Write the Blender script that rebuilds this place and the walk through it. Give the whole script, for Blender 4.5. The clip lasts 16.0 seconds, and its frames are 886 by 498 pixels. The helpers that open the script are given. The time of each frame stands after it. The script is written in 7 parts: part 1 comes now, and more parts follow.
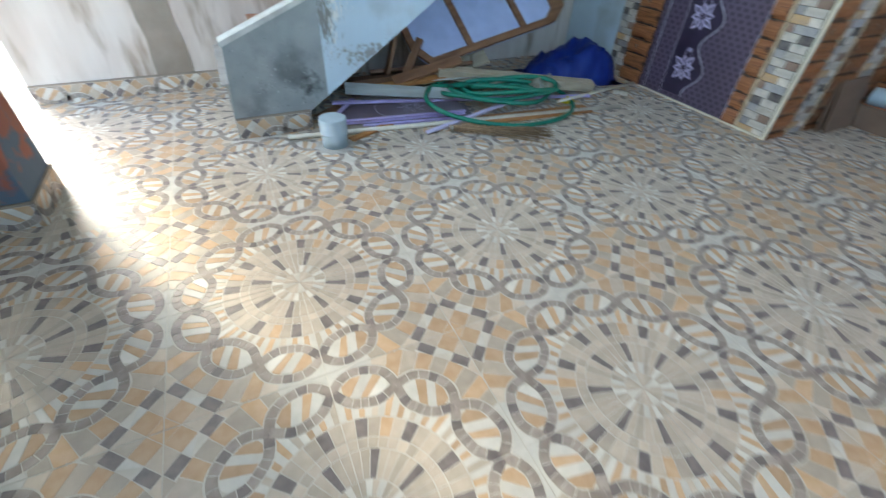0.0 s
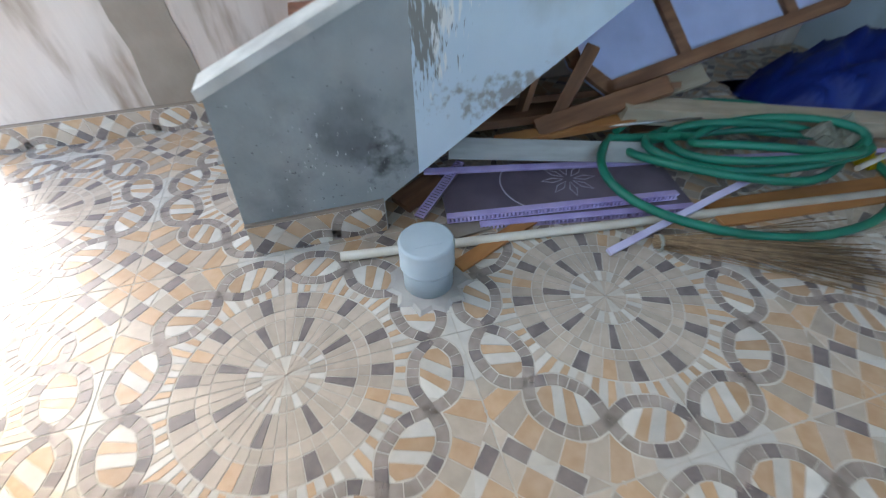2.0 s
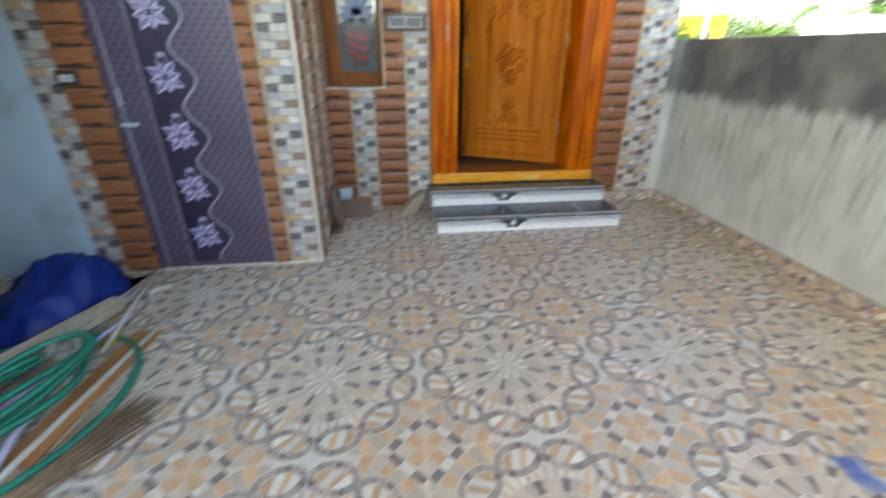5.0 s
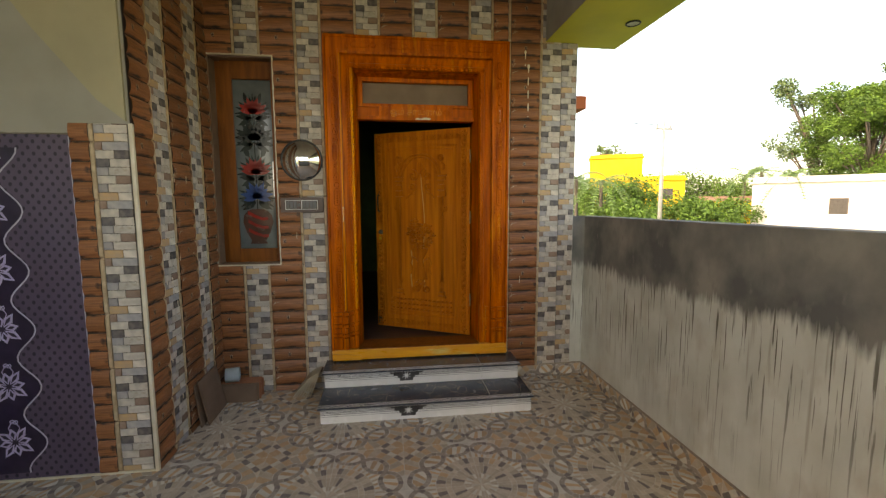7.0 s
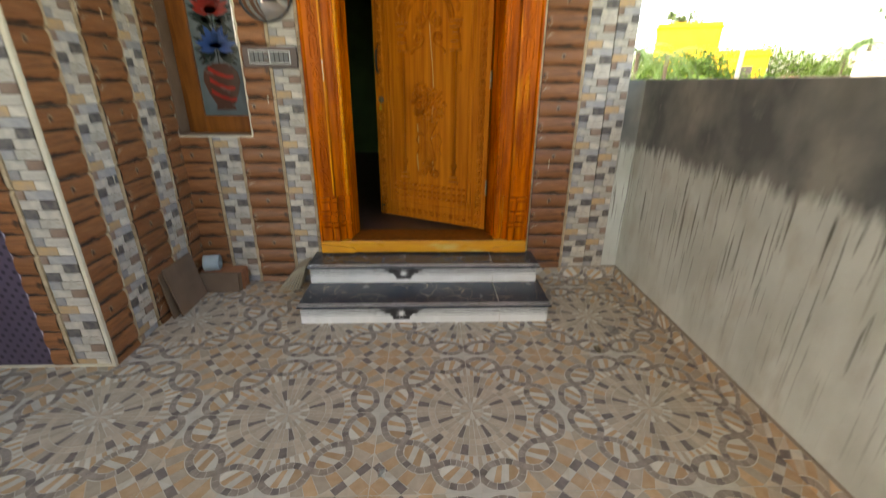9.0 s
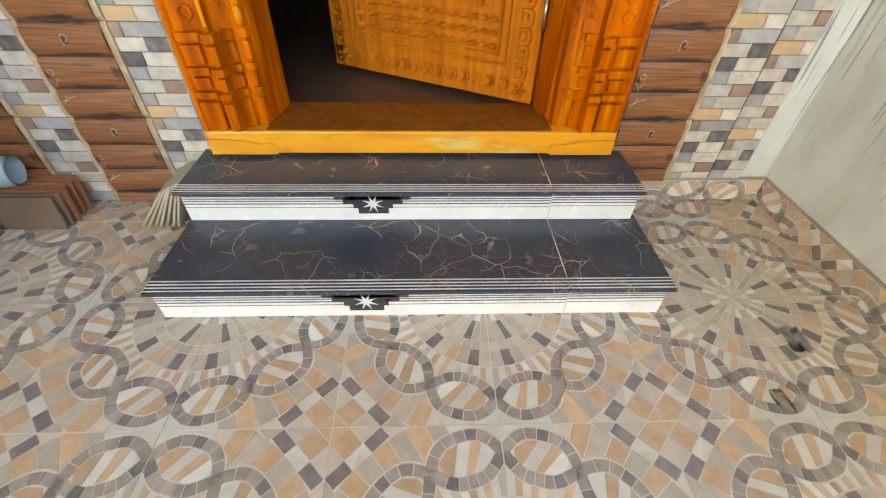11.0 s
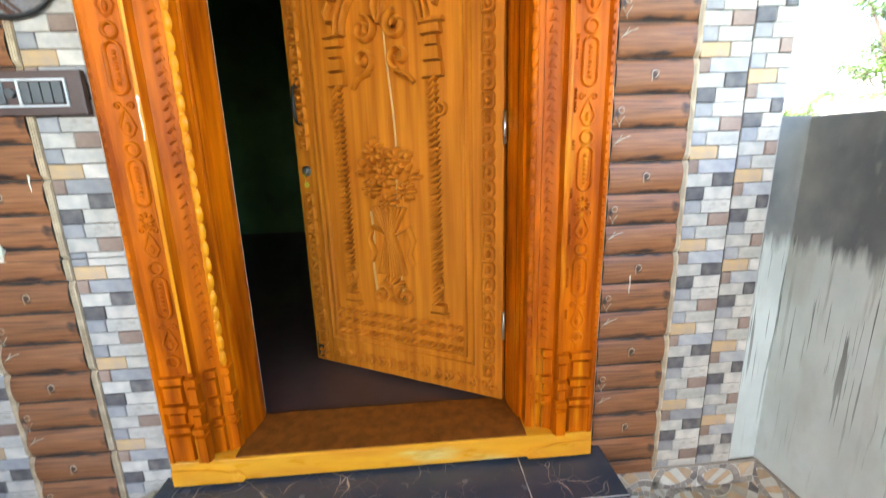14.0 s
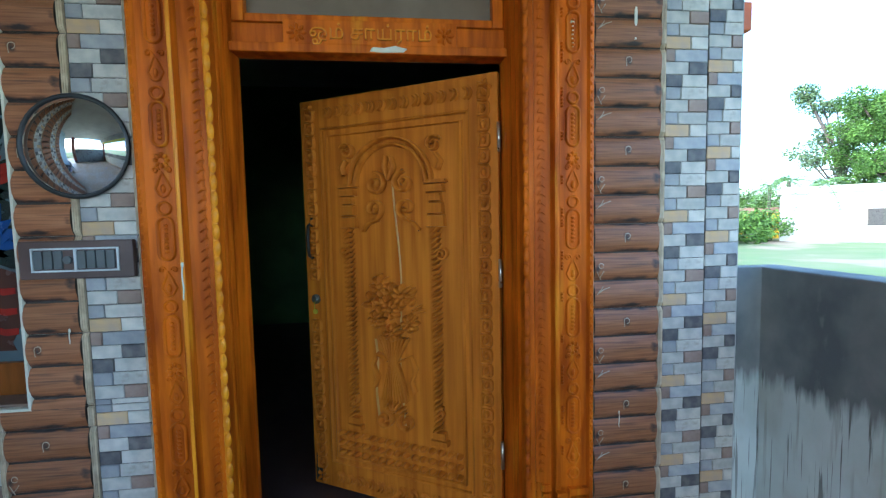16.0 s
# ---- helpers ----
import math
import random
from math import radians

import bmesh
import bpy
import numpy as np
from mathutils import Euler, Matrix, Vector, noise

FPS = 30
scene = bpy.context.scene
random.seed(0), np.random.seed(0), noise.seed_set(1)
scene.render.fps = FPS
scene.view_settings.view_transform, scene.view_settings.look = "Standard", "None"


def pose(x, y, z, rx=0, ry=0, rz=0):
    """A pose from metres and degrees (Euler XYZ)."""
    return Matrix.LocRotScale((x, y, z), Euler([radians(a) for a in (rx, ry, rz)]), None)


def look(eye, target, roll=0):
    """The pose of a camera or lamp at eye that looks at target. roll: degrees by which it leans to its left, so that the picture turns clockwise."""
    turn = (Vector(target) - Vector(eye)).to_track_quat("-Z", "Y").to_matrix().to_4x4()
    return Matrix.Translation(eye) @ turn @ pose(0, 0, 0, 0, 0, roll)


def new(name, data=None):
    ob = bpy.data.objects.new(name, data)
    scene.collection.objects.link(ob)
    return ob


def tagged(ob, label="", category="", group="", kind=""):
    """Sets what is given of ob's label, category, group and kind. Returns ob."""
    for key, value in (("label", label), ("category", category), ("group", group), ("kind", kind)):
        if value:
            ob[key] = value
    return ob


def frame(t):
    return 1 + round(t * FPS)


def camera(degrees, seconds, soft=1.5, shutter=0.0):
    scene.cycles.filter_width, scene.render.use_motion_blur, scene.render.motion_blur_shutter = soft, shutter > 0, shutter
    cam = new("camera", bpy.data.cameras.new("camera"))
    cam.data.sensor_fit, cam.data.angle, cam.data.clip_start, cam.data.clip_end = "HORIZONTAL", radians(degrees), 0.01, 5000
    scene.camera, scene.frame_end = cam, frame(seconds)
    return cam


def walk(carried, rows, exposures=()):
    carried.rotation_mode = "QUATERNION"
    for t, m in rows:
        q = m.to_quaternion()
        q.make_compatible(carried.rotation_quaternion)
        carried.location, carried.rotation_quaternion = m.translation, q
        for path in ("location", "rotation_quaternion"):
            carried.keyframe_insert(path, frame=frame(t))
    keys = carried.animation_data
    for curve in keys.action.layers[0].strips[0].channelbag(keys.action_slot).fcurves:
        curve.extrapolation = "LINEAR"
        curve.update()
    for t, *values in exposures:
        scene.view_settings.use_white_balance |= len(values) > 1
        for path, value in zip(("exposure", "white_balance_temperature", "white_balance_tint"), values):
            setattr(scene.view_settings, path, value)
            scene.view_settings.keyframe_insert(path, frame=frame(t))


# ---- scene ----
from math import asin, atan2, cos, pi, sin, sqrt, tau
cam = camera(93.0, 16.0, soft=1.2, shutter=0.4)
PATH = [
    (0, (0.291, 0.179, 1.154), (0.991, 1.548, -0.124), 3.0),
    (0.5, (0.333, 0.52, 1.176), (0.818, 1.998, -0.081), 2.9),
    (1, (0.405, 0.99, 1.131), (0.86, 2.498, -0.101), 2.5),
    (1.5, (0.505, 1.361, 1.063), (0.943, 2.841, -0.21), 1.4),
    (2, (0.574, 1.714, 0.948), (0.937, 3.101, -0.447), -1.5),
    (2.5, (0.629, 1.96, 0.833), (1.017, 3.118, -0.751), -6.5),
    (3, (0.643, 2.003, 0.805), (1.041, 3.044, -0.855), -10.7),
    (3.5, (0.618, 1.922, 0.886), (1.1, 2.978, -0.743), -11.9),
    (4, (0.458, 1.677, 1.2), (1.595, 2.648, -0.128), -3.5),
    (4.2, (0.399, 1.644, 1.197), (1.874, 2.38, 0.064), -1.8),
    (4.5, (0.412, 1.408, 1.218), (2.121, 1.807, 0.26), -3.1),
    (5, (0.491, 1.074, 1.424), (2.288, 0.858, 0.574), 0.1),
    (5.2, (0.536, 0.936, 1.511), (2.352, 0.56, 0.763), 1.1),
    (7.3, (0.748, 0.087, 1.662), (2.729, -0.129, 1.489), -0.4),
    (7.5, (0.769, 0.018, 1.675), (2.753, -0.177, 1.504), -0.3),
    (8, (0.806, -0.161, 1.668), (2.796, -0.286, 1.508), -0.1),
    (8.5, (0.954, -0.164, 1.621), (2.927, -0.26, 1.306), 0.3),
    (9, (1.373, -0.131, 1.492), (3.233, -0.197, 0.76), 0.5),
    (9.5, (1.779, -0.161, 1.371), (3.497, -0.215, 0.349), -0.9),
    (9.9, (2.154, -0.125, 1.338), (3.777, -0.193, 0.171), -0.1),
    (10, (2.264, -0.153, 1.324), (3.852, -0.209, 0.11), 0.1),
    (10.2, (2.444, -0.147, 1.273), (4.011, -0.201, 0.031), 0.3),
    (12.3, (3.152, -0.181, 1.021), (4.491, -0.248, -0.463), 2.9),
    (12.5, (3.131, -0.195, 1.044), (4.535, -0.235, -0.379), 1.3),
    (13, (3.12, -0.214, 1.181), (4.817, -0.265, 0.124), -0.3),
    (13.5, (3.096, -0.226, 1.338), (4.943, -0.33, 0.578), -1.1),
    (14, (3.042, -0.226, 1.458), (4.98, -0.364, 0.985), -1.6),
    (14.5, (3.005, -0.156, 1.55), (4.968, -0.373, 1.239), -2.2),
    (15, (2.991, -0.172, 1.67), (4.964, -0.397, 1.428), -1.2),
    (15.5, (2.939, -0.149, 1.653), (4.925, -0.373, 1.567), -2.2),
    (16, (2.922, -0.15, 1.749), (4.906, -0.371, 1.615), -1.2),
]
# seconds, stops, kelvin, tint
EXPOSURES = [(0, 3.9, 6450, 1), (1.5, 3.68, 6700, 7), (2.5, 3.65, 6700, 8), (3.5, 3.7, 6800, 9), (4.2, 3.95, 6900, 8), (5, 4.12, 6650, 6), (7.4, 2.9, 9400, 14), (8.5, 3.05, 9600, 14), (9, 3.65, 8400, 10), (10, 4.57, 8200, 9), (12.4, 4.82, 8250, 9), (13.5, 5.02, 6700, 8), (14.5, 4.3, 6400, 9), (16, 3.5, 5000, 0)]
walk(cam, [(t, look(eye, target, roll)) for t, eye, target, roll in PATH], EXPOSURES)

# ---------- light ----------
world = bpy.data.worlds.new("sky")
scene.world = world
world.use_nodes = True
wn = world.node_tree.nodes
sky = wn.new("ShaderNodeTexSky")
sky.sky_type, sky.sun_disc = "NISHITA", False
SUN_DIR = Vector((-0.46, 0.89, 0.80)).normalized()
sky.sun_elevation = asin(SUN_DIR.z)
sky.sun_rotation = atan2(SUN_DIR.x, SUN_DIR.y)
sky.air_density, sky.dust_density = 1.0, 2.0
wn["Background"].inputs[1].default_value = 0.10
world.node_tree.links.new(sky.outputs[0], wn["Background"].inputs[0])
sun_data = bpy.data.lights.new("sun", "SUN")
sun_data.energy, sun_data.angle, sun_data.color = 0.22, radians(5), (1.0, 0.9, 0.76)
sun = new("sun", sun_data)
sun.matrix_world = look(SUN_DIR * 20, (0, 0, 0))

# sky light through the two entrance openings, above the gate wall and beside the pillar
def opening(y, z, wide, high, watts):
    lamp_data = bpy.data.lights.new("entrance_sky", "AREA")
    lamp_data.shape, lamp_data.size, lamp_data.size_y, lamp_data.energy, lamp_data.color = "RECTANGLE", wide, high, watts, (0.94, 0.97, 1.0)
    new("entrance_sky", lamp_data).matrix_world = look((-1.24, y, z), (5.0, y, z - 0.9))


opening(0.40, 2.58, 3.3, 1.0, 1.9)
opening(3.18, 2.45, 1.05, 2.0, 0.7)

# ---------- materials ----------


def material(name, color, rough=0.6, metal=0.0, color2=None, scale=8.0, stretch=(1, 1, 1), bump=0.15, bump_scale=60.0,
             spots=None, spot_scale=3.0, spot_low=0.55, spot_high=0.7, island=0.0, per_object=0.0, specular=0.5, rough_var=0.1, coords="Object"):
    m = bpy.data.materials.new(name)
    m.use_nodes = True
    nt, nd = m.node_tree, m.node_tree.nodes
    bsdf = nd["Principled BSDF"]
    co = nd.new("ShaderNodeTexCoord")
    mp = nd.new("ShaderNodeMapping")
    mp.inputs["Scale"].default_value = stretch
    src = nd.new("ShaderNodeNewGeometry").outputs["Position"] if coords == "World" else co.outputs[coords]
    nt.links.new(src, mp.inputs[0])

    def noise(sc, detail=5.0):
        n = nd.new("ShaderNodeTexNoise")
        n.inputs["Scale"].default_value, n.inputs["Detail"].default_value = sc, detail
        nt.links.new(mp.outputs[0], n.inputs[0])
        return n

    def mix(a, b, fac, mode="MIX"):
        x = nd.new("ShaderNodeMix")
        x.data_type, x.blend_type = "RGBA", mode
        for sock, v in ((x.inputs[0], fac), (x.inputs[6], a), (x.inputs[7], b)):
            if hasattr(v, "is_linked"):
                nt.links.new(v, sock)
            else:
                sock.default_value = v if isinstance(v, float) else (*v, 1)
        return x.outputs[2]

    def ramp(src, lo, hi):
        r = nd.new("ShaderNodeMapRange")
        r.inputs[1].default_value, r.inputs[2].default_value = lo, hi
        nt.links.new(src, r.inputs[0])
        return r.outputs[0]

    col = mix(color, color2 or tuple(c * 0.75 for c in color), ramp(noise(scale).outputs[0], 0.35, 0.65))
    if spots:
        col = mix(col, spots, ramp(noise(spot_scale, 8.0).outputs[0], spot_low, spot_high))
    for amount, kind in ((island, "ShaderNodeNewGeometry"), (per_object, "ShaderNodeObjectInfo")):
        if amount:
            src = nd.new(kind).outputs["Random Per Island" if kind.endswith("Geometry") else "Random"]
            hsv = nd.new("ShaderNodeHueSaturation")
            r = nd.new("ShaderNodeMapRange")
            r.inputs[3].default_value, r.inputs[4].default_value = 1 - amount, 1 + amount
            nt.links.new(src, r.inputs[0])
            nt.links.new(r.outputs[0], hsv.inputs["Value"])
            nt.links.new(col, hsv.inputs["Color"])
            col = hsv.outputs[0]
    nt.links.new(col, bsdf.inputs["Base Color"])
    bsdf.inputs["Metallic"].default_value = metal
    bsdf.inputs["Specular IOR Level"].default_value = specular
    rr = nd.new("ShaderNodeMapRange")
    rr.inputs[3].default_value, rr.inputs[4].default_value = max(0.02, rough - rough_var), min(1, rough + rough_var)
    nt.links.new(noise(scale * 2.3).outputs[0], rr.inputs[0])
    nt.links.new(rr.outputs[0], bsdf.inputs["Roughness"])
    if bump:
        b = nd.new("ShaderNodeBump")
        b.inputs["Strength"].default_value, b.inputs["Distance"].default_value = bump, 0.004
        nt.links.new(noise(bump_scale).outputs[0], b.inputs["Height"])
        nt.links.new(b.outputs[0], bsdf.inputs["Normal"])
    return m


def mat_simple(name, color, rough=0.5, metal=0.0, **kw):
    return material(name, color, rough, metal, bump=kw.pop("bump", 0.05), **kw)


# floor mosaic
F = dict(rough=0.38, scale=26, bump=0.12, bump_scale=90, island=0.16, spots=(0.42, 0.36, 0.29), spot_scale=1.6, spot_low=0.58, spot_high=1.05, specular=0.4, coords="World")
m_grout = material("tile_grout", (0.62, 0.585, 0.505), 0.6, color2=(0.48, 0.44, 0.37), scale=12, coords="World")
m_dark = material("mosaic_dark", (0.15, 0.125, 0.12), color2=(0.215, 0.18, 0.165), **F)
m_band = material("mosaic_band", (0.262, 0.22, 0.185), color2=(0.355, 0.30, 0.255), **F)
m_tan = material("mosaic_tan", (0.455, 0.385, 0.30), color2=(0.52, 0.44, 0.35), **F)
m_orange = material("mosaic_ochre", (0.46, 0.30, 0.17), color2=(0.52, 0.36, 0.225), **F)
m_cream = material("mosaic_cream", (0.55, 0.53, 0.47), color2=(0.62, 0.59, 0.53), **F)
m_greytan = material("mosaic_greytan", (0.40, 0.335, 0.265), color2=(0.46, 0.39, 0.31), **F)
FLOOR_MATS = [m_grout, m_dark, m_band, m_tan, m_orange, m_cream, m_greytan]


def patch(m, centre, size, colour, low, high, grain, streak=(1, 1, 1), coords=""):
    """A ragged-edged patch round one spot: weathered stains, knots and shade painted along creases."""
    nt, nd = m.node_tree, m.node_tree.nodes
    bsdf = nd["Principled BSDF"]
    base = bsdf.inputs["Base Color"].links[0].from_socket
    place = nd.new("ShaderNodeTexCoord").outputs[coords] if coords else nd.new("ShaderNodeNewGeometry").outputs["Position"]
    a, b, ln, ns, mp = nd.new("ShaderNodeVectorMath"), nd.new("ShaderNodeVectorMath"), nd.new("ShaderNodeVectorMath"), nd.new("ShaderNodeTexNoise"), nd.new("ShaderNodeMapping")
    a.operation, b.operation, ln.operation = "SUBTRACT", "DIVIDE", "LENGTH"
    a.inputs[1].default_value, b.inputs[1].default_value = centre, size
    nt.links.new(place, a.inputs[0])
    nt.links.new(a.outputs[0], b.inputs[0])
    nt.links.new(b.outputs[0], ln.inputs[0])
    mp.inputs["Scale"].default_value = streak
    nt.links.new(place, mp.inputs[0])
    nt.links.new(mp.outputs[0], ns.inputs[0])
    ns.inputs["Scale"].default_value, ns.inputs["Detail"].default_value = grain, 8
    near, add, cut = nd.new("ShaderNodeMapRange"), nd.new("ShaderNodeMath"), nd.new("ShaderNodeMapRange")
    near.inputs[1].default_value, near.inputs[2].default_value, near.inputs[3].default_value, near.inputs[4].default_value = 0.0, 1.0, 0.35, -0.35
    near.clamp = False
    nt.links.new(ln.outputs["Value"], near.inputs[0])
    nt.links.new(near.outputs[0], add.inputs[0])
    nt.links.new(ns.outputs[0], add.inputs[1])
    cut.inputs[1].default_value, cut.inputs[2].default_value = low, high
    nt.links.new(add.outputs[0], cut.inputs[0])
    x = nd.new("ShaderNodeMix")
    x.data_type = "RGBA"
    x.inputs[7].default_value = (*colour, 1)
    nt.links.new(cut.outputs[0], x.inputs[0])
    nt.links.new(base, x.inputs[6])
    nt.links.new(x.outputs[2], bsdf.inputs["Base Color"])


# facade tiles
W = dict(bump=0.22, bump_scale=90, specular=0.35)
m_tilegrout = material("facade_grout", (0.05, 0.038, 0.03), 0.8)
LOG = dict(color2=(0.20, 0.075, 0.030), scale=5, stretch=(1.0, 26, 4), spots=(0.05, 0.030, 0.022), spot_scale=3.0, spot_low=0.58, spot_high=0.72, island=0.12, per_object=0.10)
m_log = material("facade_log", (0.33, 0.135, 0.055), 0.36, **LOG, **W)
# printed knots and burnt bottom edge, plus crease shade painted as dark bands
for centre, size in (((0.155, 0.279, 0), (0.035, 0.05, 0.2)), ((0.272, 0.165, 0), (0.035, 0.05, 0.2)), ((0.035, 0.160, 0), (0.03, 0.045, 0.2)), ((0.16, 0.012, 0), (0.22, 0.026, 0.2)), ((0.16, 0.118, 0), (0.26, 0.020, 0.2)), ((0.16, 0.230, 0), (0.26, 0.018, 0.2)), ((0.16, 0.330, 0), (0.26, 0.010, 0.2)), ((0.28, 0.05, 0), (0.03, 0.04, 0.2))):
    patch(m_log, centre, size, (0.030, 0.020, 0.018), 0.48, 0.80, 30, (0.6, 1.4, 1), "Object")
m_bamboo = material("facade_bamboo", (0.55, 0.42, 0.27), 0.5, color2=(0.36, 0.26, 0.16), scale=20, island=0.15, **W)
m_bk_light = material("facade_brick_light", (0.58, 0.52, 0.44), 0.5, color2=(0.43, 0.39, 0.335), scale=22, island=0.14, spots=(0.30, 0.25, 0.20), spot_scale=14, spot_low=0.60, spot_high=0.72, **W)
m_bk_grey = material("facade_brick_bluegrey", (0.27, 0.26, 0.265), 0.5, color2=(0.37, 0.345, 0.325), scale=24, island=0.2, **W)
m_bk_tan = material("facade_brick_tan", (0.56, 0.36, 0.17), 0.5, color2=(0.46, 0.32, 0.20), scale=22, island=0.12, **W)
m_bk_dark = material("facade_brick_dark", (0.085, 0.078, 0.080), 0.5, color2=(0.18, 0.155, 0.14), scale=24, island=0.2, **W)
m_bk_brown = material("facade_brick_brown", (0.24, 0.155, 0.115), 0.5, color2=(0.32, 0.225, 0.17), scale=24, island=0.2, **W)
m_motif = material("facade_motif", (0.42, 0.34, 0.24), 0.5, scale=30)
FACADE_MATS = [m_tilegrout, m_log, m_bamboo, m_bk_light, m_bk_grey, m_bk_tan, m_bk_dark, m_bk_brown, m_motif]

# plaster, paint, concrete
m_blueplaster = material("pale_blue_plaster", (0.50, 0.60, 0.66), 0.75, color2=(0.44, 0.54, 0.60), scale=3, bump=0.2, bump_scale=40, spots=(0.34, 0.37, 0.37), spot_scale=2.0, spot_low=0.54, spot_high=0.72)
m_greyplaster = material("grey_cement_plaster", (0.30, 0.32, 0.315), 0.75, color2=(0.235, 0.26, 0.258), scale=7, bump=0.5, bump_scale=40, spots=(0.12, 0.132, 0.135), spot_scale=2.6, spot_low=0.54, spot_high=0.68)


patch(m_greyplaster, (0.69, 2.81, 0.27), (0.16, 0.5, 0.17), (0.055, 0.06, 0.058), 0.50, 0.85, 26)
patch(m_greyplaster, (0.46, 2.81, 0.06), (0.40, 0.5, 0.10), (0.16, 0.145, 0.115), 0.52, 0.80, 40)
patch(m_blueplaster, (0.86, 2.81, 0.80), (0.17, 0.4, 0.70), (0.66, 0.66, 0.62), 0.60, 0.72, 30, (2.2, 1, 0.5))
patch(m_blueplaster, (0.82, 2.81, 0.62), (0.16, 0.4, 0.42), (0.20, 0.20, 0.18), 0.62, 0.74, 42, (2.2, 1, 0.5))
patch(m_blueplaster, (1.05, 2.81, 0.42), (0.50, 0.4, 0.16), (0.28, 0.28, 0.26), 0.60, 0.80, 40)
patch(m_greyplaster, (0.5, 2.81, 0.3), (3, 3, 3), (0.13, 0.14, 0.14), 0.97, 1.02, 75)
patch(m_greyplaster, (0.5, 2.81, 0.3), (3, 3, 3), (0.42, 0.44, 0.43), 0.98, 1.03, 48, (1.6, 1, 0.7))
patch(m_blueplaster, (0.95, 2.81, 0.75), (0.6, 1.0, 1.2), (0.70, 0.70, 0.66), 0.93, 1.0, 45, (2.0, 1, 0.6))
patch(m_blueplaster, (0.90, 2.81, 0.60), (0.35, 1.0, 0.9), (0.22, 0.22, 0.21), 0.93, 1.0, 55, (2.2, 1, 0.5))
m_cap = material("white_cement_cap", (0.56, 0.56, 0.52), 0.7, scale=12)
m_stainwall = material("stained_white_plaster", (0.62, 0.56, 0.50), 0.8, color2=(0.50, 0.43, 0.37), scale=3.0, stretch=(2.5, 2.5, 0.45), bump=0.25, bump_scale=30, spots=(0.24, 0.17, 0.11), spot_scale=2.8, spot_low=0.53, spot_high=0.66)
m_cementpatch = material("brown_cement_patch", (0.25, 0.21, 0.165), 0.85, color2=(0.31, 0.26, 0.21), scale=6, bump=0.3)
m_white = material("white_ceiling_paint", (0.58, 0.56, 0.50), 0.8, scale=2, color2=(0.50, 0.48, 0.43), bump=0.08)
m_creamwall = material("cream_wall_plaster", (0.36, 0.34, 0.28), 0.8, color2=(0.29, 0.27, 0.22), scale=2, bump=0.15)
m_yellowbeam = material("lime_yellow_paint", (0.60, 0.56, 0.06), 0.6, color2=(0.52, 0.49, 0.06), scale=3, bump=0.05)
m_greybeam = material("grey_beam_paint", (0.32, 0.32, 0.30), 0.75, scale=3)
m_redpaint = material("red_primer_grey_cement", (0.27, 0.085, 0.05), 0.7, color2=(0.33, 0.12, 0.07), scale=5, stretch=(1, 1, 0.4), spots=(0.22, 0.22, 0.21), spot_scale=2.0, spot_low=0.50, spot_high=0.56)
patch(m_redpaint, (-0.60, 2.40, 0.10), (0.7, 0.7, 0.50), (0.085, 0.125, 0.17), 0.50, 0.62, 9)
patch(m_redpaint, (-0.60, 2.40, 1.2), (0.6, 0.6, 0.9), (0.085, 0.04, 0.03), 0.56, 0.72, 12, (3, 3, 0.4))
m_greenroom = material("green_room_paint", (0.16, 0.30, 0.10), 0.7, scale=3)
m_redfloor = material("dark_red_oxide_floor", (0.085, 0.048, 0.038), 0.4, scale=5)
m_apron = material("pale_concrete_apron", (0.38, 0.35, 0.30), 0.85, color2=(0.29, 0.265, 0.225), scale=3, bump=0.3, bump_scale=25, spots=(0.22, 0.20, 0.16), spot_scale=1.4, spot_low=0.55, spot_high=0.70)


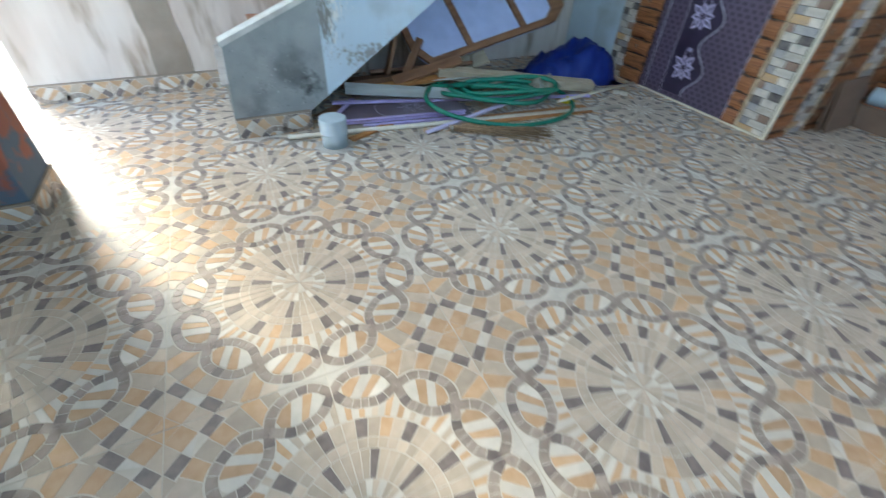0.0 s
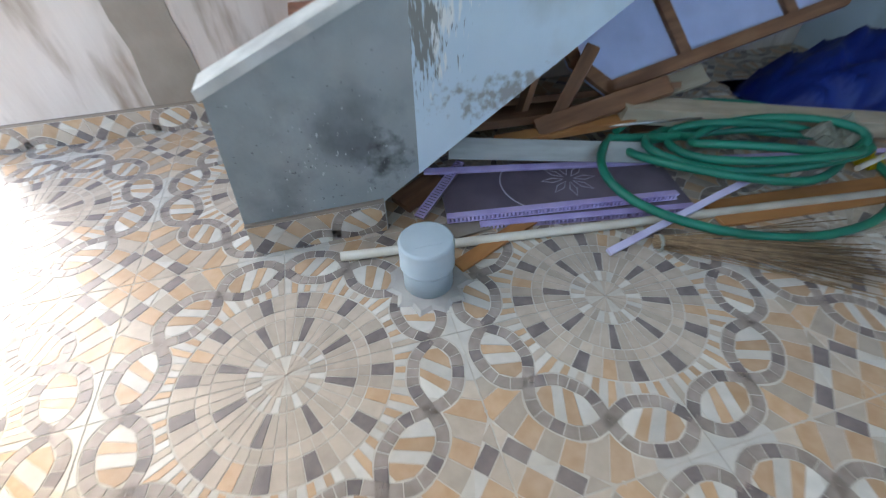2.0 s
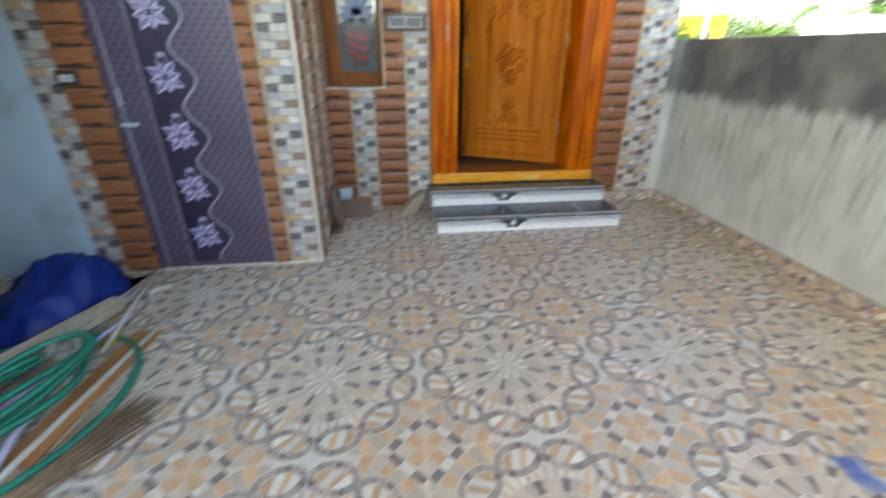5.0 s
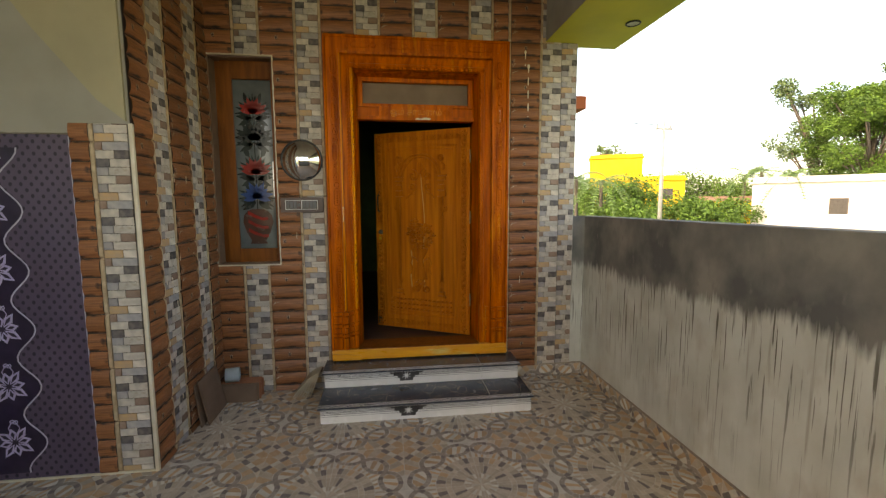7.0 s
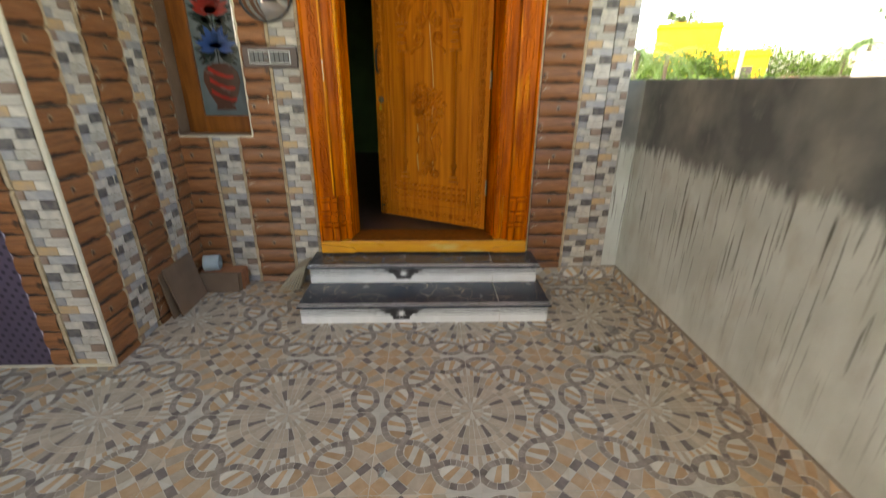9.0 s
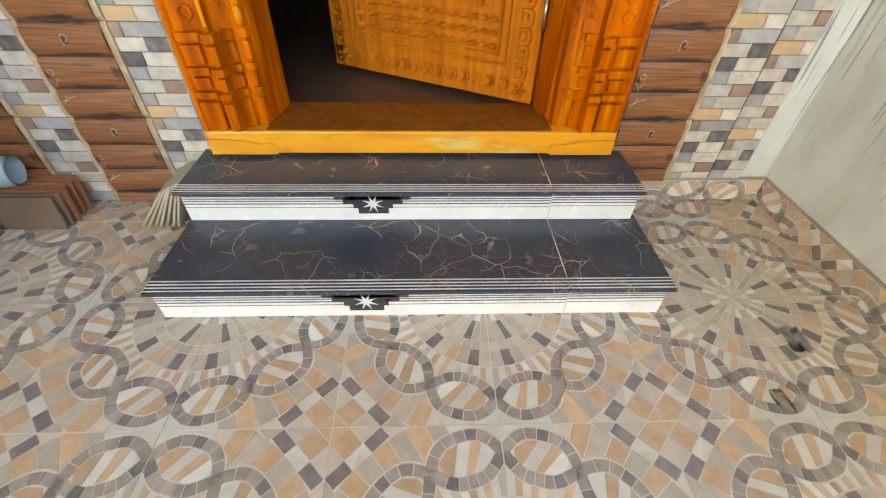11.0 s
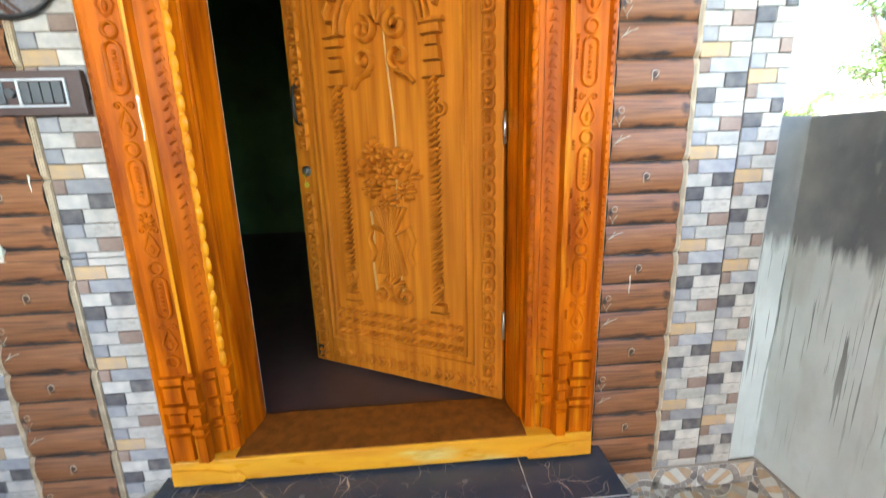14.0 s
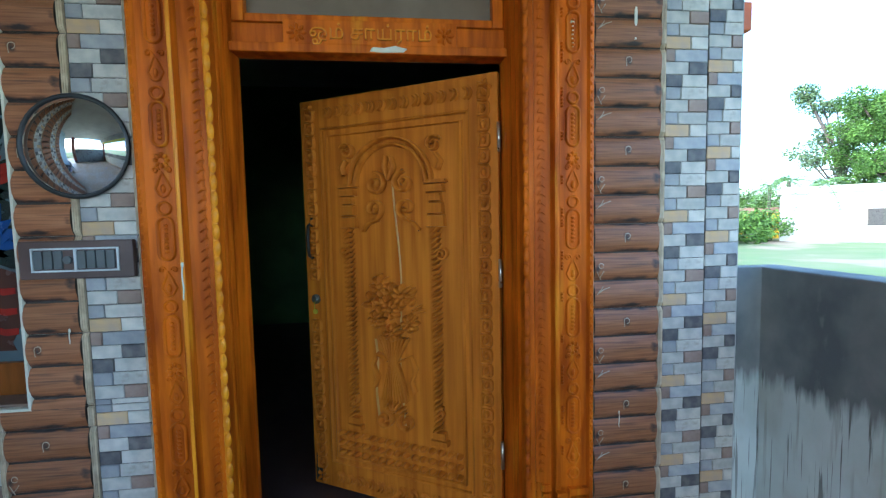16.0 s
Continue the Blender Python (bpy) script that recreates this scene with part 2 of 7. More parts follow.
def parapet_material():
    m = material("parapet_cement_wash", (0.58, 0.60, 0.555), 0.85, color2=(0.46, 0.475, 0.43), scale=5, bump=0.3, bump_scale=25, stretch=(1, 1, 0.6))
    nt, nd = m.node_tree, m.node_tree.nodes
    bsdf = nd["Principled BSDF"]
    wash = bsdf.inputs["Base Color"].links[0].from_socket
    co = nd.new("ShaderNodeTexCoord")
    sep = nd.new("ShaderNodeSeparateXYZ")
    nt.links.new(co.outputs["Object"], sep.inputs[0])

    def noise(sc, stretch):
        mp = nd.new("ShaderNodeMapping")
        mp.inputs["Scale"].default_value = stretch
        nt.links.new(co.outputs["Object"], mp.inputs[0])
        n = nd.new("ShaderNodeTexNoise")
        n.inputs["Scale"].default_value, n.inputs["Detail"].default_value = sc, 6
        nt.links.new(mp.outputs[0], n.inputs[0])
        return n.outputs[0]

    def mth(op, a, b):
        k = nd.new("ShaderNodeMath")
        k.operation = op
        for i, v in enumerate((a, b)):
            if isinstance(v, float):
                k.inputs[i].default_value = v
            else:
                nt.links.new(v, k.inputs[i])
        return k.outputs[0]

    def rng(src, lo, hi):
        r = nd.new("ShaderNodeMapRange")
        r.inputs[1].default_value, r.inputs[2].default_value = lo, hi
        nt.links.new(src, r.inputs[0])
        return r.outputs[0]

    def mix(fac, a, b):
        x = nd.new("ShaderNodeMix")
        x.data_type = "RGBA"
        nt.links.new(fac, x.inputs[0])
        for sock, v in ((x.inputs[6], a), (x.inputs[7], b)):
            if isinstance(v, tuple):
                sock.default_value = (*v, 1)
            else:
                nt.links.new(v, sock)
        return x.outputs[2]

    # fresh cement coat above a ragged line, drips running down from it over an old lime wash
    edge = mth("ADD", sep.outputs["Z"], mth("MULTIPLY", mth("SUBTRACT", noise(2.2, (1, 1, 0.6)), 0.5), 0.30))
    edge = mth("ADD", edge, mth("MULTIPLY", mth("SUBTRACT", noise(16.0, (2.4, 2.4, 0.22)), 0.5), 0.20))
    coat = rng(edge, 1.04, 1.12)
    thin = rng(noise(26.0, (2.6, 2.6, 0.085)), 0.585, 0.63)
    wide = rng(noise(9.0, (2.6, 2.6, 0.16)), 0.60, 0.70)
    fade = rng(sep.outputs["Z"], 0.12, 0.85)
    col = mix(mth("MULTIPLY", wide, fade), wash, (0.33, 0.315, 0.27))
    col = mix(mth("MULTIPLY", rng(noise(7.0, (1, 1, 0.5)), 0.56, 0.70), 0.6), col, (0.42, 0.40, 0.34))
    col = mix(mth("MULTIPLY", thin, fade), col, (0.14, 0.135, 0.115))
    cement = mix(rng(noise(2.4, (1, 1, 0.8)), 0.40, 0.62), (0.105, 0.11, 0.11), (0.27, 0.26, 0.23))
    cement = mix(rng(noise(18.0, (1, 1, 0.5)), 0.58, 0.72), cement, (0.19, 0.185, 0.17))
    nt.links.new(mix(coat, col, cement), bsdf.inputs["Base Color"])
    return m


m_parapet = parapet_material()

# woods
m_frame = material("varnished_teak_orange", (0.60, 0.134, 0.001), 0.38, color2=(0.28, 0.048, 0.001), scale=4, stretch=(6, 6, 0.6), bump=0.15, bump_scale=70, specular=0.12, spots=(0.64, 0.22, 0.006), spot_scale=3, spot_low=0.6, spot_high=0.75)
# golden teak for the letters and for jamb edges coloured as if lit
m_gold_letters_lit_edge = material("golden_teak_letters_lit_edge", (0.72, 0.27, 0.006), 0.32, color2=(0.58, 0.18, 0.004), scale=5, stretch=(4, 4, 0.8), bump=0.12, specular=0.2)
m_frame_light = material("yellow_raw_teak", (0.72, 0.33, 0.015), 0.30, color2=(0.62, 0.24, 0.012), scale=5, stretch=(4, 0.8, 4), bump=0.12, spots=(0.66, 0.45, 0.13), spot_scale=3, spot_low=0.58, spot_high=0.68)
m_leaf = material("carved_teak_leaf", (0.53, 0.168, 0.011), 0.46, color2=(0.36, 0.100, 0.007), scale=3.5, stretch=(9, 0.4, 9), bump=0.2, bump_scale=80, specular=0.08)
m_leaf_pale = material("pale_teak_sapwood", (0.56, 0.29, 0.07), 0.4, scale=9)
m_plank = material("old_brown_wood", (0.16, 0.072, 0.036), 0.7, color2=(0.25, 0.125, 0.062), scale=5, stretch=(1, 6, 6), bump=0.25)
m_paleplank = material("pale_weathered_wood", (0.46, 0.39, 0.28), 0.75, color2=(0.36, 0.30, 0.21), scale=5, stretch=(1.5, 6, 6), bump=0.3)
m_orangeply = material("orange_plywood", (0.42, 0.19, 0.06), 0.6, color2=(0.34, 0.15, 0.05), scale=5, stretch=(1, 5, 5))
m_windowwood = material("window_teak", (0.24, 0.075, 0.011), 0.42, color2=(0.15, 0.044, 0.007), scale=5, stretch=(5, 5, 0.8), specular=0.2)

# stone steps
m_marble = material("black_veined_marble", (0.030, 0.042, 0.060), 0.24, color2=(0.050, 0.055, 0.064), scale=5, bump=0.02)


def add_veins(m, vein, scale, width):
    nt, nd = m.node_tree, m.node_tree.nodes
    bsdf = nd["Principled BSDF"]
    base = bsdf.inputs["Base Color"].links[0].from_socket
    co, n, v = nd.new("ShaderNodeTexCoord"), nd.new("ShaderNodeTexNoise"), nd.new("ShaderNodeTexVoronoi")
    n.inputs["Scale"].default_value = 5
    v.feature, v.inputs["Scale"].default_value = "DISTANCE_TO_EDGE", scale
    a = nd.new("ShaderNodeMix")
    a.data_type = "VECTOR"
    a.inputs[0].default_value = 0.16
    nt.links.new(co.outputs["Object"], n.inputs[0])
    nt.links.new(co.outputs["Object"], a.inputs[4])
    nt.links.new(n.outputs["Color"], a.inputs[5])
    nt.links.new(a.outputs[1], v.inputs[0])
    n2 = nd.new("ShaderNodeTexNoise")
    n2.inputs["Scale"].default_value = 6
    nt.links.new(co.outputs["Object"], n2.inputs[0])
    r = nd.new("ShaderNodeMapRange")
    r.inputs[1].default_value, r.inputs[2].default_value = width, 0.0
    nt.links.new(v.outputs["Distance"], r.inputs[0])
    r2 = nd.new("ShaderNodeMapRange")
    r2.inputs[1].default_value, r2.inputs[2].default_value = 0.46, 0.62
    nt.links.new(n2.outputs[0], r2.inputs[0])
    k = nd.new("ShaderNodeMath")
    k.operation = "MULTIPLY"
    nt.links.new(r.outputs[0], k.inputs[0])
    nt.links.new(r2.outputs[0], k.inputs[1])
    x = nd.new("ShaderNodeMix")
    x.data_type = "RGBA"
    x.inputs[7].default_value = (*vein, 1)
    nt.links.new(k.outputs[0], x.inputs[0])
    nt.links.new(base, x.inputs[6])
    nt.links.new(x.outputs[2], bsdf.inputs["Base Color"])


add_veins(m_marble, (0.46, 0.36, 0.26), 8.0, 0.012)
add_veins(m_marble, (0.15, 0.13, 0.115), 17.0, 0.020)
m_riser = mat_simple("white_riser_tile", (0.74, 0.73, 0.70), 0.25, color2=(0.68, 0.67, 0.63))
m_line = mat_simple("grey_stripe_glaze", (0.085, 0.085, 0.085), 0.3)
m_treadline = mat_simple("pale_groove_glaze", (0.62, 0.60, 0.57), 0.35)
m_blackglaze = mat_simple("black_glaze", (0.035, 0.03, 0.03), 0.3)
m_joint = mat_simple("pale_joint_filler", (0.55, 0.50, 0.42), 0.8)

# plastic, metal, glass
m_pvc = mat_simple("grey_pvc", (0.40, 0.47, 0.50), 0.42, color2=(0.34, 0.41, 0.44))
m_whitepvc = mat_simple("dirty_white_pvc", (0.62, 0.58, 0.48), 0.45, color2=(0.50, 0.45, 0.36))
m_lilac = mat_simple("lilac_pvc", (0.50, 0.43, 0.68), 0.45, color2=(0.36, 0.29, 0.54))
m_purplepanel = mat_simple("printed_grey_purple_pvc", (0.105, 0.085, 0.11), 0.4, color2=(0.15, 0.12, 0.15))
m_hose = mat_simple("green_hose_rubber", (0.008, 0.15, 0.095), 0.4, color2=(0.015, 0.20, 0.125))
m_tarp = mat_simple("blue_tarpaulin", (0.012, 0.035, 0.27), 0.42, color2=(0.02, 0.06, 0.36), bump=0.3)
m_board = mat_simple("pale_blue_laminate", (0.47, 0.53, 0.74), 0.5, color2=(0.40, 0.46, 0.66))
m_greyboard = material("grey_painted_board", (0.36, 0.38, 0.36), 0.6, color2=(0.28, 0.30, 0.28), scale=6, stretch=(1, 6, 6), bump=0.15)
m_palelilac = mat_simple("pale_lilac_pvc", (0.62, 0.58, 0.74), 0.45, color2=(0.52, 0.47, 0.66))
m_yellowpl = mat_simple("yellow_plastic", (0.62, 0.50, 0.01), 0.45)
m_cloth = material("pale_rag_cloth", (0.42, 0.42, 0.34), 0.9, color2=(0.32, 0.32, 0.26), scale=20)
m_straw = material("dry_straw", (0.33, 0.22, 0.12), 0.8, color2=(0.22, 0.14, 0.075), scale=30, island=0.3)
m_iron = mat_simple("dark_iron", (0.03, 0.026, 0.024), 0.45, 0.6)
m_steel = mat_simple("steel", (0.6, 0.6, 0.58), 0.3, 1.0)
m_mirror = mat_simple("mirror_chrome", (0.86, 0.86, 0.86), 0.03, 1.0, bump=0, rough_var=0.01)
m_black = mat_simple("black_rim", (0.015, 0.015, 0.015), 0.4)
m_switchwood = mat_simple("brown_switch_board", (0.085, 0.045, 0.035), 0.4)
m_switch = mat_simple("dark_grey_switch", (0.09, 0.095, 0.095), 0.35)
m_switchframe = mat_simple("pale_switch_frame", (0.62, 0.62, 0.60), 0.4)
m_glasspane = mat_simple("painted_glass", (0.12, 0.145, 0.15), 0.08, color2=(0.09, 0.11, 0.115), bump=0.0, rough_var=0.02)
m_petalred = mat_simple("red_glass_paint", (0.34, 0.02, 0.012), 0.25)
m_petalblue = mat_simple("blue_glass_paint", (0.02, 0.075, 0.26), 0.25)
m_leafdark = mat_simple("dark_green_glass_paint", (0.012, 0.022, 0.018), 0.25)
m_potbrown = mat_simple("brown_glass_paint", (0.085, 0.03, 0.018), 0.25)
m_trim = mat_simple("cream_trim", (0.66, 0.60, 0.46), 0.6, color2=(0.58, 0.50, 0.36))
m_tube = mat_simple("white_tube_fitting", (0.66, 0.64, 0.58), 0.45)
m_brasstag = mat_simple("yellow_key_tag", (0.60, 0.50, 0.03), 0.4)
m_browntile = material("brown_loose_tile", (0.16, 0.10, 0.065), 0.5, color2=(0.20, 0.13, 0.09), scale=6)
m_redtile = material("red_brown_loose_tile", (0.36, 0.14, 0.065), 0.5, color2=(0.26, 0.095, 0.045), scale=6)
m_creamtile = material("cream_tile_back", (0.42, 0.36, 0.26), 0.75, color2=(0.35, 0.29, 0.21), scale=8)
m_stairtile = material("red_brown_stair_tile", (0.40, 0.17, 0.085), 0.5, color2=(0.22, 0.085, 0.045), scale=6, stretch=(1, 5, 1))
m_cement = material("grey_cement", (0.42, 0.40, 0.36), 0.85, color2=(0.34, 0.32, 0.29), scale=10, bump=0.4, bump_scale=30)


def purple_door_material():
    m = mat_simple("purple_printed_pvc", (0.108, 0.080, 0.120), 0.38, color2=(0.088, 0.064, 0.098), scale=3)
    nt, nd = m.node_tree, m.node_tree.nodes
    bsdf = nd["Principled BSDF"]
    base = bsdf.inputs["Base Color"].links[0].from_socket
    co, mp, v = nd.new("ShaderNodeTexCoord"), nd.new("ShaderNodeMapping"), nd.new("ShaderNodeTexVoronoi")
    mp.inputs["Rotation"].default_value = (radians(45), 0, 0)
    mp.inputs["Scale"].default_value = (0.2, 1.0, 0.8)
    v.feature, v.inputs["Scale"].default_value, v.inputs["Randomness"].default_value = "F1", 26, 0.05
    r = nd.new("ShaderNodeMapRange")
    r.inputs[1].default_value, r.inputs[2].default_value = 0.29, 0.20
    x = nd.new("ShaderNodeMix")
    x.data_type = "RGBA"
    x.inputs[7].default_value = (0.025, 0.017, 0.030, 1)
    nt.links.new(co.outputs["Object"], mp.inputs[0])
    nt.links.new(mp.outputs[0], v.inputs[0])
    nt.links.new(v.outputs["Distance"], r.inputs[0])
    nt.links.new(r.outputs[0], x.inputs[0])
    nt.links.new(base, x.inputs[6])
    nt.links.new(x.outputs[2], bsdf.inputs["Base Color"])
    return m


m_purple = purple_door_material()
m_purpledark = mat_simple("dark_purple_print", (0.022, 0.015, 0.032), 0.35, color2=(0.035, 0.022, 0.048), scale=12)
m_flower = mat_simple("lilac_flower_print", (0.55, 0.50, 0.68), 0.4, color2=(0.42, 0.37, 0.56), scale=30)
m_silver = mat_simple("silver_line_print", (0.45, 0.43, 0.50), 0.35)

# outdoors
m_ground = material("grass_and_soil", (0.12, 0.17, 0.045), 0.95, color2=(0.17, 0.18, 0.075), scale=0.35, bump=0.5, bump_scale=4, spots=(0.27, 0.21, 0.13), spot_scale=0.12, spot_low=0.56, spot_high=0.62)
m_leafgreen = material("tree_leaves", (0.115, 0.20, 0.03), 0.65, color2=(0.07, 0.13, 0.024), scale=0.8, island=0.4, bump=0, specular=0.25)
m_leafgrey = material("eucalyptus_leaves", (0.15, 0.21, 0.085), 0.65, color2=(0.11, 0.155, 0.07), scale=0.8, island=0.35, bump=0, specular=0.25)
m_palmgreen = material("palm_leaves", (0.09, 0.17, 0.035), 0.6, color2=(0.10, 0.16, 0.035), scale=1, island=0.35, bump=0)
m_bark = material("bark", (0.14, 0.11, 0.085), 0.9, scale=6, bump=0.5, bump_scale=12)
m_whitehouse = material("white_house_paint", (0.70, 0.67, 0.62), 0.8, color2=(0.60, 0.57, 0.52), scale=0.6)
m_yellowhouse = material("yellow_house_paint", (0.70, 0.43, 0.008), 0.7, color2=(0.62, 0.38, 0.008), scale=0.6)
m_darkglass = mat_simple("dark_window", (0.06, 0.05, 0.045), 0.3)
m_roofred = material("clay_roof", (0.30, 0.17, 0.12), 0.8, scale=3)
m_orangepaint = material("orange_paint", (0.62, 0.13, 0.02), 0.6, scale=3)
m_pole = material("concrete_pole", (0.40, 0.38, 0.35), 0.85, scale=3)
m_wire = mat_simple("wire", (0.05, 0.05, 0.05), 0.6)

# ---------- mesh helpers ----------


def empty(name, label, category, m=None, group="", kind=""):
    ob = new(name)
    ob.empty_display_size = 0.05
    ob.matrix_world = m or Matrix()
    return tagged(ob, label, category, group, kind)


def part(name, bm, mats, parent=None, label=""):
    me = bpy.data.meshes.new(name)
    bm.to_mesh(me)
    bm.free()
    for m in mats if isinstance(mats, (list, tuple)) else [mats]:
        me.materials.append(m)
    ob = new(name, me)
    if parent:
        ob.parent = parent
    return tagged(ob, label)


def smooth(ob):
    for p in ob.data.polygons:
        p.use_smooth = True
    return ob


def box(bm, x0, x1, y0, y1, z0, z1, mi=0, bevel=0.0, m=None):
    r = bmesh.ops.create_cube(bm, size=1.0, matrix=Matrix.LocRotScale(((x0 + x1) / 2, (y0 + y1) / 2, (z0 + z1) / 2), None, (abs(x1 - x0), abs(y1 - y0), abs(z1 - z0))))
    vs = r["verts"]
    if bevel:
        es = {e for v in vs for e in v.link_edges}
        b = bmesh.ops.bevel(bm, geom=list(es), offset=bevel, segments=2, affect="EDGES", profile=0.6)
        vs = b["verts"]
    for f in {f for v in vs for f in v.link_faces}:
        f.material_index = mi
    if m:
        bmesh.ops.transform(bm, matrix=m, verts=vs)
    return bm


def cyl(bm, a, b, r, r2=None, seg=12, mi=0, caps=True):
    a, b = Vector(a), Vector(b)
    q = (b - a).to_track_quat("Z", "Y").to_matrix()
    rings = []
    for c, rad in ((a, r), (b, r if r2 is None else r2)):
        rings.append([bm.verts.new(c + q @ Vector((rad * cos(tau * k / seg), rad * sin(tau * k / seg), 0))) for k in range(seg)])
    for k in range(seg):
        f = bm.faces.new((rings[0][k], rings[0][(k + 1) % seg], rings[1][(k + 1) % seg], rings[1][k]))
        f.material_index, f.smooth = mi, True
    if caps:
        bm.faces.new(rings[0][::-1]).material_index = mi
        bm.faces.new(rings[1]).material_index = mi
    return bm


def tube(bm, pts, r, seg=8, mi=0, closed=False):
    pts = [Vector(p) for p in pts]
    n, rings = len(pts), []
    for i, p in enumerate(pts):
        a = pts[(i - 1) % n] if closed or i else p
        b = pts[(i + 1) % n] if closed or i < n - 1 else p
        d = (b - a).normalized()
        side = d.cross((0, 0, 1))
        side = side.normalized() if side.length > 1e-4 else Vector((1, 0, 0))
        up = side.cross(d)
        rings.append([bm.verts.new(p + r * (cos(tau * k / seg) * side + sin(tau * k / seg) * up)) for k in range(seg)])
    for i in range(n if closed else n - 1):
        for k in range(seg):
            f = bm.faces.new((rings[i][k], rings[i][(k + 1) % seg], rings[(i + 1) % n][(k + 1) % seg], rings[(i + 1) % n][k]))
            f.material_index, f.smooth = mi, True
    if not closed:
        bm.faces.new(rings[0][::-1]).material_index = mi
        bm.faces.new(rings[-1]).material_index = mi
    return bm


def prism(bm, pts, w0, w1, mi=0, m=None, taper=0.0):
    """A flat polygon pts in (u, v), raised from w0 to w1."""
    if len(pts) < 3:
        return
    c = Vector((sum(p[0] for p in pts) / len(pts), sum(p[1] for p in pts) / len(pts)))
    area = sum(pts[i - 1][0] * pts[i][1] - pts[i][0] * pts[i - 1][1] for i in range(len(pts)))
    if abs(area) < 1e-7:
        return
    if area < 0:
        pts = pts[::-1]
    lo = [Vector((p[0], p[1], w0)) for p in pts]
    hi = [Vector((p[0] + (c.x - p[0]) * taper, p[1] + (c.y - p[1]) * taper, w1)) for p in pts]
    if m:
        lo, hi = [m @ v for v in lo], [m @ v for v in hi]
    lo, hi = [bm.verts.new(v) for v in lo], [bm.verts.new(v) for v in hi]
    bm.faces.new(hi).material_index = mi
    for i in range(len(lo)):
        bm.faces.new((lo[i - 1], lo[i], hi[i], hi[i - 1])).material_index = mi


def ridge(bm, pts, width, height, w=0.0, mi=0, closed=False, m=None):
    """A rounded carved line along the points (u, v) on the plane at w."""
    n, rows = len(pts), []
    pts = [Vector((p[0], p[1])) for p in pts]
    for i, p in enumerate(pts):
        a = pts[(i - 1) % n] if closed or i else p
        b = pts[(i + 1) % n] if closed or i < n - 1 else p
        d = b - a
        d = d.normalized() if d.length > 1e-7 else Vector((1, 0))
        s = Vector((-d.y, d.x)) * width / 2
        row = [(p + s, 0), (p + s * 0.55, height * 0.8), (p - s * 0.55, height * 0.8), (p - s, 0)]
        row = [Vector((q.x, q.y, w + h)) for q, h in row]
        rows.append([bm.verts.new(m @ q if m else q) for q in row])
    for i in range(n if closed else n - 1):
        for k in range(3):
            f = bm.faces.new((rows[i][k], rows[i][k + 1], rows[(i + 1) % n][k + 1], rows[(i + 1) % n][k]))
            f.material_index, f.smooth = mi, True


def dome(bm, c, ru, rv, h, w=0.0, seg=10, mi=0, m=None, ang=0.0):
    """A low carved boss (an oval bump) on the plane at w."""
    rings = []
    for s, hh in ((1.0, 0.0), (0.75, 0.7), (0.35, 0.97)):
        ring = []
        for k in range(seg):
            a, b = ru * s * cos(tau * k / seg), rv * s * sin(tau * k / seg)
            q = Vector((c[0] + a * cos(ang) - b * sin(ang), c[1] + a * sin(ang) + b * cos(ang), w + h * hh))
            ring.append(bm.verts.new(m @ q if m else q))
        rings.append(ring)
    for i in range(2):
        for k in range(seg):
            f = bm.faces.new((rings[i][k], rings[i][(k + 1) % seg], rings[i + 1][(k + 1) % seg], rings[i + 1][k]))
            f.material_index, f.smooth = mi, True
    f = bm.faces.new(rings[2])
    f.material_index, f.smooth = mi, True


def arc(c, r, a0, a1, n=12, ry=None):
    return [(c[0] + r * cos(radians(a0 + (a1 - a0) * k / n)), c[1] + (ry or r) * sin(radians(a0 + (a1 - a0) * k / n))) for k in range(n + 1)]


def spiral(c, r0, r1, a0, turns, n=18):
    return [(c[0] + (r0 + (r1 - r0) * k / n) * cos(a0 + tau * turns * k / n), c[1] + (r0 + (r1 - r0) * k / n) * sin(a0 + tau * turns * k / n)) for k in range(n + 1)]


def clip(pts, nx, ny, d):
    """Keep the side where nx*x + ny*y <= d."""
    out = []
    for i in range(len(pts)):
        a, b = pts[i - 1], pts[i]
        sa, sb = nx * a[0] + ny * a[1] - d, nx * b[0] + ny * b[1] - d
        if (sa <= 0) != (sb <= 0):
            t = sa / (sa - sb)
            out.append((a[0] + t * (b[0] - a[0]), a[1] + t * (b[1] - a[1])))
        if sb <= 0:
            out.append(b)
    return out


def structure(name, bm, mats, label, category):
    return tagged(part(name, bm, mats), label, category, kind="structure")


def wall_plane(x=None, y=None):
    """Maps (u, v, w) to a wall: u to the viewer's right, v up, w out of the wall. x: a wall seen looking along +x; y: along +y."""
    if x is not None:
        return Matrix(((0, 0, -1, x), (-1, 0, 0, 0), (0, 1, 0, 0), (0, 0, 0, 1)))
    return Matrix(((1, 0, 0, 0), (0, 0, -1, y), (0, 1, 0, 0), (0, 0, 0, 1)))


rnd = random.Random(7)

# ---------- plan, in metres ----------
XW, XP, YS, YST, YB, YP = 4.49, 3.40, 1.64, 2.81, 3.79, -1.66   # door wall, closet front, closet side, stair wall, back wall, parapet
HOUSE_EDGE, CEIL, PTOP = -1.53, 3.62, 1.53
FRAME_L, FRAME_R, FRAME_B, FRAME_T = 0.698, -0.888, 0.295, 3.045
HOLE_L, HOLE_R, HOLE_B, HOLE_T = 0.437, -0.60, 0.36, 2.395
CELL, TILE = 0.89, 0.445
CX, CY = 0.325, -0.335

# ---------- structure ----------
bm = bmesh.new()
box(bm, -1.01, 4.74, -1.86, 4.0, -0.45, -0.0012)
structure("floor", bm, m_grout, "patterned ceramic porch floor on a concrete slab", "floor")

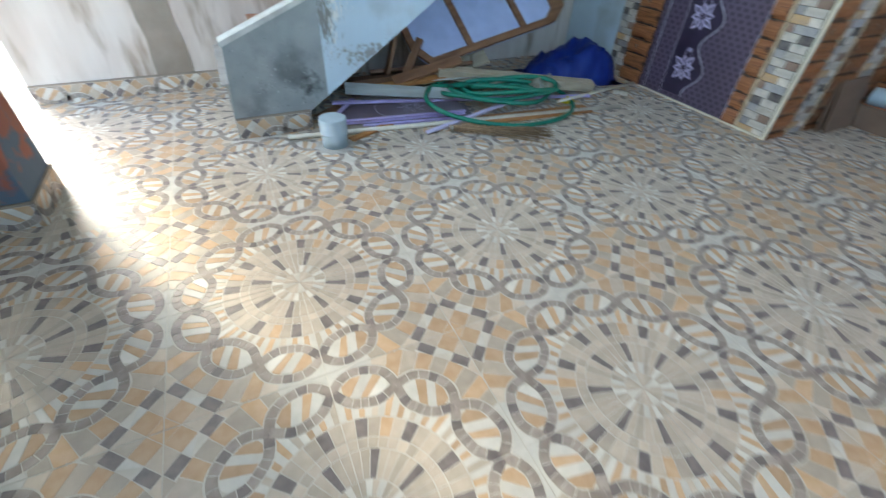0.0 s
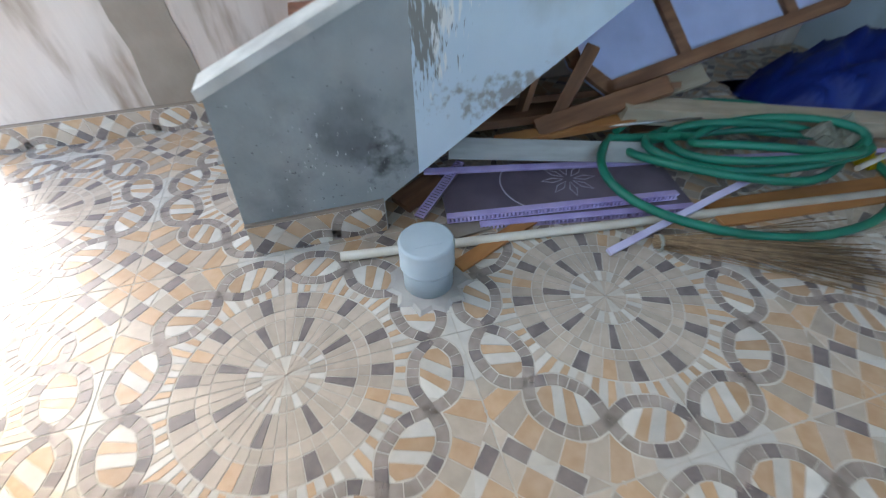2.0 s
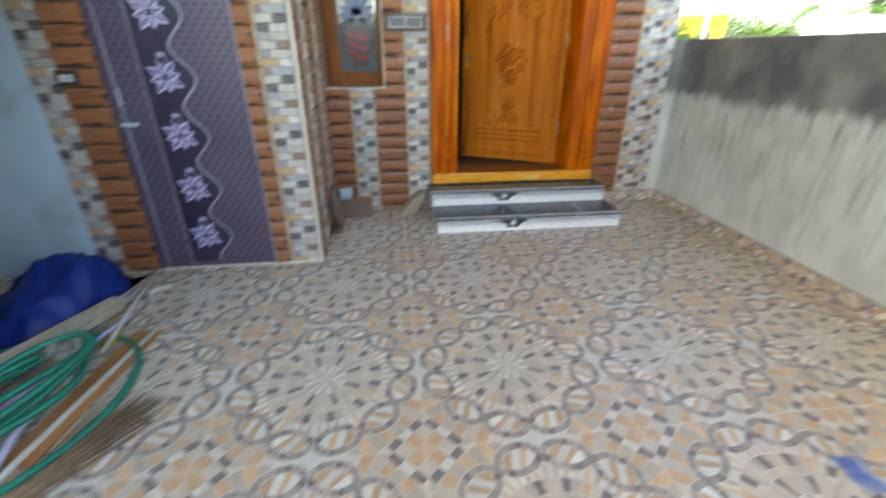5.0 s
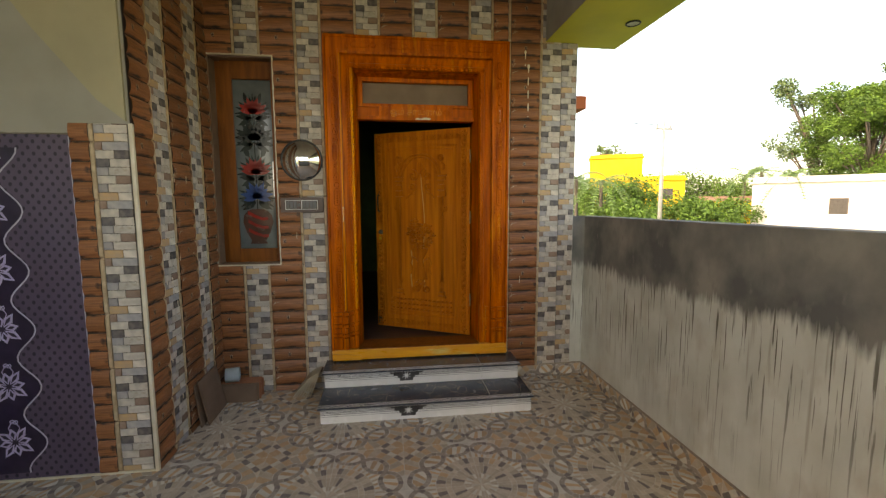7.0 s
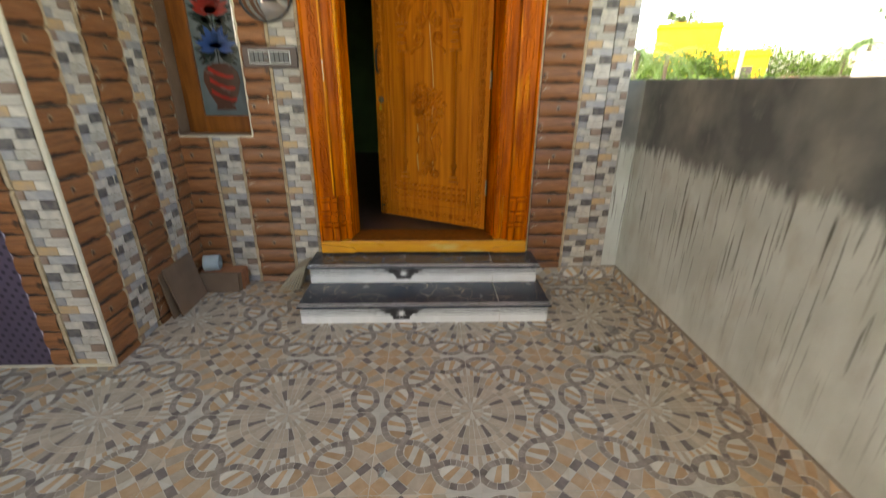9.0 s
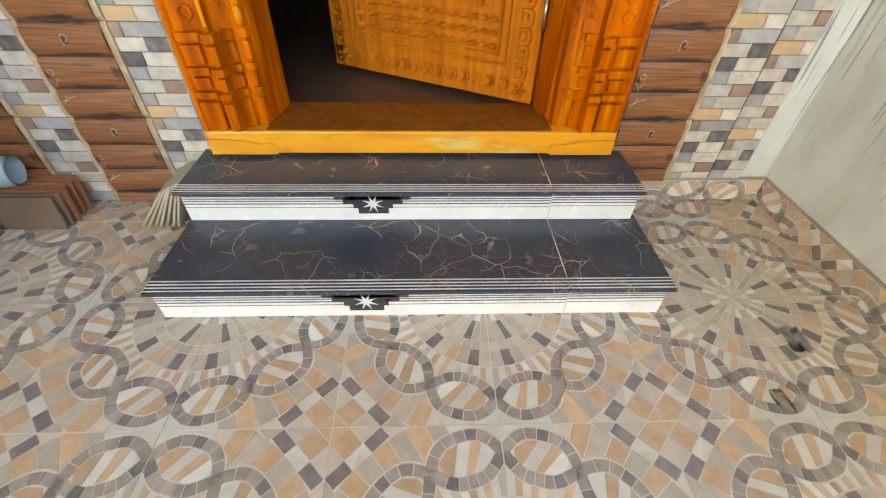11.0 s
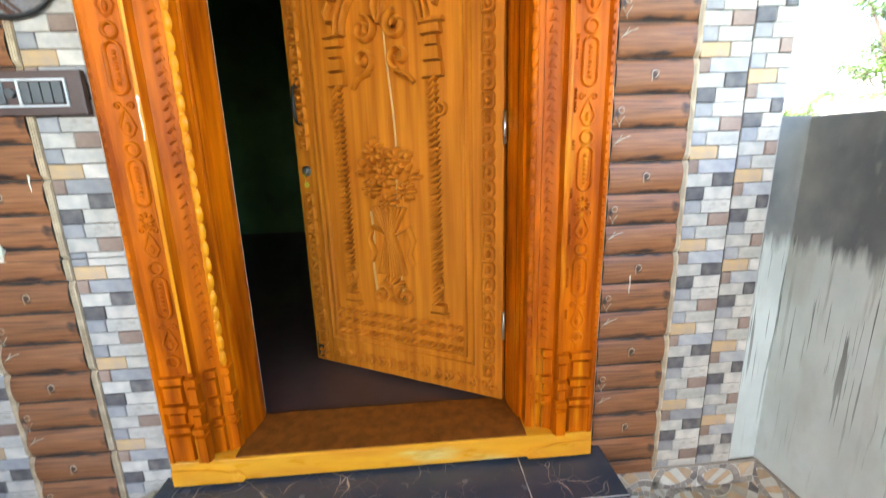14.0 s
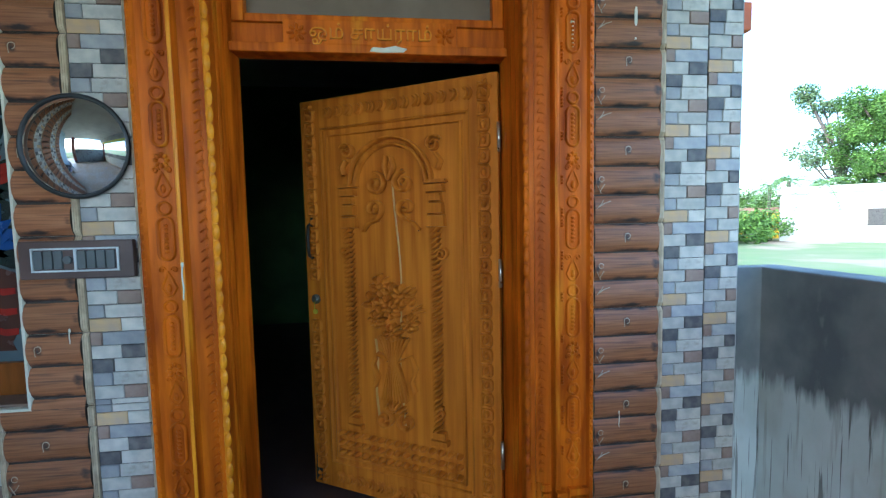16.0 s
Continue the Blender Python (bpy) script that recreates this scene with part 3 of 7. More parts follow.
bm = bmesh.new()
box(bm, -600, 600, -600, 600, -0.62, -0.45)
structure("ground", bm, m_ground, "grassy ground with bare soil around the house", "ground")

bm = bmesh.new()
box(bm, -3.4, -1.012, -2.2, 7.0, -0.45, -0.035, bevel=0.01)
box(bm, -1.30, -1.013, 2.57, 3.76, -0.034, -0.014, bevel=0.004)
structure("pavement", bm, m_apron, "sunlit pale concrete apron outside the porch", "pavement")

bm = bmesh.new()
for y0, y1, z0, z1 in ((FRAME_L - 0.02, 1.12, 0, CEIL), (HOUSE_EDGE, FRAME_R + 0.02, 0, CEIL), (FRAME_R + 0.02, FRAME_L - 0.02, FRAME_T - 0.02, CEIL), (1.12, YB, 0, 1.12), (1.12, YB, 2.88, CEIL), (FRAME_R + 0.02, FRAME_L - 0.02, 0, 0.28)):
    box(bm, XW + 0.006, XW + 0.25, y0, y1, z0, z1)
box(bm, XW + 0.006, XW + 0.25, YS - 0.012, YB, 1.12, 2.88)
for y0, y1, z0, z1 in ((FRAME_R + 0.02, HOLE_R - 0.02, 0.28, FRAME_T - 0.02), (HOLE_L + 0.02, FRAME_L - 0.02, 0.28, FRAME_T - 0.02), (HOLE_R - 0.02, HOLE_L + 0.02, HOLE_T + 0.02, FRAME_T - 0.02)):
    box(bm, 4.705, XW + 0.249, y0, y1, z0, z1)
structure("wall_house", bm, m_creamwall, "plastered house front wall behind tiles with door opening", "wall")

bm = bmesh.new()
box(bm, XW + 0.25, 9.0, HOUSE_EDGE, HOUSE_EDGE + 0.15, -0.4, CEIL)
structure("wall_house_side", bm, m_creamwall, "plain plastered house side wall", "wall")

# dim room behind the open door
bm = bmesh.new()
box(bm, XW + 0.25, 9.0, HOUSE_EDGE + 0.15, YB, 0.2, 0.345)
box(bm, 4.692, XW + 0.25, HOLE_R - 0.019, HOLE_L + 0.019, 0.281, 0.345)
structure("floor_room", bm, m_redfloor, "dark red oxide floor inside the house", "floor")
bm = bmesh.new()
box(bm, 9.0, 9.15, HOUSE_EDGE, YB, -0.4, CEIL)
box(bm, XW + 0.25, 9.15, YB, YB + 0.15, 0, CEIL)
structure("wall_room", bm, m_greenroom, "green painted wall inside the dark room", "wall")

bm = bmesh.new()
box(bm, -1.25, 9.2, -1.232, 4.1, CEIL, CEIL + 0.14)
box(bm, XW + 0.092, 9.2, HOUSE_EDGE - 0.05, -1.234, CEIL + 0.001, CEIL + 0.14)
structure("ceiling", bm, m_white, "white painted concrete porch ceiling slab", "ceiling")

# closet under and beside the stairs
bm = bmesh.new()
box(bm, XP + 0.006, XP + 0.12, YS + 0.006, 1.955, 0, CEIL)
box(bm, XP + 0.006, XP + 0.12, 2.758, YB, 0, CEIL)
box(bm, XP + 0.006, XP + 0.12, 1.955, 2.758, 2.055, CEIL)
structure("wall_closet_front", bm, m_creamwall, "cream plastered closet front wall above the tiles", "wall")
bm = bmesh.new()
box(bm, XP + 0.12, XW + 0.006, YS + 0.006, YS + 0.12, 0, CEIL)
structure("wall_closet_side", bm, m_creamwall, "closet side wall behind facade tiles", "wall")
# raised yellowish area of the closet front, bounded by a diagonal edge
bm = bmesh.new()
prism(bm, [(1.66, 2.125), (1.80, 2.24), (2.10, 2.62), (2.55, 3.3), (2.7, CEIL - 0.01), (1.66, CEIL - 0.01)], 0.0, 0.016, 0, Matrix(((0, 0, -1, XP + 0.006), (1, 0, 0, 0), (0, 1, 0, 0), (0, 0, 0, 1))))
structure("trim_plaster_coat", bm, material("yellowish_wall_area", (0.42, 0.37, 0.23), 0.8, color2=(0.34, 0.30, 0.19), scale=2, bump=0.2), "yellowish raised area of the closet wall with a diagonal edge", "plaster")
bm = bmesh.new()
box(bm, XP - 0.004, XP + 0.006, 3.148, YB, 0.0, CEIL - 0.01)
structure("wall_stair_end", bm, m_blueplaster, "pale blue plastered wall under the stairs", "wall")

# back wall with stains and a brown cement strip
bm = bmesh.new()
box(bm, -0.93, XP, YB, YB + 0.30, -0.3, CEIL)
structure("wall_back", bm, m_stainwall, "white plaster wall with brown rain stains", "wall")
bm = bmesh.new()
pts = [(-0.16, 0.115)]
pts = [(-0.20 + 0.02 * sin(5 * v) + 0.012 * rnd.uniform(-1, 1), v) for v in [0.115 + 0.12 * k for k in range(16)]] + [(0.02 + 0.025 * sin(4 * v + 1) + 0.012 * rnd.uniform(-1, 1), v) for v in [1.9 - 0.12 * k for k in range(16)]]
prism(bm, pts, 0, 0.005, 0, wall_plane(y=YB))
structure("trim_cement_strip", bm, m_cementpatch, "brown cement strip running up the stained wall", "plaster")

# parapet
bm = bmesh.new()
box(bm, -1.25, XW + 0.09, YP - 0.13, YP, -0.45, PTOP, bevel=0.008)
box(bm, XW + 0.012, XW + 0.09, YP - 0.001, HOUSE_EDGE - 0.003, -0.3, PTOP)
structure("wall_parapet", bm, m_parapet, "grey cement parapet with streaked lime wash below", "wall")
bm = bmesh.new()
box(bm, XW - 0.004, XW + 0.012, HOUSE_EDGE - 0.004, HOUSE_EDGE + 0.004, 0.11, 3.07)
structure("trim_house_corner", bm, m_cement, "thin cement edge at the tiled house corner", "trim")

# lime yellow beam over the parapet, with a recessed lamp
bm = bmesh.new()
box(bm, -1.25, XW + 0.09, -1.94, -1.235, 3.075, 3.08, 0)
box(bm, -1.25, XW + 0.09, -1.94, -1.235, 3.08, CEIL + 0.14, 1)
structure("ceiling_beam", bm, [m_yellowbeam, m_greybeam], "concrete edge beam with lime yellow underside", "beam")
lamp = empty("recessed_lamp", "small round recessed lamp, unlit, in the yellow beam", "lamp", Matrix.Translation((4.02, -1.78, 3.075)))
bm = bmesh.new()
tube(bm, [(0.052 * cos(tau * k / 20), 0.052 * sin(tau * k / 20), -0.004) for k in range(20)], 0.008, 6, closed=True)
part("rim", bm, m_black, lamp)
bm = bmesh.new()
cyl(bm, (0, 0, -0.006), (0, 0, 0.0), 0.046, seg=20)
part("lens", bm, m_tube, lamp)

# unseen wall across the entrance side; its height is set to shade the near floor
bm = bmesh.new()
box(bm, -1.18, -1.03, -1.45, 2.215, -0.44, 1.95, bevel=0.01)
structure("wall_entrance", bm, m_greyplaster, "unseen grey wall across the entrance side, height set to shade the floor, open above", "wall")

# entrance pillar
bm = bmesh.new()
box(bm, -1.02, -0.60, 2.22, 2.56, -0.02, CEIL, bevel=0.008)
structure("wall_pillar", bm, m_redpaint, "entrance pillar with rubbed red primer over grey cement", "pillar")
bm = bmesh.new()
box(bm, -1.2, -0.95, -1.66, -1.45, -0.02, CEIL, bevel=0.008)
structure("wall_corner_pillar", bm, m_redpaint, "corner pillar with red primer over grey cement", "pillar")

# stairs: low wing wall, tall side panel, flight, landing
S0, SZ, SLOPE = 0.671, 0.115, 0.69
def under(x):
    return SZ + SLOPE * (x - S0)
bm = bmesh.new()
prism(bm, [(0.235, 0.0), (0.671, 0.0), (0.671, SZ), (0.79, under(0.79)), (0.79, 0.735), (0.272, 0.512), (0.240, 0.12)], -0.10, 0.0, 0, wall_plane(y=YST))
structure("wall_stair_wing", bm, m_greyplaster, "low sloping grey plaster wall at the stair foot", "wall")
bm = bmesh.new()
prism(bm, [(0.262, 0.508), (0.79, 0.735), (0.79, 0.762), (0.258, 0.535)], -0.106, 0.006, 0, wall_plane(y=YST))
structure("trim_wing_cap", bm, m_cap, "whitish cement cap along the sloping wall", "trim")
bm = bmesh.new()
prism(bm, [(0.79, under(0.79)), (XP - 0.005, under(XP)), (XP - 0.005, CEIL - 0.002), (0.79, CEIL - 0.002)], -0.10, 0.002, 0, wall_plane(y=YST))
structure("wall_stair_panel", bm, m_blueplaster, "tall pale blue plaster side wall of the stairs", "wall")
bm = bmesh.new()
box(bm, 0.784, 0.79, YST - 0.004, YST + 0.104, 0.735, CEIL - 0.01)
structure("trim_panel_edge", bm, m_cap, "white edge of the tall stair wall", "trim")
flight = empty("staircase", "concrete stairs with red-brown tiled treads", "stairs", Matrix.Translation((0, 0, 0)), kind="structure")
bm = bmesh.new()
prism(bm, [(S0 + 0.09, under(S0) + 0.02), (XP - 0.006, under(XP - 0.03)), (XP - 0.006, under(XP - 0.03) + 0.16), (S0 + 0.05, under(S0) + 0.12)], -(YB - YST) + 0.002, -0.102, 0, wall_plane(y=YST))
part("soffit_slab", bm, m_blueplaster, flight, "pale plastered sloping soffit")
for k in range(11):
    x0, z1 = 0.235 + 0.262 * k, 0.29 + 0.185 * k
    if x0 + 0.27 > XP:
        break
    bm = bmesh.new()
    box(bm, x0, x0 + 0.30, YST + 0.101, YB - 0.001, max(0.0, z1 - 0.185) if k else 0.0, z1 - 0.014)
    part("riser", bm, m_cement if k == 0 else m_redtile, flight)
    bm = bmesh.new()
    box(bm, x0 - 0.022, x0 + 0.262, YST + 0.102, YB - 0.002, z1 - 0.013, z1, bevel=0.003)
    if k:
        for j in range(3):
            box(bm, x0 - 0.012 + 0.022 * j, x0 - 0.004 + 0.022 * j, YST + 0.11, YB - 0.01, z1, z1 + 0.002)
    part("tread", bm, m_cement if k == 0 else m_stairtile, flight)


# ---------- mosaic pattern of the floor tiles ----------
def inset(pts, d):
    """Draws each edge of a polygon in by d."""
    area = sum(pts[i - 1][0] * pts[i][1] - pts[i][0] * pts[i - 1][1] for i in range(len(pts)))
    if abs(area) < 2e-5:
        return []
    sg = 1 if area > 0 else -1
    out = []
    for i in range(len(pts)):
        a, b, c = Vector(pts[i - 1]), Vector(pts[i]), Vector(pts[(i + 1) % len(pts)])
        if (b - a).length < 1e-5 or (c - b).length < 1e-5:
            continue
        d0, d1 = (b - a).normalized(), (c - b).normalized()
        n0, n1 = Vector((-d0.y, d0.x)) * sg, Vector((-d1.y, d1.x)) * sg
        m = n0 + n1
        q = m.dot(n0)
        if q < 0.15:
            continue
        q = b + m * min(d / q, 2.2 * d)
        out.append((q.x, q.y))
    return out if len(out) > 2 else []


def mosaic_pieces():
    """Quarter of a medallion as (polygon, material): its centre at the origin, 0..TILE both ways, the star's centre opposite."""
    g, E, k, found = 0.0006, TILE - 0.0004, CELL / 0.85, []
    r = random.Random(9)

    def piece(pts, mi, joint=0.00125):
        for c in ((1, 0, E - g), (0, 1, E - g), (-1, 0, -g), (0, -1, -g)):
            pts = clip(pts, *c)
            if len(pts) < 3:
                return
        pts = inset(pts, joint)
        if pts:
            found.append((pts, mi))

    def pol(rad, a):
        return (rad * k * cos(radians(a)), rad * k * sin(radians(a)))

    def span(f0, f1, a0, a1, mi, n=3, joint=0.00125):
        """Piece between two radii, each a number or a function of the angle."""
        f0, f1 = [(f if callable(f) else (lambda a, f=f: f)) for f in (f0, f1)]
        angles = [a0 + (a1 - a0) * j / n for j in range(n + 1)]
        keep = [a for a in angles if f1(a) - f0(a) > 0.004]
        if len(keep) < 2:
            return
        inner = [pol(f0(a), a) for a in keep[::-1]] if f0(a0) > 0.001 else [(0.0, 0.0)]
        piece([pol(f1(a), a) for a in keep] + inner, mi, joint)

    for j in range(6):
        span(0, 0.055, 15 * j, 15 * j + 15, (3, 6, 3, 3, 6, 3)[j], 2, 0.0006)
    for j in range(8):
        span(0.056, 0.094, 11.25 * j, 11.25 * j + 11.25, (3, 5, 3, 6, 5, 3, 5, 6)[j], 2, 0.0009)
    for j in range(10):
        span(0.095, 0.170, 9 * j, 9 * j + 9, 1 if j in (2, 7) else (6 if j in (0, 5, 9) else 3), 2)
    for j in range(11):
        a = 90 / 11
        span(0.171, 0.200, a * j, a * j + a, r.choice((3, 3, 6, 3)), 2)
    for j in range(11):
        a = 90 / 11
        span(0.201, 0.256, a * j, a * j + a, 1 if j in (1, 5, 9) else (6 if j % 3 == 2 else (4 if j == 7 else 3)), 2)
    R, A, hw = 0.355, 0.054, 0.0152

    def wave(a):
        x = radians(6 * a)
        return A * (sin(x) + 0.10 * sin(3 * x)) / 0.90

    def slope(sg, a):
        return sg * (wave(a + 0.05) - wave(a - 0.05)) / radians(0.1) / (R + sg * wave(a))

    def bow(a):
        """Half the height of an eye to the outside of its band."""
        return abs(wave(a)) + hw * sqrt(1 + slope(1, a) ** 2)

    # two interlaced bands
    n = 21
    for sg in (1, -1):
        for j in range(n):
            a0, a1 = 90 * j / n, 90 * (j + 1) / n
            mid = (a0 + a1) / 2
            over = (round(mid / 30) % 2 == 0) == (sg > 0)
            if not over and abs(2 * wave(mid)) < 0.026:
                continue
            q = []
            for side in (1, -1):
                for aa in ((a0, mid, a1) if side > 0 else (a1, mid, a0)):
                    rr, sl = R + sg * wave(aa), slope(sg, aa)
                    nrm = 1 / sqrt(1 + sl * sl)
                    q.append(pol(rr + side * hw * nrm, aa - side * hw * sl * nrm / rr * 57.3))
            piece(q, 1 if (j * 2 + (sg > 0)) % 5 == 0 else 2, 0.0013)
    # fans inside the eyes, leaning by turns
    for e in range(3):
        c0 = 15 + 30 * e
        lean = 3.0 if e % 2 else -3.0
        cuts = (-10.5, -4.6, -0.6, 4.2, 10.5)
        for j in range(4):
            q = []
            for side in (1, -1):
                lo, hi = c0 + cuts[j] + (lean * side if j else 0), c0 + cuts[j + 1] + (lean * side if j < 3 else 0)
                for t in ((0, 0.5, 1) if side > 0 else (1, 0.5, 0)):
                    aa = lo + (hi - lo) * t
                    o = abs(wave(aa)) - hw * sqrt(1 + slope(1, aa) ** 2) - 0.001
                    q.append(pol(R + side * max(0.0005, o), aa))
            piece(q, 5 if j % 2 == e % 2 else 4, 0.0009)
    # blocks between the outer ring and the bands, and outside the bands
    for j in range(24):
        a0, a1 = 3.75 * j, 3.75 * (j + 1)
        span(0.258, lambda a: R - bow(a) - 0.0015, a0, a1, 5 if j % 2 else (4 if j % 3 else 3), 3)
    for j in range(9):
        a0, a1 = 18 + 6 * j, 24 + 6 * j
        span(lambda a: R + bow(a) + 0.0015, 0.482, a0, a1, 4 if j % 2 else (6 if j % 4 else 3), 3)
    for a0, a1 in ((0, 9), (9, 18), (72, 81), (81, 90)):
        span(lambda a: R + bow(a) + 0.0015, 0.50, a0, a1, 5, 4, 0.0006)
    # star of squares at the corner, set at 45 degrees
    s = 0.0575 * k
    for i in range(-4, 5):
        for j in range(-4, 5):
            mi = {(0, 0): 4, (0, 1): 4, (1, 1): 3, (1, 2): 1, (0, 2): 5, (2, 2): 3, (0, 3): 3, (1, 3): 3, (2, 3): 4, (3, 3): 5}.get(tuple(sorted((abs(i), abs(j)))))
            if mi is None:
                continue
            u, v, h = i * s, j * s, s / 2
            pts = [(TILE + (x - y) * 0.70711, TILE + (x + y) * 0.70711) for x, y in ((u - h, v - h), (u + h, v - h), (u + h, v + h), (u - h, v + h))]
            c = Vector((sum(p[0] for p in pts) / 4, sum(p[1] for p in pts) / 4))
            if c.length < 1e-6 or not 12 < math.degrees(atan2(c.y, c.x)) < 78:
                if c.length < 0.50 * k:
                    continue
            for a in (0, 90):
                pts = clip(pts, -cos(radians(45)), -sin(radians(45)), -0.483 * k * cos(radians(min(27, abs(math.degrees(atan2(c.y, c.x)) - 45)))))
                if len(pts) < 3:
                    break
            if len(pts) > 2:
                piece(pts, mi)
    return found


MOSAIC = mosaic_pieces()


# skirtings cut from the floor tiles
def skirting(name, m, u0, u1, h, seed):
    r = random.Random(seed)
    bm = bmesh.new()
    prism(bm, [(u0, 0), (u1, 0), (u1, h), (u0, h)], 0, 0.010, 0, m)
    prism(bm, [(u0, h), (u1, h), (u1, h + 0.012), (u0, h + 0.009)], 0, 0.011, 7, m)
    u = u0
    while u < u1 - 0.01:
        low, flip = r.choice((0.295, 0.315, 0.28)), r.random() < 0.5
        for pts, mi in MOSAIC:
            q = [((TILE - x if flip else x) + u, y - low) for x, y in pts]
            for c in ((0, 1, h - 0.002), (0, -1, -0.002), (1, 0, u1 - 0.002)):
                q = clip(q, *c)
            if len(q) > 2:
                prism(bm, q, 0.010, 0.0118, mi, m)
        u += TILE
    structure(name, bm, FLOOR_MATS + [m_cementpatch], "skirting cut from the patterned mosaic floor tiles", "skirting")


skirting("baseboard_parapet", Matrix(((-1, 0, 0, 0), (0, 0, 1, YP), (0, 1, 0, 0), (0, 0, 0, 1))), -XW, 1.2, 0.105, 1)
skirting("baseboard_door_wall", wall_plane(x=XW), 0.95, 1.65, 0.105, 2)
skirting("baseboard_back", wall_plane(y=YB), -0.93, 0.234, 0.112, 3)
skirting("baseboard_wing", wall_plane(y=YST), 0.24, 0.668, 0.115, 4)
skirting("baseboard_pillar_front", wall_plane(y=2.22), -1.02, -0.59, 0.11, 5)
skirting("baseboard_pillar_side", Matrix(((0, 0, 1, -0.60), (1, 0, 0, 0), (0, 1, 0, 0), (0, 0, 0, 1))), 2.21, 2.565, 0.11, 6)

# ---------- house door ----------
DOOR = empty("door_1", "carved orange teak door frame with a carved leaf standing ajar", "door", Matrix.Translation((0, 0, 0)), kind="structure")
PROFILE = [(0.0, 4.50), (0.0, 4.428), (0.016, 4.424), (0.024, 4.436), (0.036, 4.436), (0.128, 4.438), (0.132, 4.420), (0.150, 4.422), (0.155, 4.456), (0.164, 4.462), (0.208, 4.482), (0.214, 4.470), (0.246, 4.484), (0.250, 4.530), (0.258, 4.545), (0.261, 4.538), (0.268, 4.575), (0.271, 4.568), (0.277, 4.615), (0.279, 4.608), (0.284, 4.65), (0.284, 4.682), (0.0, 4.682)]


def jamb(name, side):
    """side +1: the jamb at the smaller y."""
    bm = bmesh.new()
    rows = []
    w = (HOLE_R - FRAME_R) if side > 0 else (FRAME_L - HOLE_L)
    for z, top in ((HOLE_B - 0.002, 0), (FRAME_T, 1)):
        row = []
        for s, x in PROFILE:
            s = s * w / 0.284
            y = FRAME_R + s if side > 0 else FRAME_L - s
            row.append(bm.verts.new((x, y, z - (s if top else 0))))
        rows.append(row)
    for k in range(len(PROFILE)):
        q = (rows[0][k], rows[0][(k + 1) % len(PROFILE)], rows[1][(k + 1) % len(PROFILE)], rows[1][k])
        bm.faces.new(q if side > 0 else q[::-1])
    return part(name, bm, m_frame, DOOR)


def head():
    bm = bmesh.new()
    rows = []
    for e in (0, 1):
        row = []
        for s, x in PROFILE:
            wy = s * ((HOLE_R - FRAME_R) if e else (FRAME_L - HOLE_L)) / 0.284
            row.append(bm.verts.new((x, FRAME_R + wy if e else FRAME_L - wy, FRAME_T - s)))
        rows.append(row)
    for k in range(len(PROFILE)):
        bm.faces.new((rows[0][k], rows[0][(k + 1) % len(PROFILE)], rows[1][(k + 1) % len(PROFILE)], rows[1][k]))
    bmesh.ops.recalc_face_normals(bm, faces=bm.faces)
    return part("head", bm, m_frame, DOOR)


jamb_r, jamb_l, top = jamb("jamb", 1), jamb("jamb", -1), head()


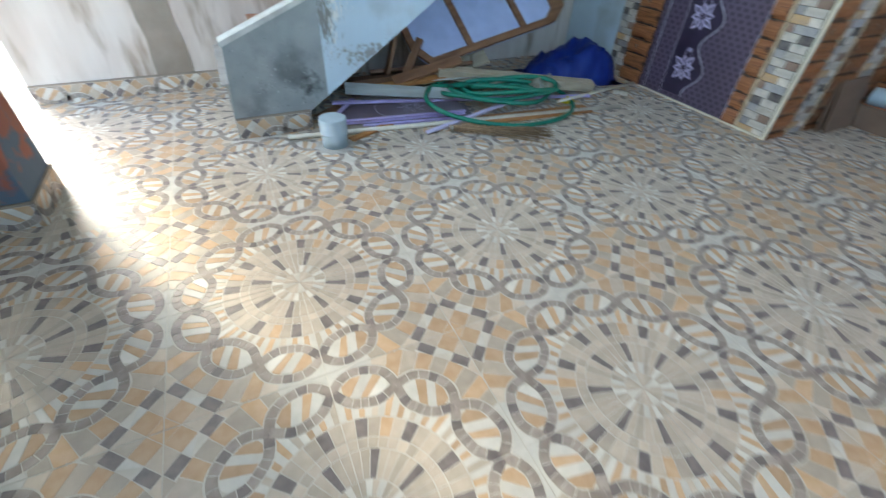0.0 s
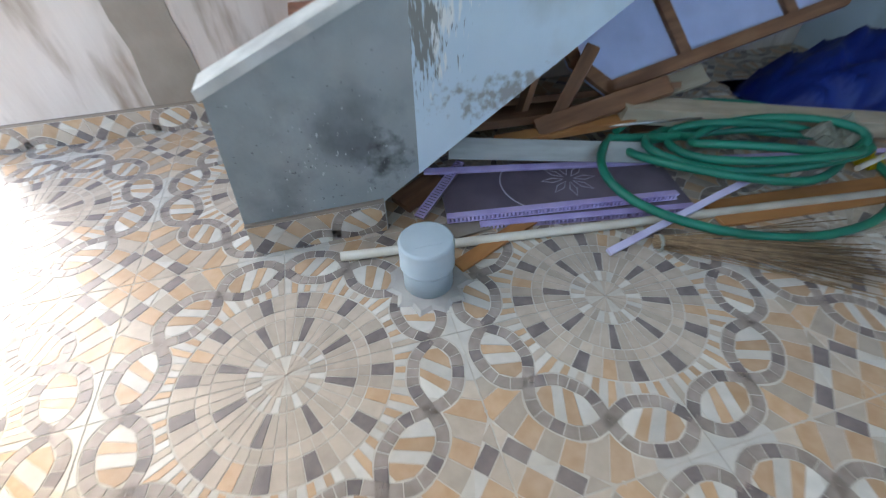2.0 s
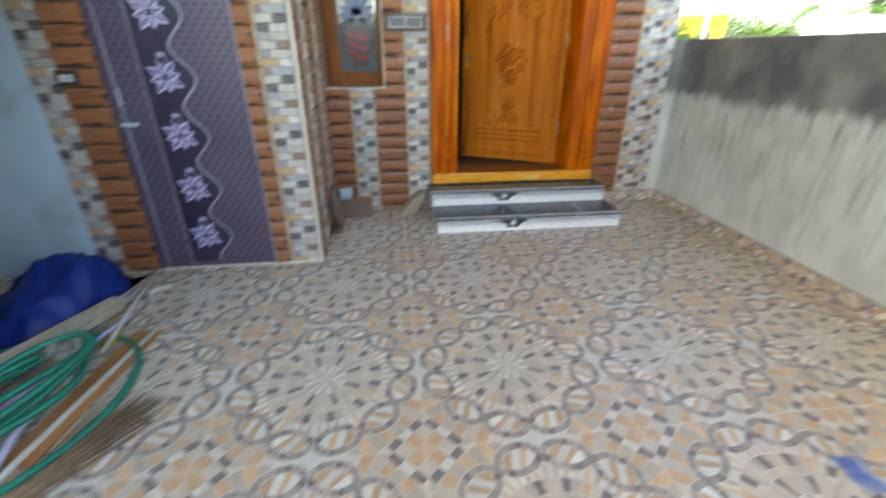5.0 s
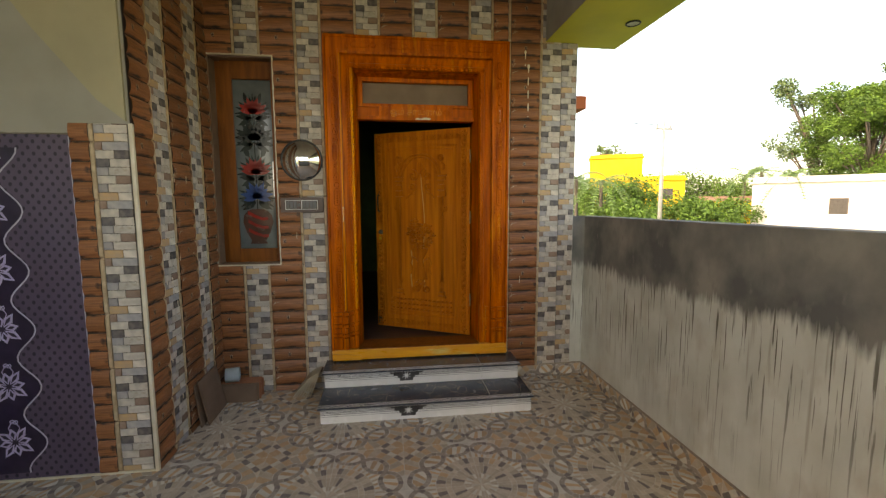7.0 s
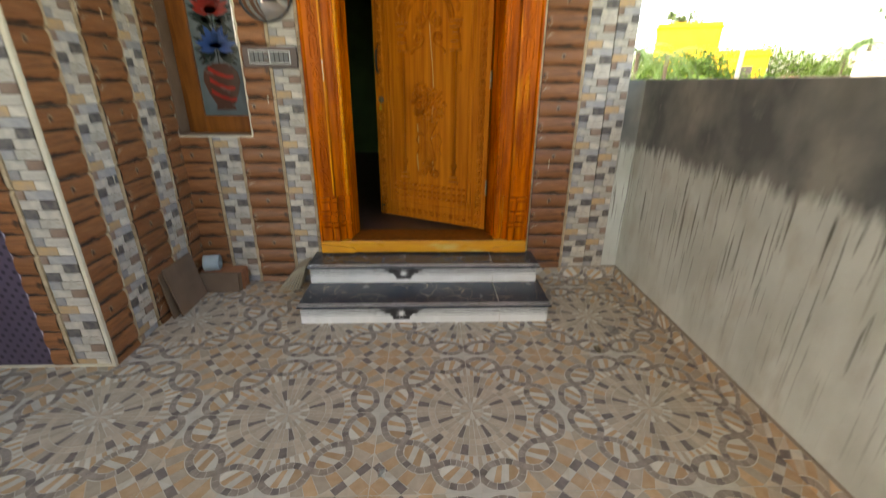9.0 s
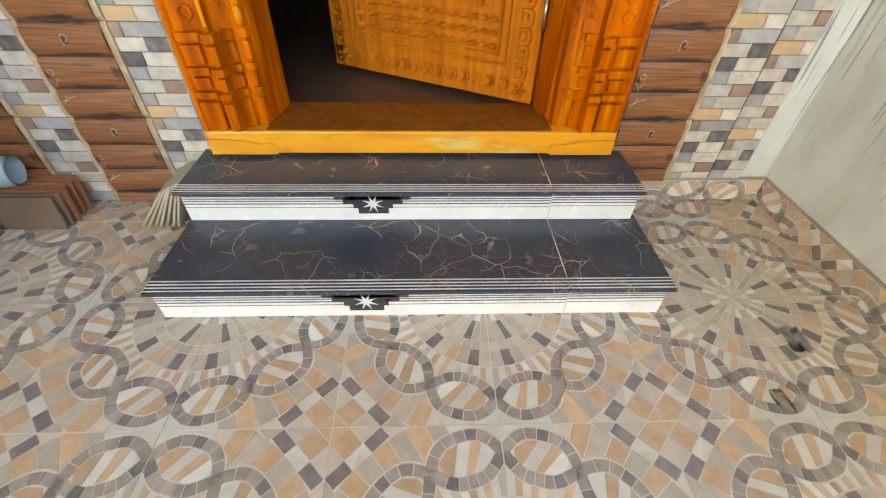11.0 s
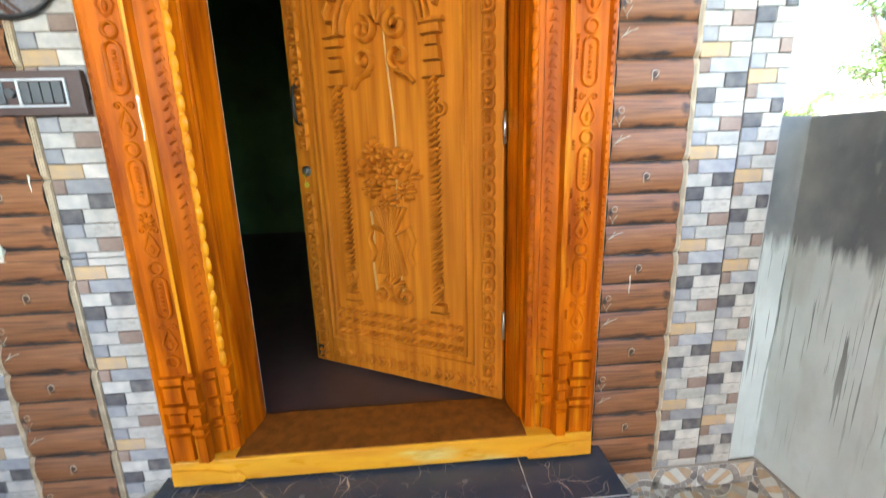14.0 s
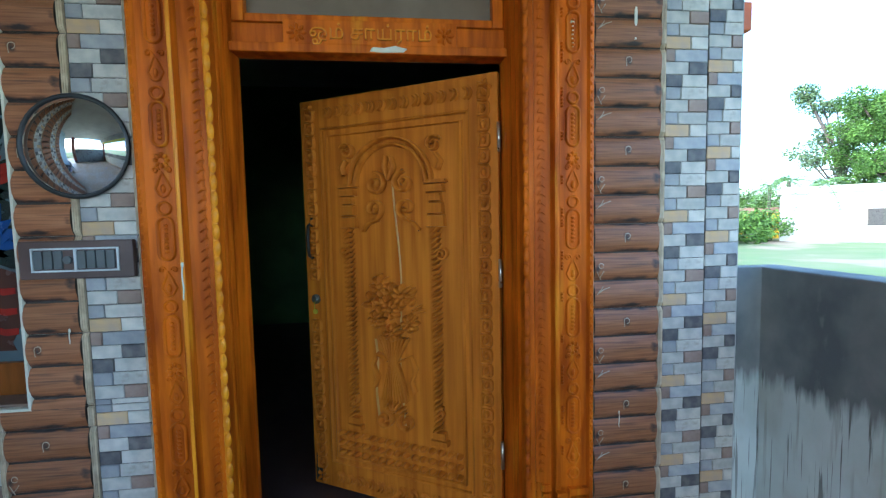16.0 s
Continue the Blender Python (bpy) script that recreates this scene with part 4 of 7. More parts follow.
def carve_strip(bm, m, length, wide):
    """Carved ornament along a jamb of that length; u across from the outer edge, v along."""
    sx = 0.078
    v = 0.40
    k = 0
    while v < length - 0.20:
        # ring
        ridge(bm, arc((sx, v), 0.020, 0, 340, 12), 0.011, 0.012, 0.0, 0, True, m)
        v += 0.035
        # drop
        ridge(bm, [(sx, v + 0.085), (sx - 0.012, v + 0.06), (sx - 0.024, v + 0.03), (sx - 0.012, v + 0.008), (sx, v + 0.003), (sx + 0.012, v + 0.008), (sx + 0.024, v + 0.03), (sx + 0.012, v + 0.06)], 0.009, 0.008, 0, 0, True, m)
        dome(bm, (sx, v + 0.03), 0.009, 0.016, 0.008, 0, 8, 0, m)
        ridge(bm, spiral((sx - 0.02, v + 0.092), 0.012, 0.003, 0, 1.2), 0.006, 0.007, 0, 0, False, m)
        ridge(bm, spiral((sx + 0.02, v + 0.092), 0.012, 0.003, pi, -1.2), 0.006, 0.007, 0, 0, False, m)
        v += 0.125
        if k % 2:
            for j in range(8):
                dome(bm, (sx + 0.018 * cos(tau * j / 8), v + 0.018 * sin(tau * j / 8)), 0.010, 0.007, 0.008, 0, 7, 0, m, tau * j / 8)
            v += 0.045
        # long loop
        L = 0.145
        loop = arc((sx, v + L - 0.024), 0.024, 0, 180, 8) + arc((sx, v + 0.024), 0.024, 180, 360, 8)
        ridge(bm, loop, 0.010, 0.013, 0, 0, True, m)
        for j in range(7):
            dome(bm, (sx, v + 0.028 + j * (L - 0.056) / 6), 0.009, 0.007, 0.006, 0, 6, 0, m)
        v += L + 0.03
        k += 1
    # beaded fillet and scalloped edge
    v = 0.40
    while v < length - 0.16:
        if int(v / 0.03) % 5 < 2:
            for j in range(3):
                dome(bm, (0.120, v + 0.012 * j), 0.006, 0.006, 0.010, 0, 6, 0, m)
        v += 0.04
    v = 0.38
    while v < length - 0.24:
        dome(bm, (0.240 * wide, v), 0.014, 0.030, 0.012, -0.044, 8, 1, m)
        v += 0.058
    ridge(bm, [(0.234 * wide, 0.37), (0.234 * wide, length - 0.25)], 0.018, 0.008, -0.046, 1, False, m)
    ridge(bm, [(0.141 * wide, 0.36), (0.141 * wide, length - 0.15)], 0.014, 0.004, 0.0135, 1, False, m)
    v = 0.38
    while v < length - 0.2:
        ridge(bm, [(0.172, v), (0.186, v + 0.012), (0.200, v + 0.010), (0.192, v + 0.026)], 0.007, 0.010, -0.038, 0, False, m)
        v += 0.034
    for v in [0.38 + 0.03 * k for k in range(int((length - 0.5) / 0.03))]:
        dome(bm, (0.010, v), 0.007, 0.010, 0.006, 0.009, 6, 0, m)


def pedestal(bm, m):
    """Turned blocks at the foot of a jamb."""
    for u, wd, w in ((0.06, 0.085, 0.002), (0.135, 0.042, 0.020), (0.176, 0.042, -0.036), (0.218, 0.040, -0.055)):
        for v0, v1, s in ((0.0, 0.12, 1.0), (0.125, 0.15, 1.12), (0.155, 0.20, 0.7), (0.205, 0.235, 1.1), (0.24, 0.31, 0.85), (0.315, 0.345, 1.05)):
            h = wd * s / 2
            prism(bm, [(u - h, v0), (u + h, v0), (u + h, v1), (u - h, v1)], w - 0.02, w + 0.016 * s, 0, m, 0.16)


# carving frames: u from the outer edge inwards, v up from the threshold, w towards the porch
MR = Matrix(((0, 0, -1, 4.436), (1, 0, 0, FRAME_R), (0, 1, 0, HOLE_B), (0, 0, 0, 1)))
ML = Matrix(((0, 0, -1, 4.436), (-1, 0, 0, FRAME_L), (0, 1, 0, HOLE_B), (0, 0, 0, 1)))
MT = Matrix(((0, 0, -1, 4.436), (0, -1, 0, FRAME_L), (-1, 0, 0, FRAME_T), (0, 0, 0, 1)))
for m, j in ((MR, jamb_r), (ML, jamb_l)):
    bm = bmesh.new()
    carve_strip(bm, m, FRAME_T - HOLE_B, ((HOLE_R - FRAME_R) if j is jamb_r else (FRAME_L - HOLE_L)) / 0.284)
    bmesh.ops.recalc_face_normals(bm, faces=bm.faces)
    # left jamb's raised edges get the golden teak, painting in the light they catch
    part("carving", bm, [m_frame, m_frame if j is jamb_r else m_gold_letters_lit_edge], j)
    bm = bmesh.new()
    pedestal(bm, m)
    bmesh.ops.recalc_face_normals(bm, faces=bm.faces)
    part("pedestal", bm, m_frame, j)
bm = bmesh.new()
for c in (0.30, 0.62, 0.98, 1.30):
    L = 0.15
    ridge(bm, [(0.075 + 0.022 * cos(radians(a)), c + (L / 2 - 0.022 if a < 180 else -L / 2 + 0.022) + 0.022 * sin(radians(a))) for a in range(0, 360, 20)], 0.009, 0.009, 0, 0, True, MT)
    ridge(bm, arc((0.075, c + 0.11), 0.020, 0, 340, 12), 0.010, 0.008, 0, 0, True, MT)
    for s in (-1, 1):
        ridge(bm, spiral((0.075 + 0.018 * s, c - 0.115), 0.022, 0.004, 0, 1.3 * s), 0.007, 0.008, 0, 0, False, MT)
for k in range(30):
    dome(bm, (0.240, 0.26 + k * 0.038), 0.016, 0.02, 0.012, -0.044, 8, 0, MT)
bmesh.ops.recalc_face_normals(bm, faces=bm.faces)
part("carving", bm, m_frame, top)

# lintel, panel over the door, threshold
bm = bmesh.new()
box(bm, 4.60, 4.685, HOLE_R - 0.012, HOLE_L + 0.012, HOLE_T, HOLE_T + 0.035, bevel=0.006)
box(bm, 4.625, 4.685, HOLE_R - 0.012, HOLE_L + 0.012, HOLE_T + 0.035, HOLE_T + 0.115, bevel=0.006)
lintel = part("lintel", bm, m_frame, DOOR)
bm = bmesh.new()
box(bm, 4.66, 4.70, HOLE_R, HOLE_L, HOLE_T + 0.115, FRAME_T - 0.28)
for y0, y1, z0, z1 in ((HOLE_R, HOLE_R + 0.045, HOLE_T + 0.115, FRAME_T - 0.28), (HOLE_L - 0.045, HOLE_L, HOLE_T + 0.115, FRAME_T - 0.28), (HOLE_R + 0.045, HOLE_L - 0.045, HOLE_T + 0.115, HOLE_T + 0.145), (HOLE_R + 0.045, HOLE_L - 0.045, FRAME_T - 0.32, FRAME_T - 0.28)):
    box(bm, 4.615, 4.66, y0, y1, z0, z1, 1, 0.006)
part("transom_panel", bm, [material("dull_brown_plywood", (0.15, 0.10, 0.06), 0.6, color2=(0.19, 0.13, 0.08), scale=6), m_frame], DOOR, "dull plywood panel over the door")
bm = bmesh.new()
box(bm, 4.602, 4.626, -0.41, 0.25, HOLE_T + 0.022, HOLE_T + 0.122, bevel=0.005)
part("name_board", bm, m_frame, lintel, "carved name board with raised letters")
txt = bpy.data.curves.new("letters", "FONT")
txt.body, txt.size, txt.extrude, txt.align_x = "ஓம் சாய்ராம்", 0.072, 0.006, "CENTER"
tob = bpy.data.objects.new("letters_curve", txt)
scene.collection.objects.link(tob)
bpy.context.view_layer.update()
me = bpy.data.meshes.new_from_object(tob)
bpy.data.objects.remove(tob)
me.materials.append(m_gold_letters_lit_edge)
if len(me.vertices):
    xs = [v.co.x for v in me.vertices]
    k = min(1.0, 0.46 / max(1e-3, max(xs) - min(xs)))
    me.transform(Matrix(((0, 0, -1, 4.600), (-k, 0, 0, -0.08), (0, 1, 0, HOLE_T + 0.050), (0, 0, 0, 1))))
    letters = new("letters", me)
    letters.parent = lintel
for s in (-0.36, 0.20):
    bm = bmesh.new()
    MN = Matrix(((0, 0, -1, 4.602), (-1, 0, 0, s), (0, 1, 0, HOLE_T + 0.072), (0, 0, 0, 1)))
    for j in range(8):
        dome(bm, (0.022 * cos(tau * j / 8), 0.022 * sin(tau * j / 8)), 0.016, 0.008, 0.008, 0, 7, 0, MN, tau * j / 8)
    dome(bm, (0, 0), 0.01, 0.01, 0.012, 0, 8, 0, MN)
    part("rosette", bm, m_frame, lintel)
bm = bmesh.new()
prism(bm, [(-0.07, 0.004), (-0.02, 0.0), (0.06, 0.003), (0.075, 0.016), (0.03, 0.027), (-0.015, 0.018), (-0.06, 0.020)], 0.0, 0.003, 0, Matrix(((0, 0, -1, 4.600), (-1, 0, 0, -0.14), (0, 1, 0, HOLE_T + 0.003), (0, 0, 0, 1))), 0.1)
part("plaster_smear", bm, m_trim, lintel, "smear of pale plaster")
bm = bmesh.new()
box(bm, 4.425, 4.685, FRAME_R, FRAME_L, FRAME_B - 0.03, HOLE_B - 0.002, bevel=0.008)
sill = part("threshold", bm, m_frame_light, DOOR, "yellow raw teak threshold beam")
bm = bmesh.new()
box(bm, 4.432, 4.69, HOLE_R - 0.03, HOLE_L + 0.03, HOLE_B - 0.002, HOLE_B + 0.003)
part("worn_top", bm, m_windowwood, sill, "worn brown top of the threshold")
for y, sg in ((FRAME_L - 0.005, -1), (FRAME_R + 0.005, 1)):
    bm = bmesh.new()
    MB = Matrix(((0, 0, -1, 4.425), (sg, 0, 0, y), (0, 1, 0, FRAME_B - 0.028), (0, 0, 0, 1)))
    prism(bm, [(0, 0), (0.25, 0), (0.26, 0.02), (0.235, 0.045), (0.20, 0.04), (0.14, 0.055), (0.06, 0.06), (0.0, 0.062)], 0, 0.012, 0, MB)
    ridge(bm, spiral((0.225, 0.024), 0.018, 0.004, 0, 1.2), 0.006, 0.006, 0.012, 0, False, MB)
    part("bracket", bm, m_frame_light, sill)

# the leaf, ajar
FREE, HINGE = Vector((5.150, 0.312, 0.372)), Vector((4.657, -0.582, 0.372))
LW, LH = (HINGE - FREE).length, 1.985
du = (HINGE - FREE).normalized()
dw = Vector((0, 0, 1)).cross(-du).normalized()
if dw.x > 0:
    dw = -dw
LEAF_M = Matrix(((du.x, 0, dw.x, FREE.x), (du.y, 0, dw.y, FREE.y), (du.z, 1, dw.z, FREE.z), (0, 0, 0, 1)))
bm = bmesh.new()
box(bm, 0, LW, 0, LH, -0.036, -0.006, bevel=0.002)
for u0, u1, v0, v1 in ((0, 0.115, 0, LH), (LW - 0.125, LW, 0, LH), (0.115, LW - 0.125, 0, 0.135), (0.115, LW - 0.125, LH - 0.14, LH)):
    box(bm, u0, u1, v0, v1, -0.006, 0.0, bevel=0.002)
PU0, PU1, PV0, PV1 = 0.135, LW - 0.145, 0.155, LH - 0.16
leaf = part("leaf", bm, m_leaf, DOOR, "brown carved teak leaf, ajar")
leaf.matrix_basis = LEAF_M
bm = bmesh.new()
for u0, u1, v0, v1 in ((PU0 - 0.012, PU1 + 0.012, PV0 - 0.012, PV1 + 0.012), (PU0 + 0.022, PU1 - 0.022, PV0 + 0.022, PV1 - 0.022)):
    ridge(bm, [(u0, v0), (u1, v0), (u1, v1), (u0, v1)], 0.018, 0.021, -0.006, 0, True)
part("moulding", bm, m_leaf, leaf)
# border of carved links
bm = bmesh.new()
for u in (0.058, LW - 0.060):
    v = 0.10
    while v < LH - 0.1:
        if not (u < 0.1 and 0.83 < v < 1.06):
            ridge(bm, [(u - 0.022, v), (u + 0.018, v), (u + 0.024, v + 0.012), (u + 0.024, v + 0.044), (u + 0.018, v + 0.056), (u - 0.022, v + 0.056)], 0.009, 0.013, 0, 0, True)
            dome(bm, (u - 0.002, v + 0.028), 0.012, 0.018, 0.013, 0, 8)
        v += 0.066
for v in (0.066, LH - 0.070):
    u = 0.15
    while u < LW - 0.14:
        ridge(bm, arc((u, v), 0.022, -80, 80, 8), 0.010, 0.014)
        ridge(bm, arc((u + 0.014, v), 0.026, -70, 70, 8), 0.009, 0.012)
        u += 0.060
for u, v in ((0.055, 0.05), (LW - 0.06, 0.05), (0.055, LH - 0.055), (LW - 0.06, LH - 0.055)):
    for j in range(5):
        dome(bm, (u + 0.022 * cos(j * 1.25), v + 0.022 * sin(j * 1.25)), 0.018, 0.010, 0.010, 0, 7, 0, None, j * 1.25)
for v in bm.verts:
    v.co.z *= 1.9
part("border_carving", bm, m_leaf, leaf)
# arch on two twisted columns, with sprays in the corners
bm = bmesh.new()
MU = (PU0 + PU1) / 2
AR, AV = 0.185, PV1 - 0.275
for r, wd in ((AR, 0.018), (AR + 0.030, 0.012)):
    ridge(bm, arc((MU, AV), r, 0, 180, 22), wd, 0.021, -0.006)
for s in (-1, 1):
    cu = MU + s * (AR + 0.045)
    for k, (hw, v0, v1) in enumerate(((0.058, -0.005, 0.012), (0.045, -0.045, -0.01), (0.030, -0.085, -0.05), (0.040, -0.14, -0.09), (0.048, -0.20, -0.145))):
        prism(bm, [(cu - hw, AV + v0), (cu + hw, AV + v0), (cu + hw * 0.9, AV + v1), (cu - hw * 0.9, AV + v1)], -0.006, 0.007 + 0.002 * (k % 2), 0, None, 0.1)
    v = PV0 + 0.26
    while v < AV - 0.215:
        ridge(bm, [(cu - 0.018, v), (cu, v + 0.010), (cu + 0.018, v + 0.026)], 0.015, 0.022, -0.006)
        v += 0.024
    for hw, v0, v1 in ((0.034, 0.22, 0.255), (0.044, 0.19, 0.215)):
        prism(bm, [(cu - hw, PV0 + v0), (cu + hw, PV0 + v0), (cu + hw, PV0 + v1), (cu - hw, PV0 + v1)], -0.006, 0.008, 0, None, 0.1)
    q = (MU + s * 0.225, AV + 0.165)
    ridge(bm, spiral(q, 0.040, 0.006, 0.5 if s > 0 else 2.6, 1.4 * s), 0.012, 0.021, -0.006)
    ridge(bm, [(q[0] + s * 0.01, q[1] - 0.04), (q[0] + s * 0.035, q[1] - 0.075), (q[0] + s * 0.02, q[1] - 0.11)], 0.018, 0.021, -0.006)
    ridge(bm, spiral((MU + s * 0.235, PV0 + 0.34), 0.03, 0.005, 1.0, 1.3 * s), 0.010, 0.017, -0.006)
    ridge(bm, spiral((MU + s * 0.255, AV - 0.32), 0.03, 0.005, 1.0, -1.3 * s), 0.010, 0.017, -0.006)
for v in bm.verts:
    v.co.z = -0.006 + (v.co.z + 0.006) * 2.3
part("arch_carving", bm, m_leaf, leaf)
# bouquet
bm = bmesh.new()
r2 = random.Random(3)
def bloom(c, r, n=8):
    for j in range(n):
        a = tau * j / n
        dome(bm, (c[0] + r * 0.6 * cos(a), c[1] + r * 0.6 * sin(a)), r * 0.5, r * 0.26, 0.022, -0.006, 7, 0, None, a)
    dome(bm, c, r * 0.3, r * 0.3, 0.026, -0.006, 8)
BV = PV0 + 0.62
for c, r in (((MU - 0.06, BV + 0.30), 0.055), ((MU + 0.055, BV + 0.26), 0.055), ((MU - 0.005, BV + 0.19), 0.05), ((MU - 0.085, BV + 0.14), 0.045), ((MU + 0.09, BV + 0.13), 0.045), ((MU, BV + 0.08), 0.045)):
    bloom(c, r)
for k in range(26):
    a = radians(r2.uniform(20, 160))
    rr = r2.uniform(0.10, 0.20)
    dome(bm, (MU + rr * cos(a) * 0.85, BV + 0.12 + rr * sin(a)), 0.026, 0.010, 0.019, -0.006, 7, 0, None, a + r2.uniform(-0.5, 0.5))
for k in range(-4, 5):
    ridge(bm, [(MU + 0.020 * k, BV + 0.06), (MU + 0.004 * k, BV - 0.06), (MU + 0.012 * k, BV - 0.17), (MU + 0.017 * k, BV - 0.25)], 0.009, 0.021, -0.006)
for s in (-1, 1):
    ridge(bm, [(MU + s * 0.03, BV - 0.06), (MU + s * 0.09, BV - 0.03), (MU + s * 0.115, BV - 0.09), (MU + s * 0.09, BV - 0.15), (MU + s * 0.11, BV - 0.2)], 0.014, 0.019, -0.006)
    ridge(bm, spiral((MU + s * 0.075, AV + 0.005), 0.055, 0.008, radians(90), 1.4 * s), 0.016, 0.022, -0.006)
    ridge(bm, spiral((MU + s * 0.085, AV - 0.11), 0.05, 0.008, radians(-90), -1.3 * s), 0.015, 0.022, -0.006)
    ridge(bm, [(MU, AV + 0.02), (MU + s * 0.025, AV + 0.08), (MU + s * 0.01, AV + 0.13)], 0.014, 0.021, -0.006)
    ridge(bm, spiral((MU + s * 0.06, PV0 + 0.27), 0.05, 0.008, radians(90), 1.4 * s), 0.015, 0.021, -0.006)
    ridge(bm, [(MU + s * 0.06, AV - 0.16), (MU + s * 0.12, AV - 0.18), (MU + s * 0.15, AV - 0.215)], 0.014, 0.019, -0.006)
for j in range(5):
    dome(bm, (MU + 0.03 * cos(radians(30 + 30 * j)), PV0 + 0.30 + 0.05 * sin(radians(30 + 30 * j))), 0.032, 0.011, 0.021, -0.006, 7, 0, None, radians(30 + 30 * j))
for v in (0.05, 0.10, 0.15):
    u = PU0 + 0.05
    while u < PU1 - 0.04:
        dome(bm, (u, PV0 + v), 0.020, 0.013, 0.015, -0.006, 7)
        u += 0.046
for v in bm.verts:
    v.co.z = -0.006 + (v.co.z + 0.006) * 2.3
part("bouquet_carving", bm, m_leaf, leaf, "carved bouquet of flowers in relief")
bm = bmesh.new()
pts = [(MU + 0.02 + 0.012 * sin(7 * v) + 0.03 * (1.6 - v) * 0.6, v) for v in [0.40 + 0.06 * k for k in range(22)]]
ridge(bm, pts, 0.010, 0.0018, -0.0055)
ridge(bm, [(MU - 0.105 + 0.006 * sin(20 * v), v) for v in [0.42 + 0.03 * k for k in range(14)]], 0.014, 0.0018, -0.0055)
part("sapwood_streak", bm, m_leaf_pale, leaf, "pale sapwood streaks in the teak")
# hardware
bm = bmesh.new()
tube(bm, [(0.040, 1.20, 0.0), (0.042, 1.215, 0.028), (0.044, 1.29, 0.036), (0.042, 1.365, 0.028), (0.040, 1.38, 0.0)], 0.008, 8)
box(bm, 0.028, 0.052, 1.17, 1.22, 0, 0.006, bevel=0.002)
box(bm, 0.028, 0.052, 1.36, 1.41, 0, 0.006, bevel=0.002)
part("pull_handle", bm, m_iron, leaf, "black iron pull handle")
bm = bmesh.new()
cyl(bm, (0.055, 0.99, -0.002), (0.055, 0.99, 0.010), 0.024, seg=16)
cyl(bm, (0.055, 0.99, 0.010), (0.055, 0.99, 0.018), 0.011, seg=12)
part("lock", bm, m_steel, leaf, "round steel lock")
bm = bmesh.new()
cyl(bm, (0.05, 0.925, 0.004), (0.05, 0.925, 0.010), 0.013, seg=12)
box(bm, 0.048, 0.052, 0.935, 0.985, 0.012, 0.015)
part("key_tag", bm, m_brasstag, leaf, "yellow key tag")
bm = bmesh.new()
box(bm, 0.012, 0.050, 0.02, 0.10, 0, 0.006, bevel=0.002)
tube(bm, [(0.028, 0.03, 0.010), (0.028, 0.17, 0.010)], 0.006, 6)
part("tower_bolt", bm, m_iron, leaf, "small black tower bolt")
for v in (0.35, 1.15, 1.72):
    bm = bmesh.new()
    cyl(bm, (LW + 0.005, v - 0.06, 0.002), (LW + 0.005, v + 0.06, 0.002), 0.008, seg=10)
    box(bm, LW - 0.003, LW + 0.0, v - 0.055, v + 0.055, -0.03, 0.0)
    part("hinge", bm, m_steel, leaf, "steel butt hinge")

# ---------- steps ----------
STEPS = empty("front_steps", "two steps with black veined treads and white striped risers", "steps", Matrix.Translation((3.82, 0, 0)), kind="structure")
STEPS_M = Matrix.Translation((-3.82, 0, 0))


